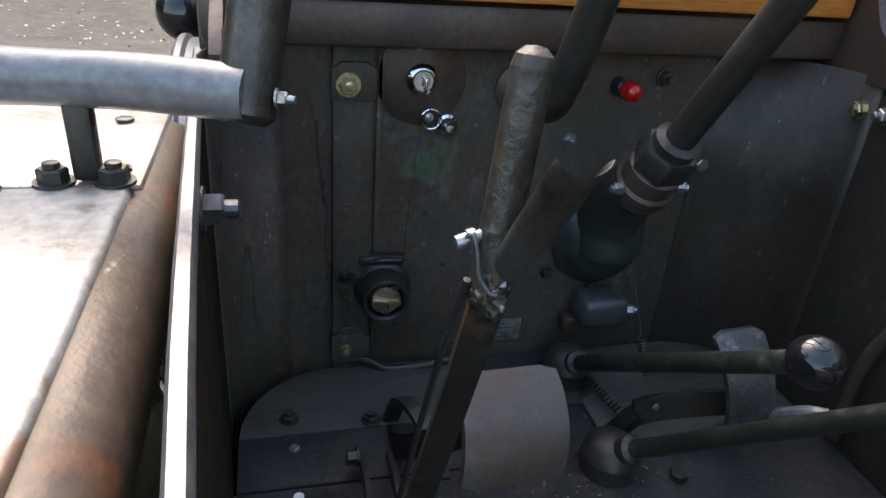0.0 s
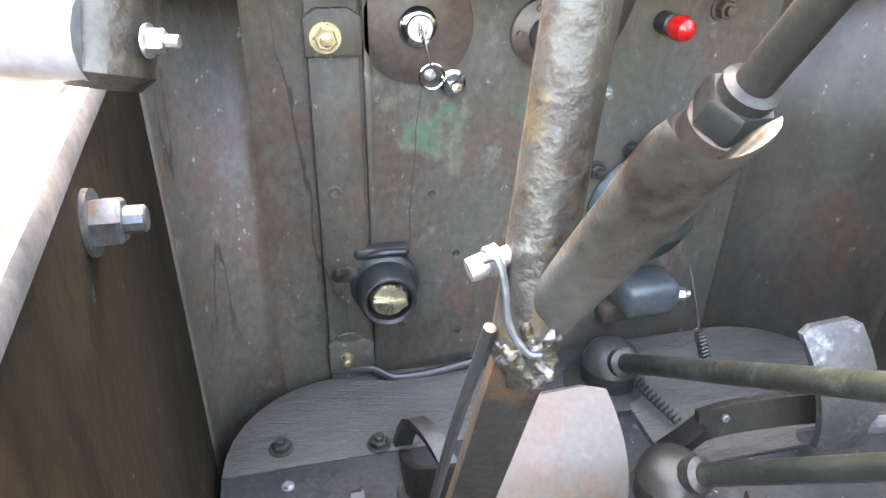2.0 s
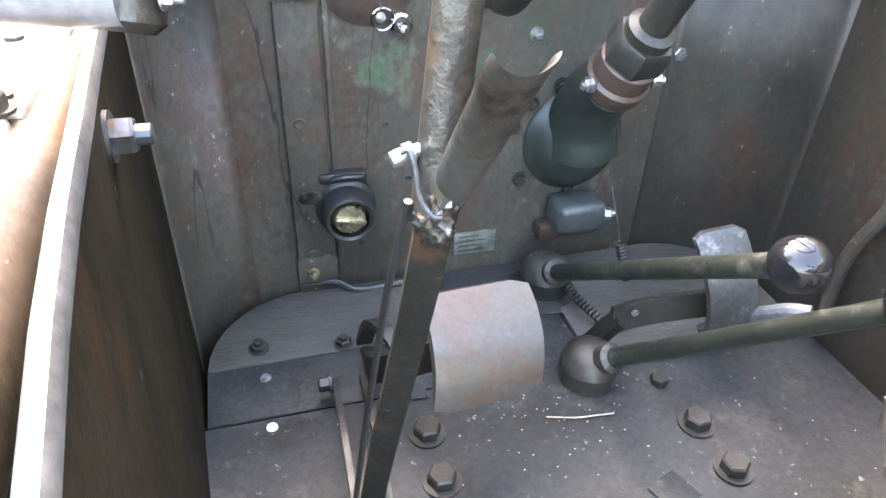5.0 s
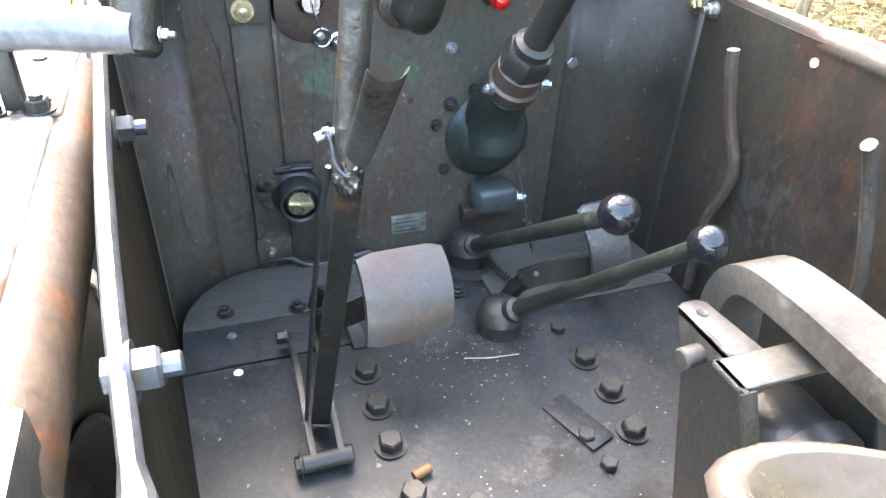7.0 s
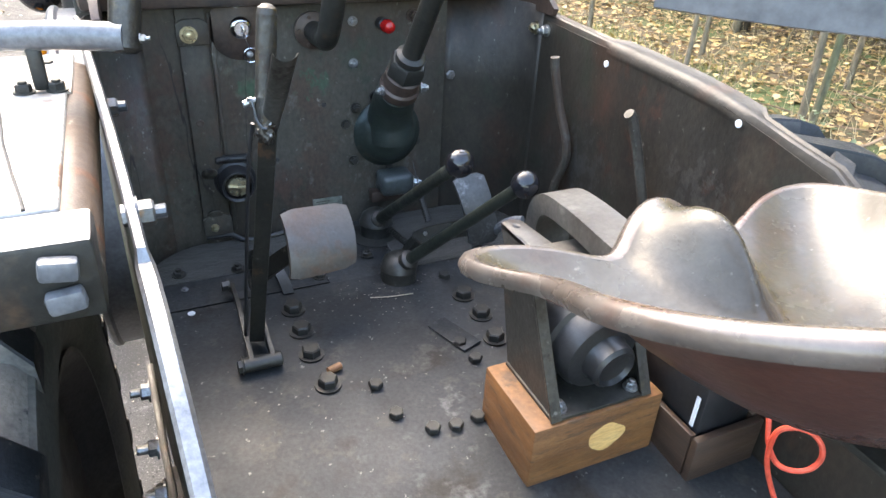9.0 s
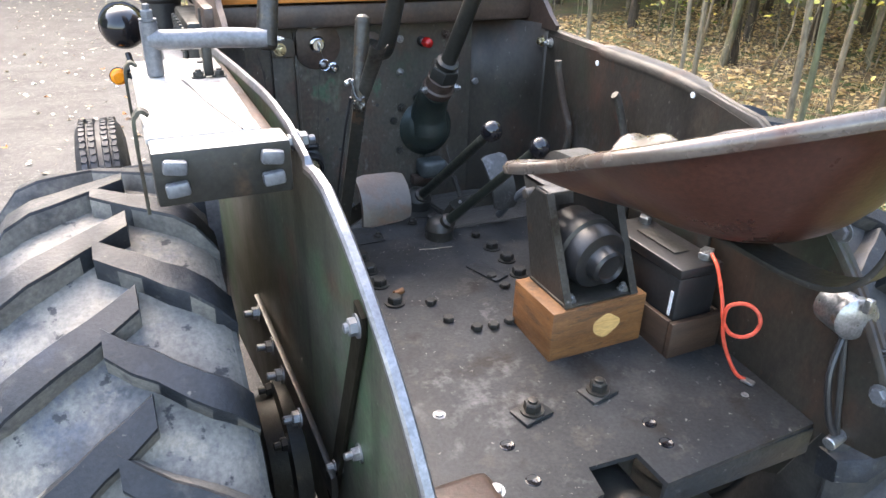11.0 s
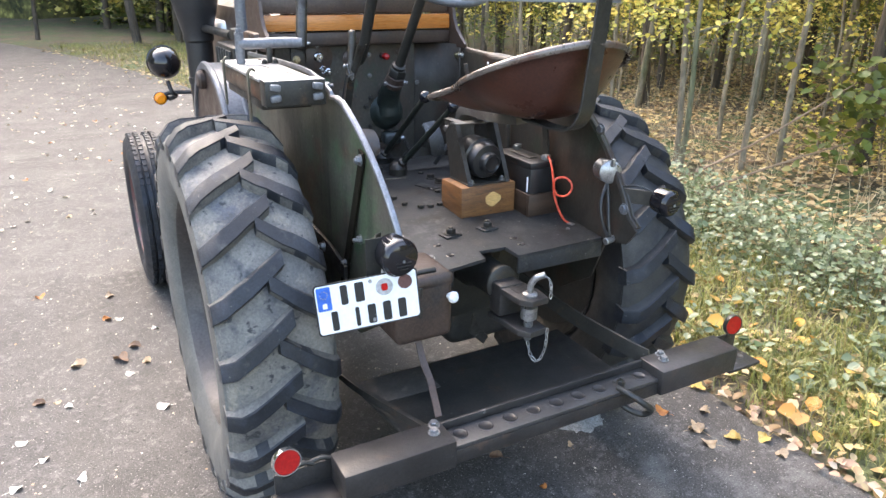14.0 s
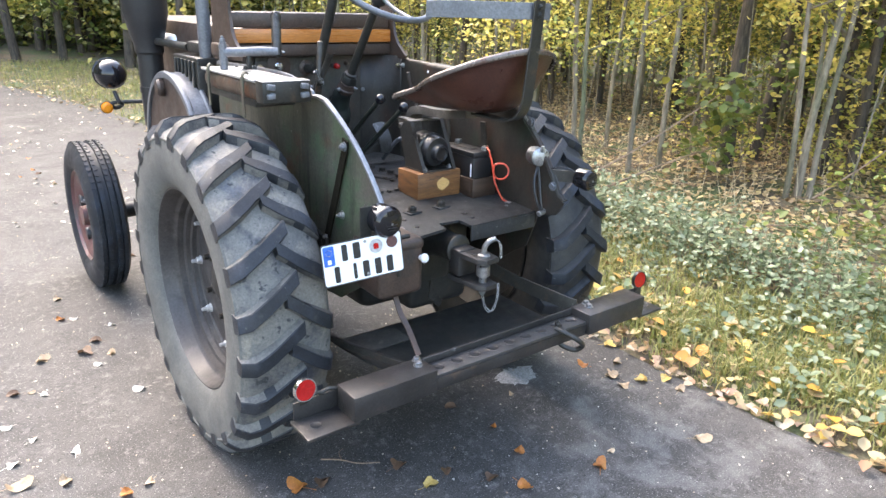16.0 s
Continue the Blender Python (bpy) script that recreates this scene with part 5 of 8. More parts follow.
part("slot", bm, SATINBLACK, hitch)


bm = bmesh.new()
sheet(bm, [(0.006, 0.600), (-0.004, 0.530), (0.050, 0.475), (0.068, 0.500), (0.030, 0.545)], (0, 0.05, 0), (1, 0, 0), (0, 0, 1), 0.006, 0.001)
part("hanger_plate", bm, WORNSTEEL, hitch, "bare angled steel plate under the hitch")


def chain(pts, n, r, parent):
    pts = smooth_path(pts, 12)
    L = [0]
    for a, b in zip(pts, pts[1:]):
        L.append(L[-1] + (b - a).length)
    for k in range(n):
        s = L[-1] * (k + 0.5) / n
        i = max(j for j in range(len(L)) if L[j] <= s)
        i = min(i, len(pts) - 2)
        p = pts[i].lerp(pts[i + 1], (s - L[i]) / max(L[i + 1] - L[i], 1e-6))
        t = (pts[i + 1] - pts[i]).normalized()
        u = basis(t)[k % 2]
        half = L[-1] / n * 0.72
        bm = bmesh.new()
        loop = [p + t * half * math.cos(a) + u * r * 2.6 * math.sin(a) for a in [q * math.tau / 10 for q in range(11)]]
        tube(bm, loop, r, 6, 0)
        part("chain_link", bm, ZINC, parent)


chain([(0.040, -0.274, 0.855), (0.052, -0.281, 0.842), (0.056, -0.286, 0.82), (0.054, -0.290, 0.79)], 5, 0.0016, hitch)
chain([(0.054, -0.286, 0.690), (0.050, -0.288, 0.640), (0.040, -0.284, 0.600), (0.028, -0.276, 0.588), (0.016, -0.264, 0.606), (0.010, -0.255, 0.646)], 11, 0.0016, hitch)

bm = bmesh.new()
box(bm, (-0.345, -0.452, 0.520), (0.350, -0.372, 0.532), 0.002)
beam = part("draw_beam", bm, BEAMTOP, tractor, "perforated black steel cross beam with end blocks")
for lo, hi in (((-0.345, -0.4525, 0.478), (0.350, -0.442, 0.519)), ((-0.345, -0.380, 0.533), (0.350, -0.370, 0.556))):
    bm = bmesh.new()
    box(bm, lo, hi, 0.002)
    part("beam_flange", bm, BEAMSTEEL, beam)
for k in range(9):
    x = -0.30 + 0.076 * k
    bm = bmesh.new()
    lathe(bm, (x, -0.412, 0.5325), (0, 0, 1), [(0, 0), (0.0165, 0), (0.019, 0.0015), (0.021, 0.0), (0.021, -0.001), (0, -0.001)], 20)
    part("beam_hole", bm, SATINBLACK, beam)
for x0, x1 in ((-0.633, -0.340), (0.347, 0.662)):
    bm = bmesh.new()
    box(bm, (x0, -0.468, 0.482), (x1, -0.368, 0.562), 0.005)
    blk = part("end_block", bm, BEAMSTEEL, beam)
    bx = x1 - 0.03 if x0 < 0 else x0 + 0.06
    for dy in (-0.385, -0.412):
        bolt(beam, (bx + (dy + 0.4) * 0.5, dy, 0.562), (0, 0, 1), 0.0115, 0.012, ZINC, "bolt", 0.0)
    ex0, ex1 = (x0 - 0.145, x0 + 0.02) if x0 < 0 else (x1 - 0.02, x1 + 0.12)
    bm = bmesh.new()
    box(bm, (ex0, -0.468, 0.474), (ex1, -0.355, 0.484), 0.002)
    box(bm, (ex0 + 0.01, -0.362, 0.474), (ex1, -0.355, 0.54), 0.002)
    part("end_plate", bm, BEAMSTEEL, beam)
    hx = ex0 + 0.05 if x0 < 0 else ex1 - 0.04
    bm = bmesh.new()
    lathe(bm, (hx, -0.415, 0.4845), (0, 0, 1), [(0, 0), (0.014, 0), (0.016, 0.001), (0.0175, 0), (0.0175, -0.001), (0, -0.001)], 18)
    part("beam_hole", bm, SATINBLACK, beam)
    rx = -0.742 if x0 < 0 else 0.729
    bm = bmesh.new()
    lathe(bm, (rx, -0.380, 0.588), (0.1 if x0 < 0 else -0.1, -1, 0.1), [(0, -0.004), (0.034, -0.004), (0.035, 0.0), (0.034, 0.010), (0.031, 0.010), (0.031, 0.004), (0, 0.004)], 28)
    refl = part("reflector", bm, CHROME if x0 < 0 else SATINBLACK, beam, "round red rear reflector")
    bm = bmesh.new()
    lathe(bm, (rx, -0.380, 0.588), (0.1 if x0 < 0 else -0.1, -1, 0.1), [(0, 0.0085), (0.0305, 0.0085), (0.0305, 0.005), (0, 0.005)], 28)
    part("reflector_lens", bm, REDGLASS, beam, "red reflector disc")
    bm = bmesh.new()
    box(bm, (rx - 0.012, -0.378, 0.535), (rx + 0.012, -0.372, 0.585), 0.002)
    part("reflector_stay", bm, BLACKSTEEL, beam)
for k, (x, z) in enumerate(((-0.58, 0.520), (-0.50, 0.527))):
    bm = bmesh.new()
    tube(bm, [(-0.735 + 0.045 * k, -0.36, 0.545), (-0.70 + 0.045 * k, -0.362, 0.553), (-0.675 + 0.045 * k, -0.365, 0.545)], 0.006, 8)
    part("hook", bm, BLACKSTEEL, beam)
bolt(beam, (0.225, -0.425, 0.533), (0, 0, 1), 0.0105, 0.016, BLACKSTEEL, "shackle_bolt", 0.01)
bm = bmesh.new()
tube(bm, [(0.205, -0.435, 0.535), (0.215, -0.47, 0.532), (0.245, -0.505, 0.510), (0.275, -0.505, 0.480), (0.270, -0.48, 0.452), (0.24, -0.455, 0.462), (0.225, -0.44, 0.475)], 0.0095, 12)
part("shackle", bm, BLACKSTEEL, beam, "bent steel shackle ring")
bm = bmesh.new()
strap(bm, [(0.385, -0.372, 0.55), (0.355, -0.30, 0.562), (0.30, -0.04, 0.59), (0.20, 0.25, 0.70), (0.17, 0.42, 0.76)], (0, 0.25, 1), 0.055, 0.009, 4)
part("draft_arm", bm, BLACKSTEEL, beam, "flat steel draft arm")
bm = bmesh.new()
strap(bm, [(-0.35, -0.372, 0.52), (-0.40, -0.20, 0.51), (-0.45, 0.0, 0.50), (-0.47, 0.20, 0.50)], (0, 0.1, 1), 0.022, 0.014, 4)
part("draft_arm", bm, BLACKSTEEL, beam, "flat steel draft arm")
bm = bmesh.new()
sheet(bm, [(-0.385, -0.365), (0.34, -0.365), (0.34, 0.02), (-0.435, 0.02)], (0, 0, 0.466), (1, 0, 0), (0, 1, 0), 0.008, 0.001)
part("belly_plate", bm, BLACKSTEEL, tractor, "black steel plate under the hitch")
bm = bmesh.new()
box(bm, (-0.415, -0.12, 0.4742), (-0.20, 0.010, 0.4782), 0.001)
step = part("step_plate", bm, DIRTYPLATE, tractor, "small dirty steel step plate")

# ---- tractor: platform bolts and holes ----
for x, y in ((-0.183, 0.636), (-0.184, 0.571), (-0.184, 0.507), (-0.178, 0.430), (0.120, 0.574), (0.124, 0.509), (0.117, 0.441)):
    bolt(floor_ob, (x, y, floor_top(y)), (0, 0, 1), 0.0155, 0.016, BLACKSTEEL, "floor_bolt", 0.0)
for x, y in ((-0.111, 0.402), (-0.102, 0.336), (-0.062, 0.292), (-0.028, 0.286), (0.009, 0.290), (0.054, 0.449), (0.061, 0.404), (0.113, 0.645)):
    bolt(floor_ob, (x, y, floor_top(y)), (0, 0, 1), 0.0115, 0.010, BLACKSTEEL, "floor_bolt", 0.0, False)
for x, y in ((-0.111, 0.725), (-0.002, 0.771), (-0.39 + 0.035, 0.818), (-0.25, 0.802)):
    bolt(floor_ob, (x, y, 0.912), (0, 0, 1), 0.010, 0.008, BLACKSTEEL, "floor_bolt", 0.006)
for x, y in ((-0.078, 0.056), (0.056, 0.059)):
    bm = bmesh.new()
    box(bm, (x - 0.03, y - 0.022, floor_top(y) - 0.002), (x + 0.03, y + 0.022, floor_top(y) + 0.005), 0.002, Matrix.Translation((x, y, 0)) @ pose(0, 0, 0, 0, 0, 12) @ Matrix.Translation((-x, -y, 0)))
    part("square_washer", bm, FLOORSTEEL, floor_ob)
    bolt(floor_ob, (x, y, floor_top(y) + 0.005), (0, 0, 1), 0.015, 0.018, BLACKSTEEL, "floor_bolt", 0.006)
bolt(floor_ob, (-0.209, -0.063, floor_top(-0.063)), (0, 0, 1), 0.011, 0.007, ZINC, "floor_bolt", 0.0)
bolt(floor_ob, (-0.223, 0.107, floor_top(0.107)), (0, 0, 1), 0.008, 0.004, ZINC, "floor_bolt", 0.0)
bolt(floor_ob, (0.300, -0.04, floor_top(-0.04)), (0, 0, 1), 0.005, 0.003, ZINC, "floor_bolt", 0.0)
for x, y in ((-0.150, 0.009), (-0.147, -0.066), (0.095, -0.033), (0.092, -0.079)):
    bm = bmesh.new()
    lathe(bm, (x, y, floor_top(y) + 0.0002), (0, 0, 1), [(0, 0), (0.0095, 0), (0.011, 0.0008), (0.0125, 0), (0.0125, -0.001), (0, -0.001)], 16)
    part("floor_hole", bm, GLOSSBLACK, floor_ob)
bm = bmesh.new()
box(bm, (-0.02, -0.045, 0.909), (0.02, 0.045, 0.9135), 0.0015, pose(0.055, 0.475, 0, 0, 0, 20))
part("patch_plate", bm, FLOORSTEEL, floor_ob)
bm = bmesh.new()
box(bm, (-0.14, -0.0015, 0), (0.15, 0.0015, 0.001), 0, pose(-0.25, 0.7015, 0.9118))
part("board_joint", bm, SATINBLACK, floor_ob)
bm = bmesh.new()
lathe(bm, (-0.16, 0.455, 0.9165), (1, 0.3, 0), [(0, -0.014), (0.006, -0.012), (0.0065, 0.01), (0, 0.014)], 12)
tagged(part("acorn", bm, CRATEWOOD), "small brown acorn lying on the steel floor", "acorn")

bm = bmesh.new()
lathe(bm, (-0.348, 0.687, 0.9106), (0, 0, 1), [(0, 0), (0.0065, 0), (0.0062, 0.0012), (0, 0.0014)], 10)
tagged(part("paint_chip", bm, WHITE), "small white paint chip lying on the steel floor", "paint chip")
bm = bmesh.new()
tube(bm, [(-0.044, 0.625, 0.9125), (-0.012, 0.615, 0.9135), (0.010, 0.613, 0.913), (0.034, 0.611, 0.9125)], 0.0009, 6, 4)
tagged(part("straw", bm, mat("grey_straw", (0.30, 0.26, 0.19), (0.42, 0.37, 0.28), 40, (0.5, 0.7), 0, 0.1)), "short pale straw on the steel floor beside a lever", "straw")
bolt(floor_ob, (-0.350, 0.764, 0.912), (0, 0, 1), 0.005, 0.004, ZINC, "floor_bolt", 0.0)
rnd = random.Random(21)
bm = bmesh.new()
for k in range(150):
    x, y = (rnd.gauss(-0.02, 0.06), rnd.gauss(0.64, 0.035)) if k < 70 else (rnd.uniform(-0.33, 0.30), rnd.uniform(0.30, 0.69))
    r, a = rnd.uniform(0.0006, 0.0015), rnd.uniform(0, 3.1)
    z = floor_top(y) + 0.0006
    quick(bm, [(x + r * math.cos(a + q) * (1.8 if q < 1 else 1), y + r * math.sin(a + q), z + rnd.uniform(0, 0.0008)) for q in (0, 1.6, 3.1, 4.7)], [(0, 1, 2, 3)])
tagged(part("floor_crumbs", bm, mat("grey_grit", (0.20, 0.18, 0.15), (0.36, 0.33, 0.28), 60, (0.6, 0.8), 0, 0.1), None, "", 0), "fine straw crumbs and grit on the steel floor", "crumbs", kind="stuff")

# ---- tractor: levers and pedals ----
bm = bmesh.new()
strap(bm, [(-0.259, 0.560, 0.925), (-0.250, 0.525, 1.06), (-0.238, 0.490, 1.20), (-0.230, 0.456, 1.325)], (1, -0.30, 0), 0.023, 0.013, 4)
lev = part("brake_lever", bm, LEVERBLACK, tractor, "tall worn steel brake lever with welded tubes")
bm = bmesh.new()
tube(bm, [(-0.237, 0.448, 1.316), (-0.231, 0.454, 1.36), (-0.2245, 0.461, 1.41), (-0.219, 0.467, 1.452)], 0.0125, 16, 4)
lathe(bm, (-0.219, 0.467, 1.452), (0.12, 0.14, 0.98), [(0.0125, 0), (0.0110, 0.007), (0.006, 0.0115), (0, 0.0125)], 16)
part("grip_tube", bm, PITTED, lev, "scratched steel hand grip")
p0 = Vector((-0.229, 0.460, 1.315))
u = (Vector((-0.2165, 0.387, 1.4305)) - p0).normalized()
ua = (Vector((1, -0.08, -0.04)) - u * u.dot(Vector((1, -0.08, -0.04)))).normalized()
va = ua.cross(u)
if va.y > 0:
    va = -va
bm = bmesh.new()
rings = []
for r, d, cutd in ((0.0098, 0.0, 0), (0.0106, 0.006, 0), (0.0130, 0.07, 0.25), (0.0138, 0.130, 1), (0.0144, 0.1345, 1), (0.0139, 0.1365, 1), (0.0121, 0.134, 1), (0.0112, 0.07, 0.25), (0.0088, 0.02, 0)):
    ring = []
    for q in range(36):
        ang = q * math.tau / 36
        toward = math.cos(ang)
        drop = 0.0055 * toward ** 2 if toward > 0 else 0.058 * max(0.0, (-toward - 0.08) / 0.92) ** 1.15
        ring.append(bm.verts.new(p0 + u * (d - (drop + 0.002 - 0.002 * math.sin(ang)) * cutd) + (va * toward * (0.82 - 0.26 * d / 0.14) + ua * math.sin(ang)) * r))
    rings.append(ring)
for a, b in zip(rings, rings[1:]):
    for q in range(36):
        bm.faces.new((a[q], a[(q + 1) % 36], b[(q + 1) % 36], b[q])).material_index = 1 if b in rings[-2:] else 2 if b in rings[3:7] else 0
bm.faces.new(rings[0])
bm.faces.new(rings[-1])
op = part("open_tube", bm, TUBESTEEL, lev, "open-ended worn steel tube with saddle cut", 60)
op.data.materials.append(LEVERBLACK)
op.data.materials.append(WORNSTEEL)
bm = bmesh.new()
base = bmesh.new()
bmesh.ops.create_icosphere(base, subdivisions=4, radius=1.0)
for v in base.verts:
    k = 1 + 0.45 * noise.noise(v.co * 2.6 + Vector((3, 1, 4))) + 0.25 * noise.noise(v.co * 6)
    v.co = Vector((-0.2365, 0.4415, 1.320)) + Vector((v.co.x * 0.0105, v.co.y * 0.009, v.co.z * 0.0145)) * k
join(bm, base)
part("weld", bm, WELD, lev, "lumpy silver and rust weld bead", 70)
bm = bmesh.new()
lathe(bm, (-0.258, 0.452, 1.353), (1, 0.1, 0.25), [(0, 0), (0.0042, 0), (0.0046, 0.003), (0.0046, 0.007), (0.006, 0.0075), (0.006, 0.012), (0.0038, 0.013), (0.0038, 0.022), (0, 0.022)], 14)
part("pawl_bolt", bm, ZINC, lev)
bm = bmesh.new()
tube(bm, [(-0.2535, 0.448, 1.359), (-0.250, 0.445, 1.361), (-0.248, 0.441, 1.353), (-0.2465, 0.437, 1.338), (-0.241, 0.433, 1.329), (-0.236, 0.432, 1.3275)], 0.0014, 8)
part("pawl_strap", bm, NUTSTEEL, lev)
bm = bmesh.new()
tube(bm, [(-0.250, 0.448, 1.330), (-0.259, 0.468, 1.25), (-0.270, 0.512, 1.08), (-0.278, 0.545, 0.945)], 0.0026, 8)
part("pawl_rod", bm, SATINBLACK, lev)
for dx in (-0.016, 0.016):
    bm = bmesh.new()
    strap(bm, [(-0.262 + dx, 0.495, 0.928), (-0.261 + dx, 0.57, 0.945), (-0.259 + dx, 0.64, 0.952), (-0.257 + dx, 0.715, 0.935)], (0, -0.25, 1), 0.017, 0.007, 4)
    part("quadrant_bar", bm, BLACKSTEEL, lev)
bm = bmesh.new()
rod(bm, (-0.292, 0.498, 0.926), (-0.232, 0.498, 0.926), 0.0115)
part("pivot", bm, BLACKSTEEL, lev)
bolt(lev, (-0.292, 0.498, 0.926), (-1, 0, 0), 0.011, 0.008, BLACKSTEEL, "pivot_nut")
bolt(lev, (-0.277, 0.712, 0.938), (-1, 0, 0), 0.009, 0.014, BLACKSTEEL, "pivot_nut")
bm = bmesh.new()
box(bm, (-0.270, 0.505, 0.9102), (-0.252, 0.70, 0.9112))
part("slot", bm, SATINBLACK, lev)


def shift_lever(base, knob, label):
    base, knob = Vector(base), Vector(knob)
    d = (knob - base).normalized()
    bm = bmesh.new()
    rod(bm, base, knob, 0.0115, 0.010, 16)
    s = part("shift_lever", bm, GREENLEVER, tractor, label)
    bm = bmesh.new()
    lathe(bm, base + Vector((0, 0, -0.035)), (0, 0, 1), [(0, 0), (0.055, 0), (0.055, 0.005), (0.034, 0.010), (0.033, 0.025), (0.036, 0.035), (0.030, 0.052), (0.018, 0.062), (0, 0.064)], 24)
    part("ball_socket", bm, BLACKSTEEL, s)
    bm = bmesh.new()
    lathe(bm, base + d * 0.03, d, [(0.0115, -0.006), (0.017, -0.004), (0.018, 0.012), (0.0115, 0.016)], 18)
    part("collar", bm, WORNSTEEL, s)
    bm = bmesh.new()
    lathe(bm, knob, d, [(0, -0.021)] + [(0.0215 * math.sin(a), -0.0215 * math.cos(a)) for a in [q * math.pi / 12 for q in range(1, 12)]] + [(0, 0.0215)], 24)
    part("knob", bm, GLOSSBLACK, s, "shiny black ball knob")
    return s


shift_lever((0.045, 0.850, 0.940), (0.034, 0.452, 1.239), "greasy steel shift lever with black ball knob")
shift_lever((0.030, 0.675, 0.935), (0.131, 0.426, 1.203), "greasy steel shift lever with black ball knob")


def pedal(tl_, tr_, br_, bl_, bulge, label, arm):
    tl_, tr_, br_, bl_ = map(Vector, (tl_, tr_, br_, bl_))
    nrm = (tr_ - tl_).cross(bl_ - tl_).normalized()
    if nrm.y > 0:
        nrm = -nrm
    bm = bmesh.new()
    n, rows = 10, []
    for j in range(n + 1):
        v = j / n
        row = []
        for i in range(7):
            uu = i / 6
            p = tl_.lerp(tr_, uu).lerp(bl_.lerp(br_, uu), v)
            round_ = 0.10 * max(0, abs(uu - 0.5) * 2 - 0.66) / 0.34
            p += (bl_ - tl_) * (round_ if v < 0.5 else -round_) * abs(v - 0.5) * 1.0
            row.append(p + nrm * bulge * (1 - (2 * v - 1) ** 2))
        rows.append(row)
    top = [[bm.verts.new(p) for p in r] for r in rows]
    bot = [[bm.verts.new(p - nrm * 0.009) for p in r] for r in rows]
    for j in range(n):
        for i in range(6):
            bm.faces.new((top[j][i], top[j][i + 1], top[j + 1][i + 1], top[j + 1][i]))
            bm.faces.new((bot[j][i], bot[j + 1][i], bot[j + 1][i + 1], bot[j][i + 1]))
        for i in (0, 6):
            bm.faces.new((top[j][i], top[j + 1][i], bot[j + 1][i], bot[j][i]))
    for j in (0, n):
        for i in range(6):
            bm.faces.new((top[j][i], top[j][i + 1], bot[j][i + 1], bot[j][i]))
    p = part("pedal", bm, TREADPEDAL if "ribbed" in label else PEDAL, tractor, label)
    bm = bmesh.new()
    strap(bm, arm, (0, 0.3, 1), 0.034, 0.012, 4)
    part("pedal_arm", bm, LEVERBLACK, p)
    return p


ped = pedal((-0.193, 0.632, 1.112), (-0.079, 0.648, 1.103), (-0.084, 0.574, 1.020), (-0.195, 0.568, 1.015), 0.016, "wide worn clutch pedal plate", [(-0.16, 0.62, 1.05), (-0.20, 0.66, 1.0), (-0.225, 0.72, 0.94), (-0.225, 0.78, 0.90)])
ped2 = pedal((0.138, 0.684, 1.098), (0.198, 0.680, 1.106), (0.222, 0.640, 0.975), (0.163, 0.642, 0.970), 0.018, "narrow worn brake pedal with ribbed face", [(0.195, 0.690, 0.985), (0.150, 0.696, 0.982), (0.100, 0.702, 0.976), (0.070, 0.706, 0.966)])
bm = bmesh.new()
strap(bm, [(0.078, 0.703, 0.972), (0.066, 0.706, 0.955), (0.058, 0.715, 0.932), (0.054, 0.725, 0.912)], (0.25, 1, 0.2), 0.026, 0.012, 4)
part("pedal_crank", bm, LEVERBLACK, ped2)
bolt(ped2, (0.090, 0.694, 0.986), (0, -1, 0.2), 0.0045, 0.004, ZINC, "rivet", 0.0, False)
for k in range(2):
    a, b = ((0.060, 0.830, 0.935), (0.085, 0.755, 0.925)) if k == 0 else ((0.128, 0.812, 1.005), (0.140, 0.792, 0.955))
    a, b = Vector(a), Vector(b)
    d = (b - a)
    u_, v_, w_ = basis(d)
    bm = bmesh.new()
    tube(bm, [a + d * (q / 72) + (u_ * math.cos(q * 1.05) + v_ * math.sin(q * 1.05)) * 0.006 for q in range(73)], 0.0017, 5, 0)
    part("return_spring", bm, BLACKSTEEL, ped2)
bm = bmesh.new()
tube(bm, [(0.124, 0.850, 1.07), (0.127, 0.825, 1.03), (0.128, 0.812, 1.005)], 0.0009, 5)
part("spring_wire", bm, BLACKSTEEL, ped2)
bm = bmesh.new()
tube(bm, [(0.205, 0.70, 0.93), (0.215, 0.65, 0.99), (0.225, 0.61, 1.03), (0.24, 0.59, 1.04)], 0.009, 10)
part("throttle_pedal", bm, RAILPAINT, tractor, "small bent steel throttle pedal")
bm = bmesh.new()
strap(bm, [(-0.225, 0.80, 0.91), (-0.215, 0.79, 0.95), (-0.20, 0.76, 0.955), (-0.185, 0.72, 0.935), (-0.178, 0.69, 0.91)], (1, 0, 0), 0.02, 0.01, 5)
part("linkage_cover", bm, BLACKSTEEL, tractor)

# ---- tractor: bulkhead fittings ----
bm = bmesh.new()
box(bm, (-0.290, 0.919, 0.905), (-0.240, 0.9295, 1.375), 0.003)
stp = part("mounting_strip", bm, OLDPAINT, bulk, "vertical steel strip on the bulkhead")
bm = bmesh.new()
box(bm, (-0.236, 0.9255, 0.93), (-0.228, 0.9305, 1.36), 0.002)
part("seam", bm, OLDPAINT, bulk)
for z, m in ((1.328, BRASS), (0.950, BRASS)):
    bm = bmesh.new()
    sheet(bm, [(-0.292, z - 0.018), (-0.238, z - 0.018), (-0.238, z + 0.018), (-0.250, z + 0.026), (-0.280, z + 0.026), (-0.292, z + 0.018)], (0, 0.9190, 0), (1, 0, 0), (0, 0, 1), 0.007, 0.002)
    part("clip_plate", bm, OLDPAINT, bulk)
    bolt(bulk, (-0.272, 0.912, z), (0, -1, 0), 0.011 if z > 1 else 0.006, 0.010, m, "bolt", 0.004)
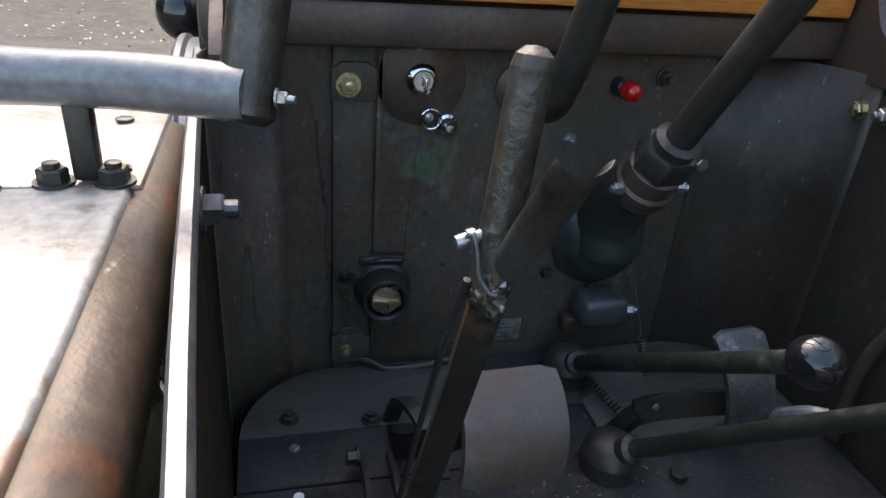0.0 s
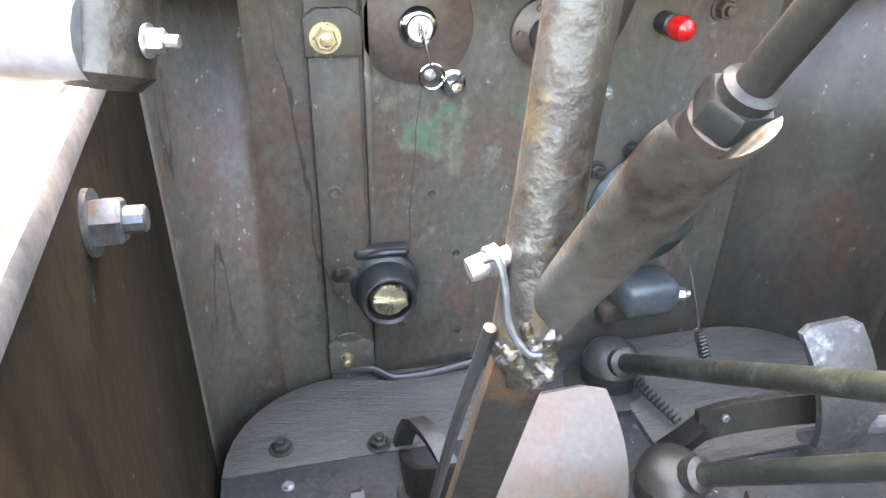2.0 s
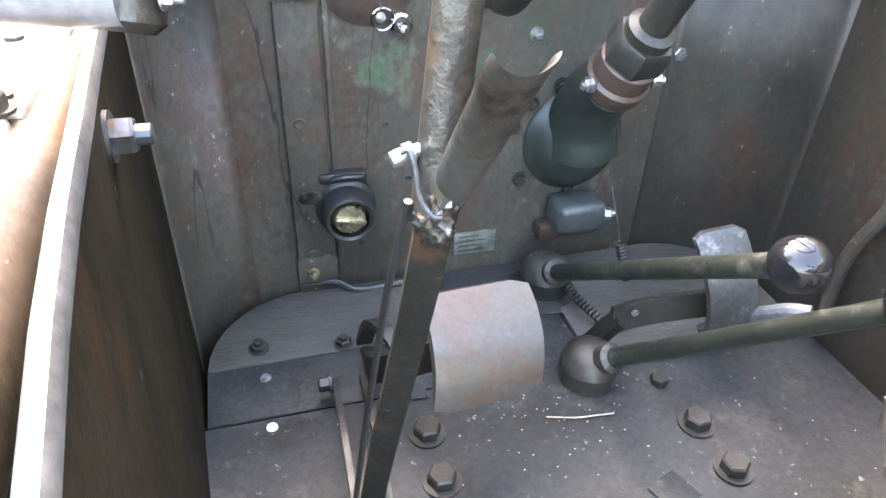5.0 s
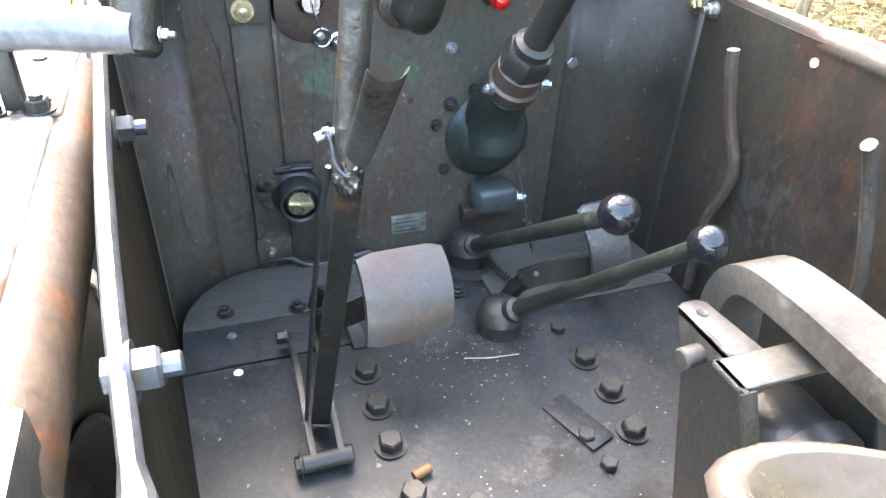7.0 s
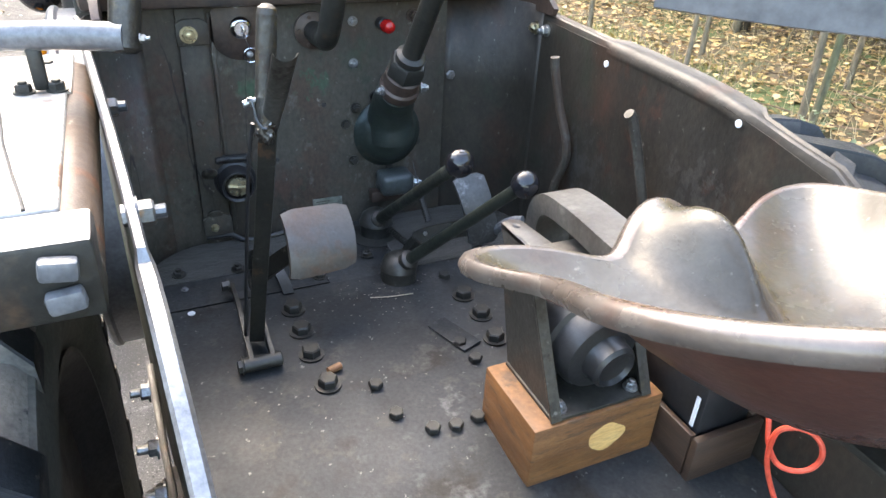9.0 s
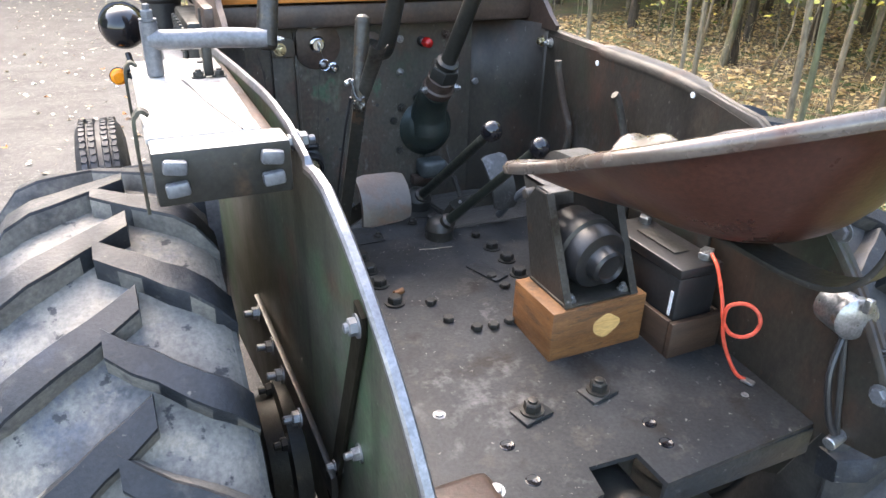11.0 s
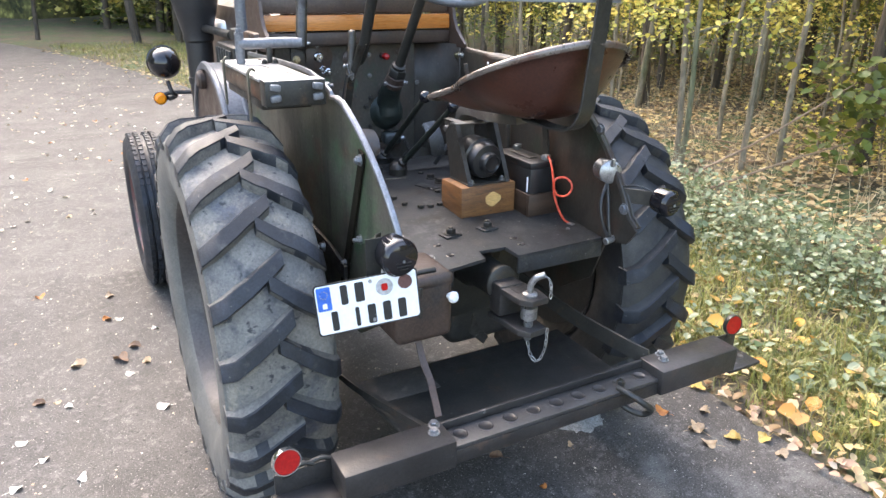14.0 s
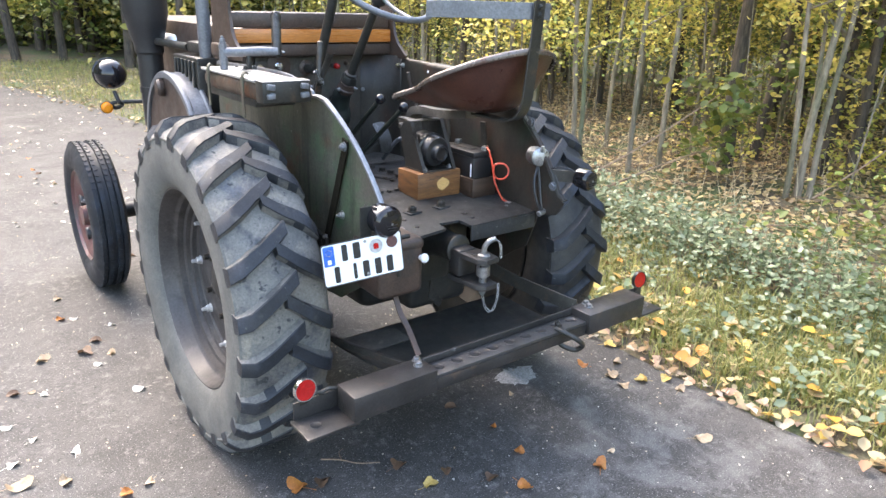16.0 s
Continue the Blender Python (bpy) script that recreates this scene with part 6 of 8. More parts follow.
for z in (1.065, 0.975):
    bm = bmesh.new()
    lathe(bm, (-0.268, 0.918, z), (0, -1, -0.5), [(0, 0), (0.015, 0), (0.015, 0.003), (0.010, 0.006), (0, 0.006)], 16)
    part("stud_head", bm, OLDPAINT, bulk)
bm = bmesh.new()
lathe(bm, (-0.272, 0.9185, 1.166), (0, -1, 0), [(0, 0), (0.0045, 0), (0.006, 0.0008), (0.0075, 0), (0.0075, -0.001), (0, -0.001)], 12)
part("rivet_hole", bm, BROWNSTEEL, bulk)
bm = bmesh.new()
lathe(bm, (-0.182, 0.9295, 1.332), (0, -1, 0), [(0, 0), (0.0565, 0), (0.0565, 0.003), (0.055, 0.004), (0, 0.004)], 40)
ign = part("ignition_plate", bm, BROWNSTEEL, bulk, "round brown cover disc with ignition lock")
bm = bmesh.new()
lathe(bm, (-0.182, 0.925, 1.333), (0, -1, 0), [(0, 0), (0.0195, 0), (0.0195, 0.004), (0.016, 0.008), (0.013, 0.009), (0.012, 0.013), (0.008, 0.013), (0.0075, 0.011), (0, 0.011)], 28)
part("ignition_lock", bm, CHROME, bulk, "chrome ignition lock")
bm = bmesh.new()
box(bm, (-0.0018, -0.010, -0.007), (0.0018, 0, 0.007), 0.001, Matrix.Translation((-0.180, 0.913, 1.331)))
tube(bm, [(-0.179, 0.904, 1.328), (-0.177, 0.905, 1.315), (-0.172, 0.910, 1.300)], 0.0012, 6)
part("key", bm, CHROME, bulk, "ignition key on a split ring")
bm = bmesh.new()
tube(bm, [(-0.170 + 0.0125 * math.sin(a), 0.912, 1.2865 + 0.0125 * math.cos(a)) for a in [q * math.tau / 20 for q in range(21)]], 0.0014, 6, 0)
part("key_ring", bm, CHROME, bulk)
bm = bmesh.new()
lathe(bm, (-0.170, 0.9285, 1.285), (0, -1, 0), [(0, 0), (0.006, 0), (0.006, 0.006), (0.003, 0.008), (0, 0.008)], 14)
part("screw", bm, ZINC, bulk)
bm = bmesh.new()
lathe(bm, (-0.146, 0.929, 1.276), (0, -1, 0), [(0, 0), (0.0135, 0), (0.0135, 0.006), (0.010, 0.008), (0.008, 0.020), (0.005, 0.024), (0, 0.025)], 20)
part("push_button", bm, CHROME, bulk, "small chrome push button")
bm = bmesh.new()
lathe(bm, (-0.187, 0.925, 1.373), (0, -1, 0), [(0, 0), (0.006, 0), (0.006, 0.004), (0, 0.005)], 12)
part("screw", bm, ZINC, bulk)

bm = bmesh.new()
lathe(bm, (-0.222, 0.93, 1.044), (0, -1, 0), [(0, 0), (0.040, 0), (0.040, 0.012), (0.034, 0.016), (0.032, 0.045), (0.030, 0.048), (0.026, 0.046), (0.025, 0.030), (0, 0.030)], 32)
filler = part("filler_neck", bm, SATINBLACK, bulk, "black round filler neck")
bm = bmesh.new()
lathe(bm, (-0.222, 0.900, 1.044), (0, -1, 0), [(0, 0), (0.0215, 0), (0.0215, 0.012), (0.019, 0.016), (0, 0.017)], 28)
box(bm, (-0.021, -0.004, -0.004), (0.021, 0.003, 0.004), 0.003, Matrix.Translation((-0.222, 0.882, 1.044)) @ pose(0, 0, 0, 0, 12, 0))
part("brass_cap", bm, BRASS, bulk, "brass filler cap with a grip bar")
bm = bmesh.new()
box(bm, (-0.256, 0.914, 1.080), (-0.192, 0.930, 1.096), 0.006)
tube(bm, [(-0.240, 0.910, 1.090), (-0.222, 0.906, 1.0945), (-0.200, 0.910, 1.091)], 0.003, 6)
part("filler_bracket", bm, SATINBLACK, bulk)
bm = bmesh.new()
tube(bm, [(-0.290, 0.921, 0.925), (-0.245, 0.915, 0.927), (-0.215, 0.908, 0.913), (-0.17, 0.906, 0.914), (-0.11, 0.910, 0.920)], 0.0055, 10)
part("oil_pipe", bm, SATINBLACK, bulk, "thin black oil pipe along the floor")

bm = bmesh.new()
lathe(bm, (-0.052, 0.9295, 1.322), (0, -1, 0), [(0, 0), (0.034, 0), (0.034, 0.006), (0.028, 0.009), (0.018, 0.013), (0.017, 0.028), (0, 0.03)], 28)
for k in range(5):
    a = k * math.tau / 5 + 0.6
    lathe(bm, (-0.052 + 0.026 * math.cos(a), 0.922, 1.322 + 0.026 * math.sin(a)), (0, -1, 0), [(0, 0), (0.004, 0), (0.004, 0.004), (0, 0.005)], 8)
horn = part("pipe_flange", bm, BROWNSTEEL, bulk, "rusty round pipe flange with screws")
bm = bmesh.new()
tube(bm, [(-0.052, 0.915, 1.322), (-0.050, 0.870, 1.322), (-0.053, 0.825, 1.330), (-0.054, 0.795, 1.36), (-0.052, 0.765, 1.42), (-0.046, 0.72, 1.53), (-0.035, 0.665, 1.68)], 0.0195, 16)
part("bent_pipe", bm, BLACKSTEEL, bulk, "bent dark steel pipe")

for x, z, r in ((0.027, 1.334, 0.007), (0.027, 1.254, 0.007), (0.030, 1.163, 0.009)):
    bolt(bulk, (x, 0.930, z), (0, -1, 0), r, 0.008, ZINC if r < 0.008 else BLACKSTEEL, "bolt", 0.006)
bolt(bulk, (0.237, 0.930, 1.216), (0, -1, 0), 0.010, 0.006, ZINC, "bolt", 0.0, False)
bm = bmesh.new()
lathe(bm, (0.083, 0.930, 1.328), (0.1, -1, 0), [(0, 0), (0.012, 0), (0.012, 0.018), (0.010, 0.020), (0, 0.02)], 18)
wl = part("lamp_holder", bm, SATINBLACK, bulk)
bm = bmesh.new()
lathe(bm, (0.086, 0.908, 1.328), (0.12, -1, -0.05), [(0, 0), (0.012, 0), (0.0135, 0.008), (0.011, 0.018), (0.005, 0.023), (0, 0.024)], 18)
part("warning_lamp", bm, REDGLASS, bulk, "small red warning lamp")
bolt(bulk, (0.150, 0.930, 1.340), (0, -1, 0), 0.010, 0.012, BROWNSTEEL, "bolt", 0.008)
for x, y_, z in ((-0.035, 0, 1.175), (-0.20, 0, 0.975), (-0.135, 0, 1.07), (-0.13, 0, 0.955), (-0.165, 0, 1.15)):
    bm = bmesh.new()
    lathe(bm, (x, 0.9302, z), (0, -1, 0), [(0, 0), (0.003, 0), (0.004, 0.0006), (0.005, 0), (0.005, -0.001), (0, -0.001)], 10)
    part("small_hole", bm, SATINBLACK, bulk)
bm = bmesh.new()
box(bm, (-0.068, 0.926, 0.935), (-0.005, 0.9298, 0.972), 0.001)
mp_ = part("maker_plate", bm, DATAPLATE, bulk, "small grey-green metal data plate, unreadable")
for k in range(4):
    bm = bmesh.new()
    box(bm, (-0.062, 0.9252, 0.941 + 0.008 * k), (-0.022 - 0.010 * (k % 2), 0.9258, 0.9428 + 0.008 * k))
    part("bar", bm, RIMPAINT, bulk)

# steering gear on the bulkhead
CN, CD = Vector((0.080, 0.782, 1.281)), Vector((0.068, -0.52, 0.851)).normalized()
bm = bmesh.new()
lathe(bm, (0.096, 0.930, 1.106), (0, -1, 0.06), [(0, 0), (0.071, 0), (0.073, 0.006), (0.070, 0.010), (0.064, 0.014), (0.060, 0.024), (0.050, 0.036), (0.03, 0.044), (0, 0.046)], 36)
steer = part("steering_gear", bm, HOUSING, tractor, "black bell-shaped steering gear on the bulkhead")
bm = bmesh.new()
tube(bm, [(0.097, 0.912, 1.104), (0.094, 0.902, 1.150), (0.088, 0.862, 1.200), CN - CD * 0.055], 0.051, 20, 5, 0.68)
part("neck", bm, HOUSING, steer)
bm = bmesh.new()
lathe(bm, CN - CD * 0.062, CD, [(0, 0), (0.036, 0), (0.038, 0.004), (0.038, 0.018), (0.034, 0.022), (0.034, 0.045), (0.030, 0.048), (0, 0.05)], 28)
part("lower_collar", bm, BROWNSTEEL, steer)
bm = bmesh.new()
lathe(bm, CN - CD * 0.012, CD, [(0, 0), (0.036, 0), (0.036, 0.026), (0.032, 0.032), (0, 0.032)], 6)
part("lock_nut", bm, BLACKSTEEL, steer, "large hexagon lock nut")
bm = bmesh.new()
lathe(bm, CN + CD * 0.020, CD, [(0, 0), (0.026, 0), (0.027, 0.003), (0.027, 0.012), (0.018, 0.016), (0.0175, 0.42), (0, 0.42)], 24)
part("column", bm, BLACKSTEEL, steer, "dark steering column")
for k in range(6):
    a = k * math.tau / 6 + 0.72
    bolt(steer, (0.086 + 0.082 * math.cos(a), 0.930, 1.104 + 0.082 * math.sin(a)), (0, -1, 0), 0.008, 0.008, BLACKSTEEL, "flange_bolt", 0.0)
for dx in (-0.037, 0.040):
    bolt(steer, CN - CD * 0.05 + Vector((dx, -0.01, 0)), (1 if dx > 0 else -1, -0.4, 0), 0.007, 0.010, ZINC, "clamp_bolt", 0.004)
WC = CN + CD * 0.44
u_, v_, w_ = basis(CD)
bm = bmesh.new()
tube(bm, [WC + (u_ * math.cos(a) + v_ * math.sin(a)) * 0.215 for a in [q * math.tau / 48 for q in range(49)]], 0.0125, 12, 0)
wheel_ob = part("steering_wheel", bm, RAILPAINT, steer, "grey steering wheel rim")
for q in range(3):
    a = q * math.tau / 3 + 0.5
    d = u_ * math.cos(a) + v_ * math.sin(a)
    bm = bmesh.new()
    tube(bm, [WC - CD * 0.03 + d * 0.02, WC - CD * 0.025 + d * 0.10, WC + d * 0.205], 0.009, 10)
    part("spoke", bm, RAILPAINT, steer)
bm = bmesh.new()
lathe(bm, WC - CD * 0.06, CD, [(0, 0), (0.03, 0), (0.034, 0.02), (0.028, 0.05), (0, 0.055)], 20)
part("wheel_hub", bm, SATINBLACK, steer)

bm = bmesh.new()
box(bm, (0.068, 0.872, 0.978), (0.142, 0.930, 1.026), 0.013, None, 3)
rel = part("relay_box", bm, RELAY, bulk, "small dark grey rounded electric box")
bm = bmesh.new()
box(bm, (0.055, 0.905, 0.955), (0.150, 0.930, 0.980), 0.004)
part("relay_base", bm, BROWNSTEEL, bulk)
bolt(bulk, (0.146, 0.895, 0.998), (1, -0.3, 0), 0.009, 0.012, ZINC, "terminal_nut", 0.006)

# ---- tractor: seat ----
SX, SY = 0.126, -0.070


def seat_rim(a):
    """Half-widths and rim height of the seat pan at an angle; 90 degrees is the front."""
    d = math.degrees(a) % 360
    c, s = math.cos(a), math.sin(a)
    rx, ry = (0.232, 0.225) if s < 0 else (0.215 + 0.017 * (1 - s), 0.200)
    lobe = math.exp(-((d - 138) / 14) ** 2) + math.exp(-((d - 46) / 14) ** 2)
    dip = math.exp(-((d - 115) / 11) ** 2) + math.exp(-((d - 71) / 11) ** 2)
    r = 1.0 + 0.42 * lobe - 0.10 * dip
    z = 1.482 - 0.194 * ((s + 1) / 2) ** 0.9 - 0.014 * lobe - 0.020 * dip
    bump = math.exp(-((d - 94) / 15) ** 2)
    return r * rx, r * ry, z + 0.030 * bump, bump


bm = bmesh.new()
NA, NR = 120, 14
vr = []
for i in range(NR + 1):
    q = i / NR
    row = []
    for k in range(NA):
        a = k * math.tau / NA
        rx, ry, z, bump = seat_rim(a)
        zin = 1.260 + (z - 1.260) * (q ** (2.9 - 0.7 * min(0, math.sin(a))))
        if bump > 0.01 and q > 0.2:
            zin += bump * 0.064 * math.sin(math.pi * min(1, (q - 0.2) / 0.8)) ** 1.2
        row.append(bm.verts.new((SX + rx * q * math.cos(a), SY + ry * q * math.sin(a), zin)))
    vr.append(row)
lipr = []
for k in range(NA):
    a = k * math.tau / NA
    rx, ry, z, bump = seat_rim(a)
    lipr.append([bm.verts.new((SX + (rx + o) * math.cos(a), SY + (ry + o) * math.sin(a), z + dz)) for o, dz in ((0.007, 0.0025), (0.014, 0.000), (0.0185, -0.008), (0.015, -0.017), (0.006, -0.016))])
for i in range(1, NR):
    for k in range(NA):
        k2 = (k + 1) % NA
        bm.faces.new((vr[i][k], vr[i][k2], vr[i + 1][k2], vr[i + 1][k]))
for k in range(NA):
    k2 = (k + 1) % NA
    chain_v = [vr[NR][k]] + lipr[k]
    chain_w = [vr[NR][k2]] + lipr[k2]
    for j in range(5):
        bm.faces.new((chain_v[j], chain_w[j], chain_w[j + 1], chain_v[j + 1])).material_index = 2
cen = bm.verts.new((SX, SY, 1.260))
for k in range(NA):
    bm.faces.new((cen, vr[1][k], vr[1][(k + 1) % NA]))
bmesh.ops.delete(bm, geom=vr[0], context="VERTS")
seat = part("seat", bm, SEATMETAL, tractor, "worn brown pressed steel pan seat with rolled rim", 60)
so = seat.modifiers.new("thick", "SOLIDIFY")
so.thickness, so.offset, so.material_offset = 0.0035, -1, 1
seat.data.materials.append(SEATUNDER)
seat.data.materials.append(SEATRIM)
bm = bmesh.new()
strap(bm, [(0.165, 0.395, 1.09), (0.162, 0.400, 1.15), (0.158, 0.375, 1.195), (0.150, 0.30, 1.210), (0.140, 0.18, 1.214), (0.128, 0.05, 1.228), (0.122, -0.02, 1.240)], (1, 0, 0), 0.062, 0.030, 6)
part("seat_spring", bm, SPRINGSTEEL, seat, "broad curved brown steel seat spring")
bm = bmesh.new()
strap(bm, [(0.105, -0.06, 1.250), (0.105, -0.20, 1.247), (0.106, -0.270, 1.262), (0.110, -0.302, 1.305), (0.114, -0.308, 1.37), (0.120, -0.310, 1.45), (0.127, -0.311, 1.53), (0.133, -0.311, 1.625)], (1, 0.12, 0), 0.050, 0.007, 5)
part("back_strap", bm, BLACKSTEEL, seat, "bent flat steel strap to the backrest")
bm = bmesh.new()
strap(bm, [(-0.138, -0.09, 1.592), (-0.105, -0.145, 1.593), (-0.05, -0.205, 1.594), (0.03, -0.268, 1.594), (0.10, -0.298, 1.594), (0.15, -0.302, 1.594), (0.19, -0.298, 1.593)], (0, 0, 1), 0.05, 0.008, 5)
part("backrest_band", bm, RAILPAINT, seat, "narrow curved metal backrest band")
bolt(seat, (0.131, -0.3145, 1.607), (0.0, -1, 0), 0.009, 0.008, BLACKSTEEL, "bolt", 0.004)
bolt(seat, (0.130, -0.3145, 1.583), (0.0, -1, 0), 0.009, 0.008, BLACKSTEEL, "bolt", 0.004)

# ---- things on the platform ----
crate = thing("wooden_block", (0.12, 0.22, 0.889), "orange-brown wooden block with a pale bare spot under a motor", "wooden block")
bm = bmesh.new()
box(bm, (0.018, 0.158, 0.889), (0.224, 0.296, 0.992), 0.003)
put_on(part("body", bm, CRATEWOOD), crate)
bm = bmesh.new()
sheet(bm, [(0.137 + 0.030 * math.cos(a) * (1 + 0.07 * math.sin(3 * a + 1)), 0.942 + 0.023 * math.sin(a) * (1 + 0.1 * math.cos(4 * a))) for a in [q * math.tau / 28 for q in range(28)]][::-1], (0, 0.1578, 0), (1, 0, 0), (0, 0, 1), -0.0012)
put_on(part("bare_spot", bm, PALEWOOD), crate)

motor = thing("motor_bracket", (0.12, 0.22, 0.992), "black steel bracket holding a round black motor", "motor")
for x in (0.052, 0.196):
    bm = bmesh.new()
    sheet(bm, [(0.166, 0.997), (0.290, 0.997), (0.330, 1.135), (0.300, 1.178), (0.258, 1.178)], (x - 0.003, 0, 0), (0, 1, 0), (0, 0, 1), 0.007, 0.0015)
    put_on(part("side_plate", bm, BLACKSTEEL), motor)
    bm = bmesh.new()
    strap(bm, [(x, 0.163, 0.994), (x, 0.213, 1.09), (x, 0.258, 1.178)], (1, 0, 0), 0.016, 0.004, 0)
    put_on(part("plate_flange", bm, WORNSTEEL), motor)
bm = bmesh.new()
box(bm, (0.046, 0.163, 0.992), (0.202, 0.29, 0.998), 0.002)
put_on(part("base_plate", bm, BLACKSTEEL), motor)
bm = bmesh.new()
box(bm, (0.048, 0.262, 1.172), (0.200, 0.300, 1.178), 0.002)
put_on(part("top_bar", bm, SPRINGSTEEL), motor)
bm = bmesh.new()
sheet(bm, [(0.066, 0.300), (0.104, 0.300), (0.096, 0.372), (0.089, 0.378), (0.072, 0.378), (0.066, 0.372)], (0, 0, 1.171), (1, 0, 0), (0, 1, 0), 0.006, 0.001)
sheet(bm, [(0.300, 1.178), (0.300, 1.100), (0.345, 1.120), (0.376, 1.176)], (0.066, 0, 0), (0, 1, 0), (0, 0, 1), 0.005, 0.001)
put_on(part("front_angle", bm, SPRINGSTEEL), motor)
bm = bmesh.new()
rod(bm, (0.046, 0.332, 1.150), (0.072, 0.332, 1.152), 0.011)
put_on(part("cross_pin", bm, SPRINGSTEEL), motor)
bm = bmesh.new()
lathe(bm, (0.081, 0.358, 1.1772), (0, 0, 1), [(0, 0), (0.0045, 0), (0.0055, 0.0005), (0.006, 0), (0.006, -0.001), (0, -0.001)], 14)
put_on(part("arm_hole", bm, SATINBLACK), motor)
bm = bmesh.new()
lathe(bm, (0.124, 0.30, 1.072), (0.06, -1, -0.10), [(0, 0), (0.058, 0), (0.062, 0.006), (0.062, 0.05), (0.067, 0.052), (0.067, 0.072), (0.060, 0.076), (0.060, 0.100), (0.055, 0.110), (0.036, 0.114), (0.034, 0.118), (0.033, 0.135), (0.028, 0.140), (0.024, 0.134), (0, 0.130)], 36)
put_on(part("motor_body", bm, SATINBLACK), motor)
for x in (0.066, 0.182):
    put = bolt(motor, (x, 0.180, 0.998), (0, 0, 1), 0.008, 0.010, ZINC, "bolt", 0.004)

tray = thing("battery_tray", (0.31, 0.21, 0.885), "dark oiled wooden battery tray on the steel floor", "tray")
for lo, hi in (((0.232, 0.088, 0.885), (0.352, 0.100, 0.960)), ((0.232, 0.330, 0.885), (0.352, 0.342, 0.960)), ((0.232, 0.102, 0.885), (0.242, 0.328, 0.960)), ((0.343, 0.102, 0.885), (0.352, 0.328, 0.960)), ((0.244, 0.102, 0.885), (0.341, 0.328, 0.905))):
    bm = bmesh.new()
    box(bm, lo, hi, 0.002)
    put_on(part("board", bm, DARKWOOD), tray)
batt = thing("battery", (0.293, 0.21, 0.9055), "black car battery with clamps in a wooden tray", "battery")
bm = bmesh.new()
box(bm, (0.246, 0.106, 0.9055), (0.339, 0.324, 1.040), 0.004)
put_on(part("case", bm, SATINBLACK), batt)
bm = bmesh.new()
box(bm, (0.243, 0.103, 1.041), (0.342, 0.327, 1.062), 0.004)
put_on(part("lid", bm, SATINBLACK), batt)
bm = bmesh.new()
box(bm, (0.275, 0.16, 1.0625), (0.310, 0.27, 1.0655), 0.001)
put_on(part("label_strip", bm, BLACKSTEEL), batt)
bm = bmesh.new()
box(bm, (0.2405, 0.112, 0.965), (0.2425, 0.118, 1.015), 0)
put_on(part("level_mark", bm, WHITE), batt)
for y, x in ((0.298, 0.318), (0.128, 0.318)):
    bm = bmesh.new()
    lathe(bm, (x, y, 1.062), (0, 0, 1), [(0, 0), (0.012, 0), (0.011, 0.016), (0, 0.017)], 16)
    box(bm, (-0.014, -0.010, 0.004), (0.022, 0.010, 0.015), 0.002, Matrix.Translation((x, y, 1.062)) @ pose(0, 0, 0, 0, 0, 30))
    put_on(part("terminal_clamp", bm, ZINC), batt)
cable = thing("red_cable", (0.335, 0.0, 0.879), "red looped battery cable with a metal lug", "cable")
bm = bmesh.new()
loop = [(0.322, 0.118, 1.075), (0.312, 0.088, 1.060), (0.298, 0.052, 1.020), (0.292, 0.036, 0.990)]
mid, right, up = Vector((0.304, 0.010, 1.003)), Vector((0.70, -0.70, 0.10)), Vector((0.12, 0.26, 0.96))
for q in range(1, 9):
    t = math.radians(200 + q * 38)
    loop.append(tuple(mid + right * 0.031 * math.cos(t) + up * 0.031 * math.sin(t) + Vector((-0.0008, -0.0008, 0)) * q))
loop += [(0.288, 0.026, 0.968), (0.298, 0.012, 0.925), (0.312, -0.002, 0.893), (0.326, -0.012, 0.882)]
tube(bm, loop, 0.0036, 8, 5)
put_on(part("wire", bm, WIRERED), cable)
bm = bmesh.new()
box(bm, (-0.007, -0.014, 0), (0.007, 0.010, 0.006), 0.002, pose(0.327, -0.016, 0.8785, 0, 0, 20))
put_on(part("lug", bm, ZINC), cable)

# ---- woods, verge and fallen leaves ----
rs = np.random.RandomState(11)
LITTER = leaf_mat("fallen_leaves", [(0.1734, 0.1038, 0.0453), (0.3315, 0.2313, 0.1130), (0.4836, 0.3791, 0.2084), (0.2253, 0.1309, 0.0590), (0.5252, 0.4046, 0.1752), (0.4046, 0.3060, 0.1671)], 0.5, 0.15)
YELLOWLEAF = leaf_mat("yellow_fallen_leaves", [(0.4950, 0.2970, 0.0450), (0.4500, 0.1980, 0.0360), (0.5580, 0.3960, 0.1080), (0.3600, 0.1800, 0.0540)], 0.55, 0.2)
EDGELEAF = leaf_mat("dry_oak_leaves", [(0.315, 0.192, 0.120), (0.441, 0.324, 0.228), (0.252, 0.132, 0.072), (0.546, 0.480, 0.360), (0.378, 0.204, 0.096)], 0.6, 0.1)
PALELEAF = leaf_mat("pale_dry_leaves", [(0.50, 0.45, 0.36), (0.38, 0.30, 0.20), (0.60, 0.57, 0.50), (0.30, 0.19, 0.10)], 0.55, 0.1)
GREENLEAF = leaf_mat("wood_foliage", [(0.2096, 0.2569, 0.0670), (0.4163, 0.4270, 0.0941), (0.6830, 0.5998, 0.1439), (0.1497, 0.2038, 0.0616), (0.8636, 0.6791, 0.1709), (0.2918, 0.3323, 0.0887)], 0.45, 0.45)
YELLOWCROWN = leaf_mat("yellowing_foliage", [(0.5482, 0.4819, 0.1284), (0.8198, 0.6557, 0.1980), (0.3322, 0.3418, 0.0960), (0.8640, 0.6922, 0.2040)], 0.45, 0.5)
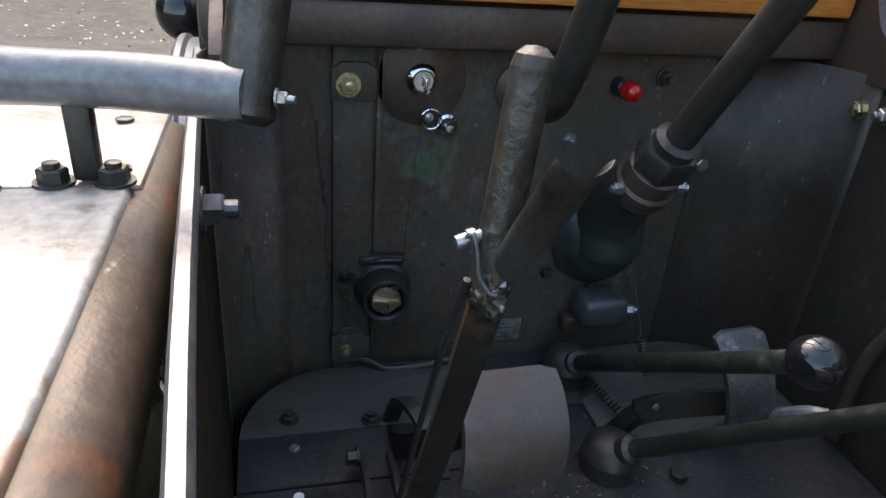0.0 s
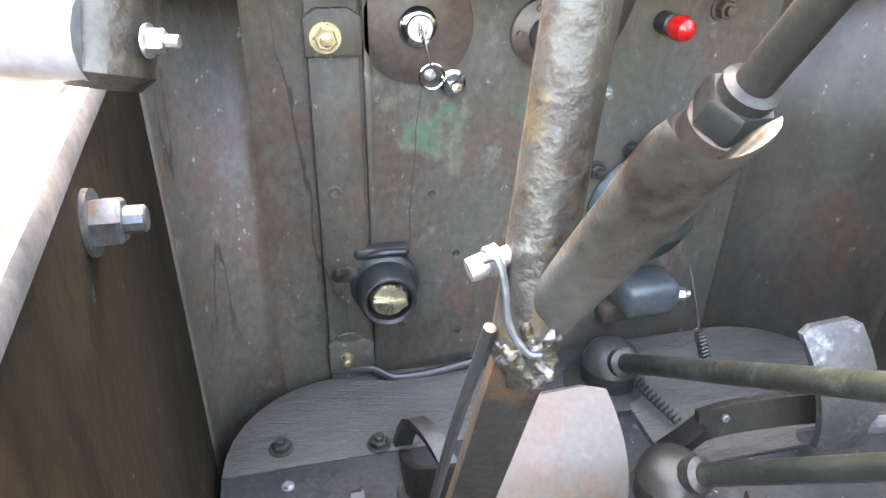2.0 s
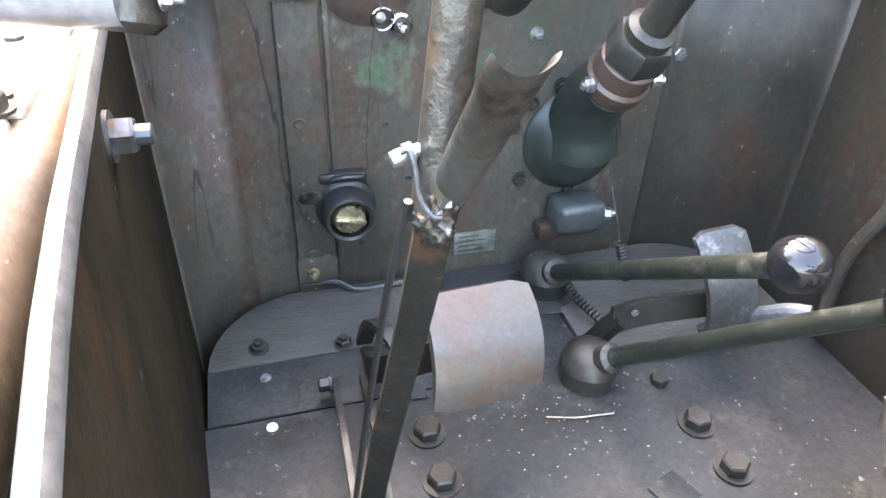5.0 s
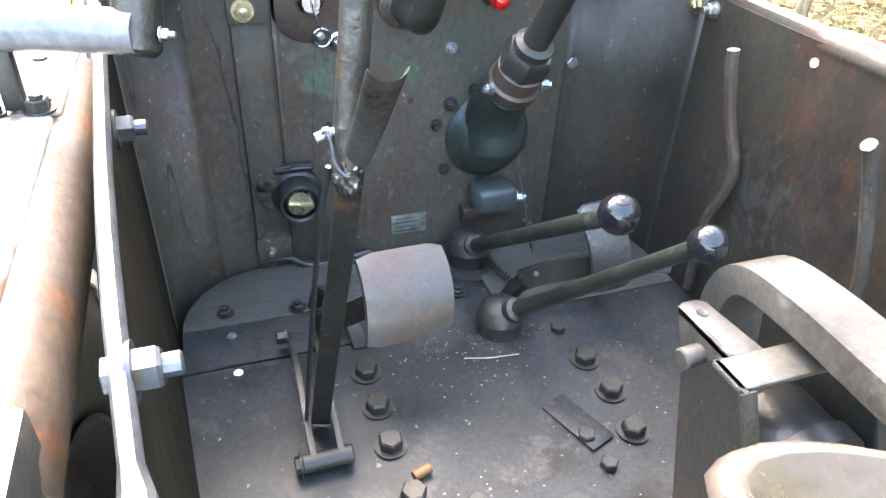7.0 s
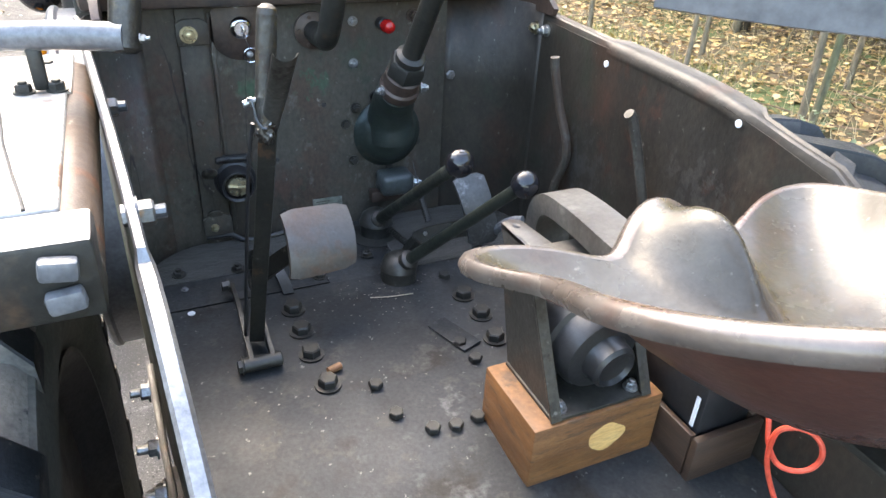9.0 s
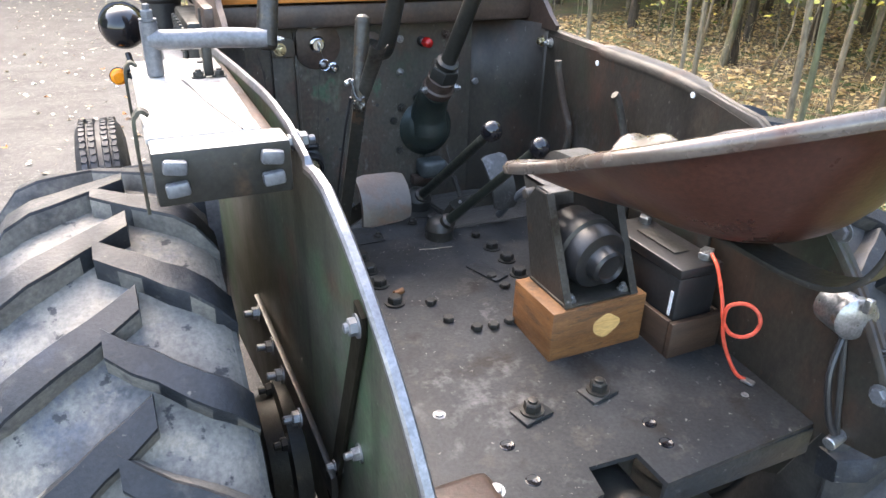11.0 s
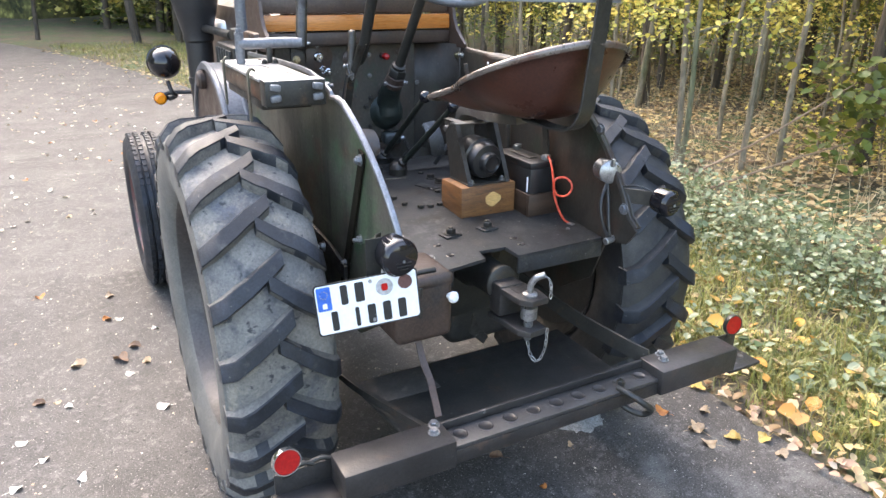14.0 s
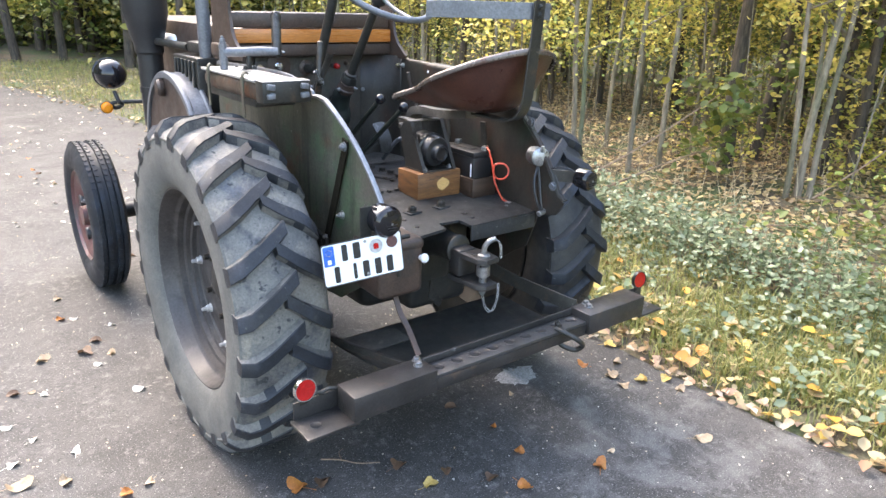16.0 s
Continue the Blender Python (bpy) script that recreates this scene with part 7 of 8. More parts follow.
DARKLEAF = leaf_mat("dark_foliage", [(0.092, 0.131, 0.032), (0.163, 0.200, 0.044), (0.064, 0.092, 0.024), (0.284, 0.264, 0.055)], 0.45, 0.35)
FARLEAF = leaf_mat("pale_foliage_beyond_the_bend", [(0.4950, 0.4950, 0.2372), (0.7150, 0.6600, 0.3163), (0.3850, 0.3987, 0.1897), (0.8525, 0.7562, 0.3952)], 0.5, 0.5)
NETTLE = leaf_mat("nettle_leaves", [(0.1023, 0.1432, 0.0662), (0.1709, 0.2105, 0.1144), (0.2336, 0.2633, 0.1694), (0.0706, 0.1076, 0.0449)], 0.36, 0.3)
GRASS = leaf_mat("grass_blades", [(0.1434, 0.1734, 0.0455), (0.2209, 0.2402, 0.0697), (0.3722, 0.3432, 0.1268), (0.1109, 0.1417, 0.0367), (0.3256, 0.2570, 0.1026), (0.1874, 0.2174, 0.0581)], 0.45, 0.35)
STRAW = mat("dry_straw", (0.36, 0.29, 0.17), (0.50, 0.42, 0.27), 14, (0.6, 0.8), 0, 0.2, 60)
FARWOOD = mat("far_woods", (0.060, 0.060, 0.022), (0.145, 0.138, 0.045), 0.9, (0.8, 0.95), 0, 0.0, 5.0, c=(0.34, 0.31, 0.10), cscale=1.6, cut=(0.52, 0.66), d=(0.025, 0.03, 0.015), dscale=2.2, dcut=(0.55, 0.64), gritty=0.6)


def raw_mesh(name, verts, faces4, material):
    """A mesh of four-sided faces from arrays."""
    me = bpy.data.meshes.new(name)
    nv, nf = len(verts), len(faces4)
    me.vertices.add(nv)
    me.vertices.foreach_set("co", np.asarray(verts, np.float32).ravel())
    me.loops.add(nf * 4)
    me.loops.foreach_set("vertex_index", np.asarray(faces4, np.int32).ravel())
    me.polygons.add(nf)
    me.polygons.foreach_set("loop_start", np.arange(0, nf * 4, 4, dtype=np.int32))
    me.update(calc_edges=True)
    me.validate()
    me.materials.append(material)
    return me


def leaf_cloud(name, centres, size, material, flat=0.0, long=1.5, parent=None, label="", category="", kind="stuff", curl=0.25):
    """Many single leaves: each two folded quads with a pointed tip. flat 1: lying on the ground."""
    n = len(centres)
    size = np.broadcast_to(size, (n,)) * rs.uniform(0.65, 1.3, n)
    nrm = rs.normal(size=(n, 3))
    nrm[:, 2] = np.abs(nrm[:, 2]) + 0.3
    nrm = nrm * (1 - flat) + np.array([0, 0, 1.0]) * flat * 1.5 + rs.normal(size=(n, 3)) * 0.25
    nrm /= np.linalg.norm(nrm, axis=1)[:, None]
    t = rs.normal(size=(n, 3))
    t -= nrm * (t * nrm).sum(1)[:, None]
    t /= np.linalg.norm(t, axis=1)[:, None]
    s = np.cross(nrm, t)
    L, W = (size * long)[:, None], (size * 0.5)[:, None]
    up = nrm * (size * curl)[:, None]
    base, tip = centres - t * L * 0.5, centres + t * L * 0.5 + up * 0.6
    m0, m1 = centres - t * L * 0.18, centres + t * L * 0.22
    v = np.stack([base, m0 + s * W + up, m1 + s * W * 0.85 + up, tip, m1 - s * W * 0.85 + up, m0 - s * W + up], 1).reshape(-1, 3)
    i = (np.arange(n) * 6)[:, None]
    f = np.concatenate([i + np.array([[0, 1, 2, 3]]), i + np.array([[0, 3, 4, 5]])])
    ob = link(name, raw_mesh(name, v, f, material), parent, "", 0)
    return tagged(ob, label, category, kind=kind)


def zs(x, y):
    return np.array([max(ground_height(a, b), 0.0 if a < road_edge(b) else -1) for a, b in zip(x, y)])


def scatter(n, x0, x1, y0, y1, keep=lambda x, y: True):
    out = []
    while len(out) < n:
        x, y = rs.uniform(x0, x1), rs.uniform(y0, y1)
        if keep(x, y):
            out.append((x, y))
    return np.array(out)


# grass blades on both verges
def grass(name, pts, h, label):
    n = len(pts)
    hh = h * rs.uniform(0.4, 1.3, n)
    a = rs.uniform(0, math.tau, n)
    lean = rs.uniform(0.2, 1.1, n)
    base = np.c_[pts, zs(pts[:, 0], pts[:, 1]) - 0.005]
    d = np.c_[np.cos(a), np.sin(a), np.zeros(n)]
    s = np.c_[-np.sin(a), np.cos(a), np.zeros(n)] * rs.uniform(0.0016, 0.0042, n)[:, None]
    mid = base + d * (hh * lean * 0.35)[:, None] + np.c_[np.zeros((n, 2)), hh * 0.62]
    tip = base + d * (hh * lean)[:, None] + np.c_[np.zeros((n, 2)), hh * (1.0 - 0.25 * lean)]
    v = np.stack([base - s, base + s, mid + s, mid - s, tip + s * 0.15, tip - s * 0.15], 1).reshape(-1, 3)
    i = (np.arange(n) * 6)[:, None]
    f = np.concatenate([i + np.array([[0, 1, 2, 3]]), i + np.array([[3, 2, 4, 5]])])
    return tagged(link(name, raw_mesh(name, v, f, GRASS), None, "", 0), label, "grass", kind="stuff")


def tuft(n, x0, x1, y0, y1, keep, spread=0.05, per=14):
    c = scatter(n, x0, x1, y0, y1, keep)
    return np.repeat(c, per, 0) + rs.normal(size=(n * per, 2)) * spread


edge_d = lambda x, y: x - road_edge(y)
grass("verge_grass", tuft(2600, 1.1, 3.0, -3.0, 5.0, lambda x, y: 0.06 + 0.15 * rs.rand() < edge_d(x, y) < 0.3 + 1.3 * rs.rand() ** 0.8, 0.045, 14), 0.085, "short yellow-green verge grass mixed with fallen leaves")
grass("verge_grass", tuft(1500, -3.0, 5.0, 3.5, 17.0, lambda x, y: 0.05 < edge_d(x, y) < 3.2, 0.10, 12), 0.11, "short yellow-green verge grass beyond the bend")

# nettles
stems = scatter(1000, 1.9, 4.2, -2.4, 4.8, lambda x, y: 0.85 + 0.6 * rs.rand() < edge_d(x, y) < 1.35 + 0.8 * rs.rand())
cent = []
for x, y in stems:
    h = rs.uniform(0.10, 0.38)
    lean = rs.normal(size=2) * 0.08
    z0 = ground_height(x, y)
    for k in range(rs.randint(9, 17)):
        s = rs.rand() ** 0.6
        cent.append((x + lean[0] * s + rs.normal() * 0.05, y + lean[1] * s + rs.normal() * 0.05, z0 + h * s))
leaf_cloud("nettle_leaves", np.array(cent), 0.026, NETTLE, 0.55, 1.5, None, "pale green nettles and low weeds on the verge", "weeds")
bm = bmesh.new()
for x, y in stems[:330]:
    z0 = ground_height(x, y)
    tube(bm, [(x, y, z0 - 0.01), (x + 0.01, y, z0 + 0.12), (x + rs.normal() * 0.03, y + rs.normal() * 0.03, z0 + 0.27)], 0.0025, 4, 0)
tagged(part("nettle_stems", bm, NETTLE), "thin green nettle stems", "weeds", kind="stuff")
cent = []
for x, y in scatter(16, 2.6, 4.6, -2.6, 0.2, lambda x, y: 1.5 < edge_d(x, y) < 2.9):
    h, z0 = rs.uniform(0.3, 0.7), ground_height(x, y)
    for k in range(50):
        s = rs.rand()
        cent.append((x + rs.normal() * 0.13, y + rs.normal() * 0.13, z0 + h * s))
leaf_cloud("bush_leaves", np.array(cent), 0.042, DARKLEAF, 0.35, 1.6, None, "low dark green bushes beside the wood", "bush")

c = np.repeat(scatter(90, 1.3, 2.6, -2.6, 3.0, lambda x, y: 0.2 < edge_d(x, y) < 1.0), 16, 0)
c = c + rs.normal(size=c.shape) * 0.06
leaf_cloud("weed_leaves", np.c_[c, zs(c[:, 0], c[:, 1]) + rs.uniform(0.02, 0.10, len(c))], 0.030, NETTLE, 0.6, 1.6, None, "low broad-leaved weeds among the verge grass", "weeds")

# leaf litter
p = scatter(24000, 1.6, 10.5, -4.0, 9.0, lambda x, y: edge_d(x, y) > 0.9 + 1.2 * rs.rand())
leaf_cloud("leaf_litter", np.c_[p, zs(p[:, 0], p[:, 1]) + rs.uniform(0.004, 0.03, len(p))], 0.042, LITTER, 0.75, 1.4, None, "brown dry leaf litter under the trees", "leaf litter")
p = scatter(1400, 0.9, 3.2, -3.0, 5.0, lambda x, y: -0.03 < edge_d(x, y) < 0.08 + 1.1 * rs.rand() ** 1.6)
leaf_cloud("verge_leaves", np.c_[p, zs(p[:, 0], p[:, 1]) + rs.uniform(0.006, 0.05, len(p))], 0.036, LITTER, 0.7, 1.3, None, "brown fallen leaves caught in the verge grass", "leaf litter")
p = scatter(260, 0.9, 2.9, -3.0, 4.0, lambda x, y: 0.0 < edge_d(x, y) < 0.12 + 1.1 * rs.rand())
leaf_cloud("yellow_leaves", np.c_[p, zs(p[:, 0], p[:, 1]) + rs.uniform(0.02, 0.07, len(p))], 0.054, YELLOWLEAF, 0.75, 1.25, None, "large yellow maple leaves on the verge grass", "leaf litter")
p = scatter(270, 0.9, 1.6, -3.0, 4.0, lambda x, y: abs(edge_d(x, y) - 0.01) < 0.02 + 0.07 * rs.rand() ** 2)
leaf_cloud("edge_leaves", np.c_[p, zs(p[:, 0], p[:, 1]) + rs.uniform(0.006, 0.025, len(p))], 0.034, EDGELEAF, 0.7, 1.5, None, "pinkish brown dry oak leaves along the road's edge", "leaf litter", curl=0.4)
p = scatter(1300, -6, 4, 3.5, 16, lambda x, y: -0.3 < edge_d(x, y) < 3)
leaf_cloud("far_verge_leaves", np.c_[p, zs(p[:, 0], p[:, 1]) + 0.02], 0.05, LITTER, 0.8, 1.3, None, "fallen leaves along the far verge", "leaf litter")


# fallen leaves on the road, one by one
def lobed_leaf(seed, r):
    """A flat curled leaf with lobes and a stalk."""
    q = random.Random(seed)
    bm = bmesh.new()
    c = bm.verts.new((0, 0, 0.004))
    n = 22
    ring, inner = [], []
    lob = q.choice((3, 5, 5))
    for k in range(n):
        a = k * math.tau / n
        rr = r * (0.62 + 0.30 * abs(math.cos(a * lob / 2 + 0.3)) + q.uniform(-0.06, 0.06)) * (1.0 + 0.25 * math.cos(a))
        z = 0.006 + 0.010 * math.sin(2 * a + seed) * r / 0.03 + q.uniform(0, 0.004)
        ring.append(bm.verts.new((rr * math.cos(a), rr * 0.82 * math.sin(a), max(z, 0.001))))
        inner.append(bm.verts.new((rr * 0.5 * math.cos(a), rr * 0.42 * math.sin(a), max(0.002, z * 0.4))))
    for k in range(n):
        k2 = (k + 1) % n
        bm.faces.new((inner[k], ring[k], ring[k2], inner[k2]))
        bm.faces.new((c, inner[k], inner[k2]))
    s = [bm.verts.new(x) for x in ((-r * 0.3, -0.001, 0.004), (-r * 0.3, 0.001, 0.004), (-r * 1.5, 0.001, 0.003), (-r * 1.5, -0.001, 0.003))]
    bm.faces.new(s)
    me = bpy.data.meshes.new("fallen_leaf")
    bm.to_mesh(me)
    bm.free()
    return me


def plain_leaf(name, a, b):
    return mat(name, a, b, 30, (0.45, 0.65), 0, 0.2, 160, rand=0.25, through_light=0.15)


LEAFKIND = []
for seed, (a, b), words in ((1, ((0.34, 0.24, 0.14), (0.45, 0.35, 0.23)), "pale brown curled leaf on the asphalt"), (2, ((0.38, 0.13, 0.03), (0.50, 0.20, 0.04)), "orange-brown curled leaf on the asphalt"),
                            (3, ((0.60, 0.56, 0.48), (0.72, 0.68, 0.60)), "whitish dry leaf on the asphalt"), (4, ((0.10, 0.06, 0.035), (0.16, 0.09, 0.05)), "dark brown rotting leaf on the asphalt"),
                            (5, ((0.55, 0.36, 0.08), (0.62, 0.45, 0.15)), "yellow fallen leaf on the asphalt")):
    me = lobed_leaf(seed, 0.03)
    me.materials.append(plain_leaf("leaf_tint", a, b))
    LEAFKIND.append((me, words))


def fallen(x, y, kind, size=1.0):
    me, words = LEAFKIND[kind]
    ob = link("fallen_leaf", me, None, words, 40, pose(x, y, 0.001 if x < road_edge(y) else ground_height(x, y) + 0.03, rs.uniform(-6, 6), rs.uniform(-6, 6), rs.uniform(0, 360)) @ Matrix.Scale(size, 4))
    return tagged(ob, "", "leaf", "fallen leaves on the road")


for x, y, kind, size in ((-1.358, 2.255, 1, 1.0), (-1.247, 1.077, 2, 0.7), (-1.025, 2.117, 0, 1.0), (-1.206, 1.40, 0, 1.2), (-1.218, 0.578, 2, 0.8), (0.143, -0.363, 1, 1.0), (0.331, -0.604, 1, 1.2), (0.795, -0.722, 0, 1.3), (1.601, -0.415, 4, 1.6),
                         (-0.288, -0.17, 3, 1.3), (-1.03, 1.38, 3, 1.5), (-0.96, 1.47, 3, 1.2), (-0.93, 1.30, 0, 0.9), (-1.0, 1.22, 2, 0.7), (-0.86, 1.62, 2, 0.7), (-0.05, -0.42, 3, 1.0), (-0.16, -0.30, 3, 0.9), (0.02, -0.52, 1, 1.2), (-0.10, -0.55, 0, 0.9), (0.10, -0.82, 4, 1.2),
                         (0.90, -0.20, 0, 1.3), (0.98, -0.30, 4, 1.2), (1.02, -0.12, 0, 1.0), (1.05, -0.45, 0, 1.0), (0.86, -0.05, 1, 1.1), (1.12, 0.02, 4, 1.2), (-0.252, -0.323, 4, 1.1), (-0.632, -0.074, 1, 1.5), (-0.56, -0.10, 3, 1.2), (-1.399, 0.889, 2, 0.8), (-1.202, 1.412, 0, 1.1), (0.884, -0.189, 0, 1.2), (0.87, -0.283, 0, 1.1), (1.084, -0.356, 4, 1.2), (0.118, 0.022, 3, 1.0), (-1.419, 0.479, 0, 1.6), (-1.28, 0.42, 0, 1.0), (-1.42, 0.62, 2, 0.8)):
    fallen(x, y, kind, size)
for x, y in scatter(200, -4.5, 1.15, -0.6, 8.5, lambda x, y: x < road_edge(y) - 0.05 and not (-0.75 < x < 0.75 and 0.0 < y < 2.4)):
    fallen(x, y, int(rs.choice([0, 2, 2, 2, 0, 3, 1])), rs.uniform(0.45, 1.05))
p = scatter(900, -7, 2.0, 3.0, 14.0, lambda x, y: x < road_edge(y))
leaf_cloud("road_leaves", np.c_[p, np.full(len(p), 0.006)], 0.032, PALELEAF, 0.9, 1.3, None, "small pale leaves scattered over the far road", "leaf litter")
p = scatter(1500, -3.2, 1.3, -1.6, 5.0, lambda x, y: x < road_edge(y) + 0.02)
leaf_cloud("road_crumbs", np.c_[p, np.full(len(p), 0.002)], 0.008, PALELEAF, 0.9, 1.2, None, "leaf crumbs and grit on the road", "leaf litter")


# trees
def tree(x, y, h, r, lean, leaves, material, label, low=0.35, leaf=0.036, group="slender trees of the wood"):
    z0 = ground_height(x, y) - 0.05
    t = thing("tree", (x, y, z0), label, "tree", group)
    q = random.Random(int(x * 1000 + y * 77))
    top = Vector((x + lean[0] * h, y + lean[1] * h, z0 + h))
    pts = [Vector((x, y, z0)).lerp(top, s) + Vector((q.uniform(-1, 1), q.uniform(-1, 1), 0)) * 0.05 * h * s * (1 - s) for s in (0, 0.15, 0.35, 0.6, 0.8, 1.0)]
    bm = bmesh.new()
    tube(bm, pts, r, 9, 4, 0.25)
    put_on(part("trunk", bm, OLDBARK if r > 0.055 else BARK, None, "", 60), t)
    sp = smooth_path(pts, 4)
    bm = bmesh.new()
    cl = []
    for k in range(q.randint(8, 13)):
        s = q.uniform(low, 0.97)
        b = sp[int(s * (len(sp) - 1))]
        a, L = q.uniform(0, math.tau), q.uniform(0.25, 0.6) * min(h * 0.33, 1.5)
        d = Vector((math.cos(a), math.sin(a), q.uniform(0.15, 0.9))).normalized()
        e = b + d * L
        tube(bm, [b, b.lerp(e, 0.5) + Vector((0, 0, 0.05 * L)), e], r * 0.30 * (1.1 - s) + 0.004, 5, 2, 0.4)
        cl += [(b.lerp(e, q.uniform(0.35, 1.15)) + Vector((q.gauss(0, 1), q.gauss(0, 1), q.gauss(0, 0.8))) * L * 0.30) for _ in range(leaves // 6)]
    put_on(tagged(part("branching", bm, BARK, None, "", 60), kind="stuff"), t)
    if leaves:
        ob = leaf_cloud("crown", np.array([tuple(c) for c in cl]), leaf, material, 0.25, 1.4, None, "", "", "")
        put_on(ob, t)
    return t


SL = "slender grey-barked sapling with sparse yellow-green leaves"
for x, y, h, r, lean in ((3.63, 2.55, 4.2, 0.028, (0.02, 0.02)), (3.80, 2.75, 4.6, 0.030, (-0.01, 0.03)), (4.25, 2.40, 5.0, 0.030, (0.00, -0.03)), (4.62, 2.30, 4.8, 0.034, (-0.02, 0.0)), (3.45, 3.6, 4.2, 0.022, (0.02, 0.0)), (5.1, 3.4, 5.0, 0.03, (0.02, 0.0)),
                         (4.80, 0.92, 5.2, 0.040, (0.01, 0.01)), (4.86, 0.84, 5.0, 0.030, (0.05, 0.0)), (4.72, 0.98, 4.8, 0.028, (-0.05, 0.02)), (4.92, 0.98, 4.8, 0.024, (0.03, 0.04)), (5.45, 0.35, 5.6, 0.05, (0.02, 0.0)), (5.9, 0.3, 5.0, 0.04, (0.0, 0.05)), (4.6, 4.6, 4.6, 0.03, (0.0, 0.02)), (4.0, 5.6, 4.5, 0.03, (0.0, 0.02)), (3.4, 6.8, 4.5, 0.028, (0.01, 0.0)), (6.3, 2.6, 5.2, 0.04, (0.0, 0.0)), (5.0, -0.9, 5.0, 0.04, (0.01, 0.03))):
    tree(x, y, h, r, lean, 700, GREENLEAF if rs.rand() < 0.5 else YELLOWCROWN, SL)
tree(5.35, 1.98, 8.5, 0.085, (0.012, 0.0), 1200, DARKLEAF, "older tree with a thick brown trunk at the wood's edge", 0.42, 0.042, "older trees of the wood")
tree(7.2, 1.0, 8.0, 0.12, (0.0, 0.01), 1500, GREENLEAF, "older tree with a thick brown trunk in the wood", 0.3, 0.042, "older trees of the wood")
tree(7.6, -1.2, 8.0, 0.11, (0.0, 0.01), 1500, DARKLEAF, "older tree with a thick brown trunk in the wood", 0.25, 0.042, "older trees of the wood")
for x, y in scatter(64, 5.6, 12.0, -3.5, 13.0, lambda x, y: edge_d(x, y) > 4.3):
    tree(x, y, rs.uniform(6.0, 11.0), rs.uniform(0.03, 0.085), tuple(rs.normal(size=2) * 0.03), 900, (GREENLEAF, YELLOWCROWN, DARKLEAF)[rs.randint(3)], "slim woodland tree with yellowing leaves", 0.18, 0.045, "trees deeper in the wood")
for x, y in list(scatter(30, -16, 6.0, 15.5, 25, lambda x, y: edge_d(x, y) > 4.0)) + [(0.66, 17.3), (1.6, 17.0), (2.6, 15.0), (3.2, 13.0), (-1.5, 19.0)]:
    tree(x, y, rs.uniform(6, 9.5), rs.uniform(0.06, 0.13), tuple(rs.normal(size=2) * 0.04), 420, (GREENLEAF, YELLOWCROWN, DARKLEAF)[rs.randint(3)], "bare-stemmed roadside tree beyond the bend", 0.22, 0.10, "trees beyond the bend")

# undergrowth of the wood: clumps of leaves on thin stems, with gaps
def brush(name, clumps, per, keep, area, zlo, zhi, size, material, label, spread=0.28):
    c = scatter(clumps, *area, keep)
    z = np.array([ground_height(a, b) for a, b in c]) + zlo + (zhi - zlo) * rs.uniform(0, 1, clumps) ** 0.9
    centre = np.repeat(np.c_[c, z], per, 0) + rs.normal(size=(clumps * per, 3)) * spread * np.repeat(rs.uniform(0.5, 1.3, clumps), per)[:, None] * np.array([1, 1, 0.7])
    centre[:, 2] = np.maximum(centre[:, 2], 0.05)
    return leaf_cloud(name, centre, size, material, 0.35, 1.4, None, label, "undergrowth")


brush("undergrowth", 460, 84, lambda x, y: edge_d(x, y) > 4.3 + 1.6 * rs.rand(), (5.2, 8.5, -4.0, 10.0), 0.9, 4.4, 0.036, YELLOWCROWN, "sunlit yellow-green leaves of the undergrowth")
brush("undergrowth", 560, 84, lambda x, y: edge_d(x, y) > 4.8, (5.6, 11.0, -5.0, 13.0), 0.7, 5.4, 0.040, GREENLEAF, "green leaves of the undergrowth")
brush("undergrowth", 620, 84, lambda x, y: edge_d(x, y) > 4.8, (5.6, 11.0, -5.0, 13.0), 0.4, 5.0, 0.040, DARKLEAF, "dark green leaves of the undergrowth")
brush("undergrowth", 620, 70, lambda x, y: edge_d(x, y) > 8.0, (9.0, 18.0, -8.0, 18.0), 0.4, 10.0, 0.075, YELLOWCROWN, "yellowing leaves deep in the wood", 0.5)
brush("undergrowth", 360, 70, lambda x, y: edge_d(x, y) > 8.0, (9.0, 18.0, -8.0, 18.0), 0.2, 9.0, 0.075, DARKLEAF, "dark leaves deep in the wood", 0.5)
brush("undergrowth", 9, 34, lambda x, y: True, (4.5, 5.1, 1.5, 2.1), 0.25, 1.0, 0.070, DARKLEAF, "broad dark green oak sapling leaves", 0.15)
brush("undergrowth", 60, 50, lambda x, y: edge_d(x, y) > 3.8, (4.9, 6.5, -2.5, 3.0), 0.15, 0.8, 0.036, GREENLEAF, "low leafy saplings at the wood's edge", 0.16)
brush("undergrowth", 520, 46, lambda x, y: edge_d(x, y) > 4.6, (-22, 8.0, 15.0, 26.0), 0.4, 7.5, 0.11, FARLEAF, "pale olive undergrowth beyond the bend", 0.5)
brush("undergrowth", 420, 46, lambda x, y: edge_d(x, y) > 4.2, (-22, 8.0, 14.0, 26.0), 0.4, 6.5, 0.12, YELLOWCROWN, "yellowing undergrowth beyond the bend", 0.5)
brush("undergrowth", 300, 46, lambda x, y: edge_d(x, y) > 4.6, (-22, 8.0, 15.0, 26.0), 0.2, 4.0, 0.12, DARKLEAF, "dark undergrowth beyond the bend", 0.5)
bm = bmesh.new()
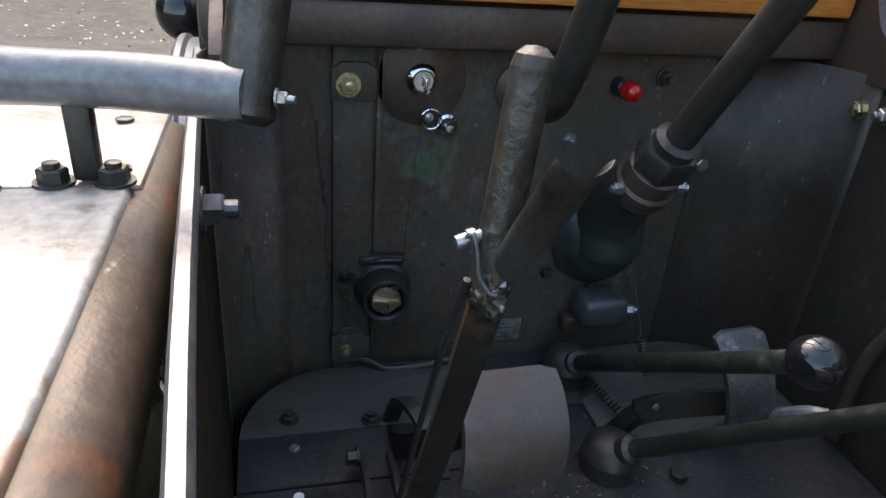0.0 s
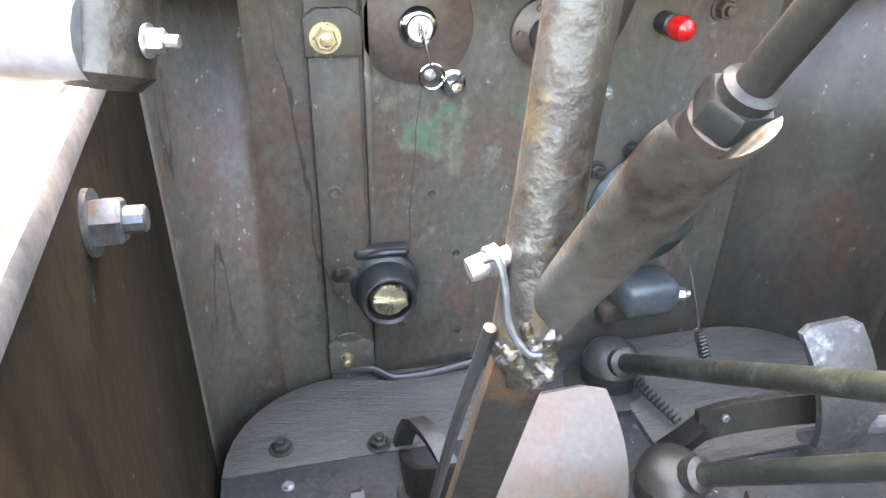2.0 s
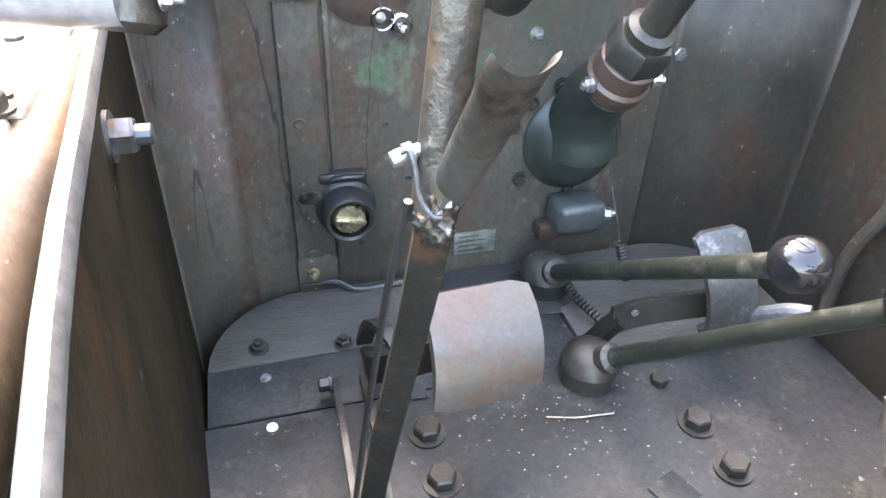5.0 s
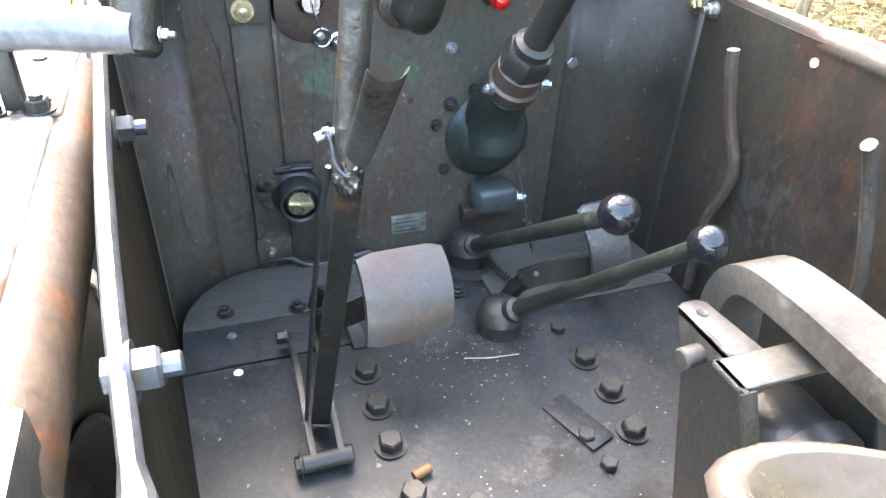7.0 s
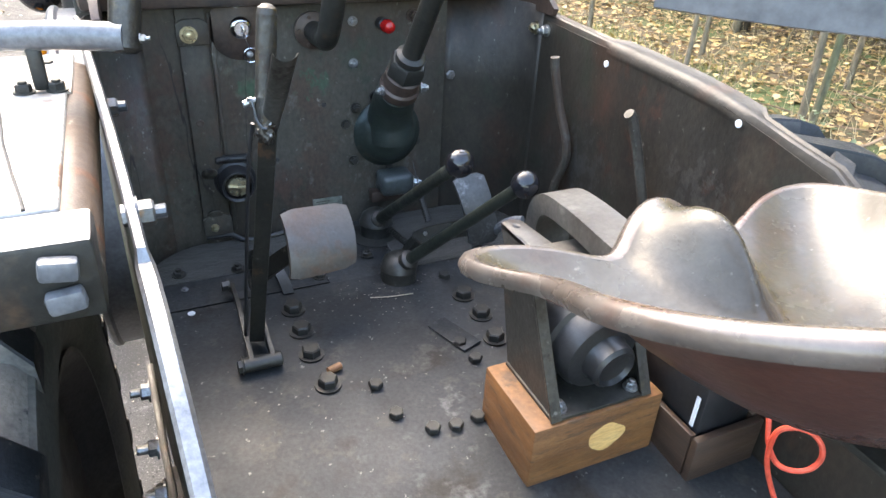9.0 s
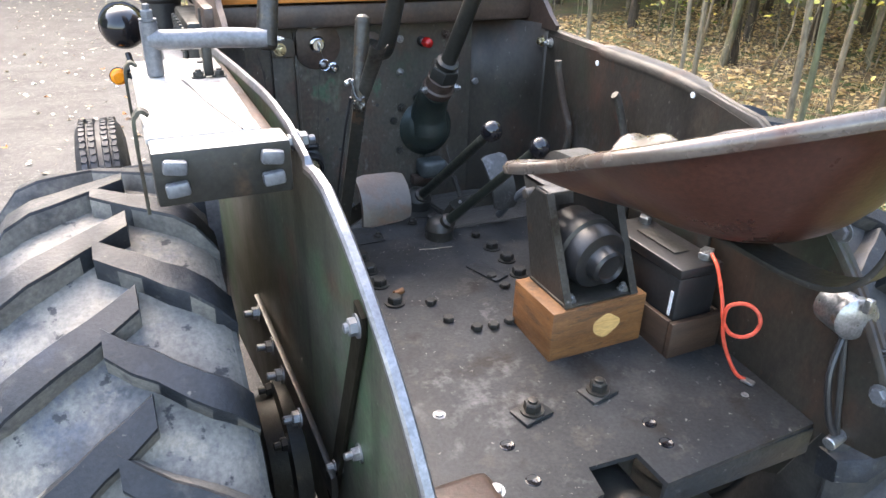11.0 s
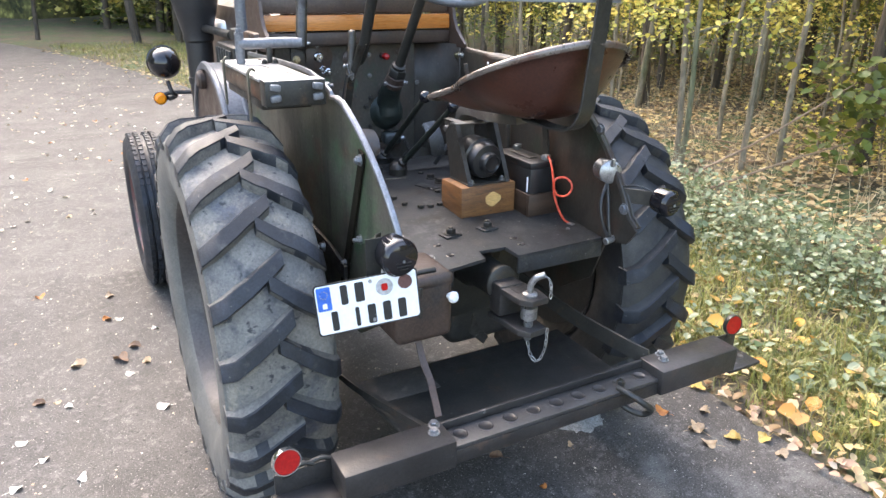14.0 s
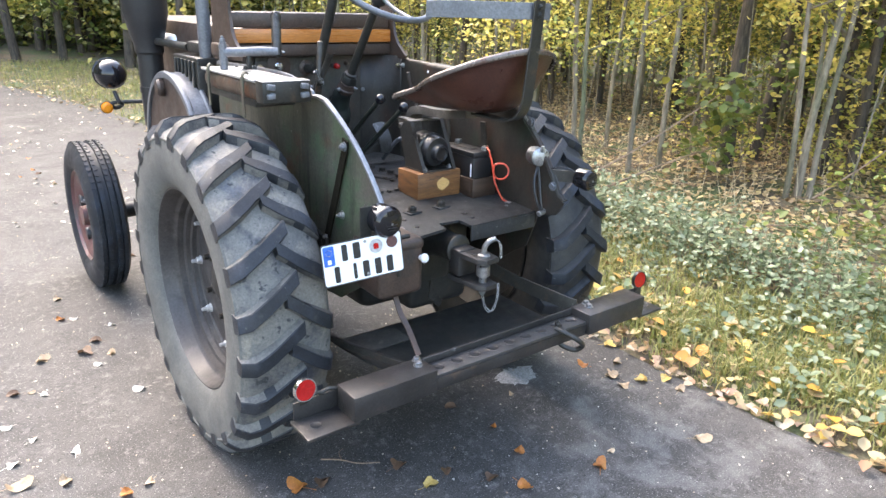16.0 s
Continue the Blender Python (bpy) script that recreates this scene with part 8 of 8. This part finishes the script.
for x, y in scatter(420, 4.4, 13.0, -5.0, 13.0, lambda x, y: edge_d(x, y) > 3.5 + 2.5 * rs.rand()):
    z, h, r = ground_height(x, y), rs.uniform(1.5, 4.5), rs.uniform(0.005, 0.018)
    d = rs.normal(size=4) * 0.12
    tube(bm, [(x, y, z - 0.02), (x + d[0] * h * 0.4, y + d[1] * h * 0.4, z + h * 0.5), (x + d[2] * h, y + d[3] * h, z + h)], r, 5, 3, 0.4)
tagged(part("thicket_stems", bm, BARK, None, "", 60), "thin bare stems of the thicket", "thicket", kind="stuff")

# dry stalks standing in the litter
bm = bmesh.new()
for x, y in scatter(520, 2.6, 6.5, -2.0, 6.0, lambda x, y: edge_d(x, y) > 1.6):
    z, h = ground_height(x, y), rs.uniform(0.12, 0.5)
    d = rs.normal(size=2) * 0.35 * h
    tube(bm, [(x, y, z - 0.01), (x + d[0] * 0.4, y + d[1] * 0.4, z + h * 0.6), (x + d[0], y + d[1], z + h)], rs.uniform(0.0015, 0.0035), 4, 0, 0.5)
tagged(part("dry_stalks", bm, STRAW), "pale dry straw stalks standing in the litter", "stalks", kind="stuff")

# dead twigs in the litter
bm = bmesh.new()
for x, y in scatter(190, 3.2, 7.5, -3.0, 7.0, lambda x, y: edge_d(x, y) > 2.3):
    a, L, z = rs.uniform(0, math.tau), rs.uniform(0.2, 0.9), ground_height(x, y) + rs.uniform(0.01, 0.06)
    tube(bm, [(x, y, z), (x + math.cos(a) * L * 0.5, y + math.sin(a) * L * 0.5, z + rs.uniform(0, 0.08)), (x + math.cos(a + 0.2) * L, y + math.sin(a + 0.2) * L, z + rs.uniform(0, 0.15))], rs.uniform(0.003, 0.009), 5, 2, 0.5)
tagged(part("dead_twigs", bm, TWIG), "dead brown twigs lying in the leaf litter", "twigs", kind="stuff")
bm = bmesh.new()
tube(bm, [(-0.50, 0.02, 0.006), (-0.44, -0.03, 0.008), (-0.40, -0.08, 0.007), (-0.33, -0.12, 0.006)], 0.003, 6, 4, 0.5)
tube(bm, [(-0.44, -0.03, 0.008), (-0.43, 0.01, 0.012), (-0.40, 0.03, 0.006)], 0.002, 5, 4, 0.5)
tagged(part("twig", bm, TWIG), "thin dead twig lying on the asphalt behind the tyre", "twig")
for pts, r in (([(3.0, 2.1, 0.10), (3.7, 1.9, 0.42), (4.6, 1.75, 0.85), (5.3, 1.6, 1.2)], 0.011), ([(3.3, 2.0, 0.05), (3.9, 1.75, 0.28), (4.5, 1.6, 0.42)], 0.012), ([(4.6, 0.7, 0.1), (5.0, 0.4, 0.5), (5.4, 0.1, 1.0)], 0.010)):
    bm = bmesh.new()
    tube(bm, pts, r, 7, 5, 0.4)
    tagged(part("dead_branch", bm, TWIG), "long dead branch leaning over the leaf litter", "branch", "dead branches")

# the wood's far side
bm = bmesh.new()
prev = None
for k in range(97):
    a = math.radians(-75 + 250 * k / 96)
    r = 29 + 1.5 * math.sin(k * 1.7)
    hgt = 15 + 2.0 * noise.noise((k * 0.35, 0, 0))
    cur = [bm.verts.new((2 + r * math.cos(a) + noise.noise((k * 0.9, z, 1)) * 0.8, r * math.sin(a) + noise.noise((k * 0.9, z, 4)) * 0.8, z)) for z in (-0.2, 1.5, 3, 5, 9, hgt)]
    if prev:
        for j in range(5):
            bm.faces.new((prev[j], cur[j], cur[j + 1], prev[j + 1]))
    prev = cur
tagged(part("backdrop", bm, FARWOOD, None, "", 0), "hazy yellow-green depth of the wood", "backdrop", kind="structure")

# a dried pale patch on the road under the hitch
bm = bmesh.new()
q = random.Random(8)
sheet(bm, [(0.53 + (0.09 + 0.03 * q.random()) * math.cos(a) * (1 + 0.15 * math.sin(3 * a)), 0.06 + (0.05 + 0.035 * q.random()) * math.sin(a)) for a in [k * math.tau / 40 for k in range(40)]], (0, 0, 0.0005), (1, 0, 0), (0, 1, 0), 0.0015)
tagged(part("dried_patch", bm, mat("dried_patch", (0.26, 0.25, 0.235), (0.36, 0.35, 0.33), 40, (0.6, 0.8), 0, 0.6, 160, gritty=0.5)), "pale dried stain on the asphalt", "stain", kind="structure")
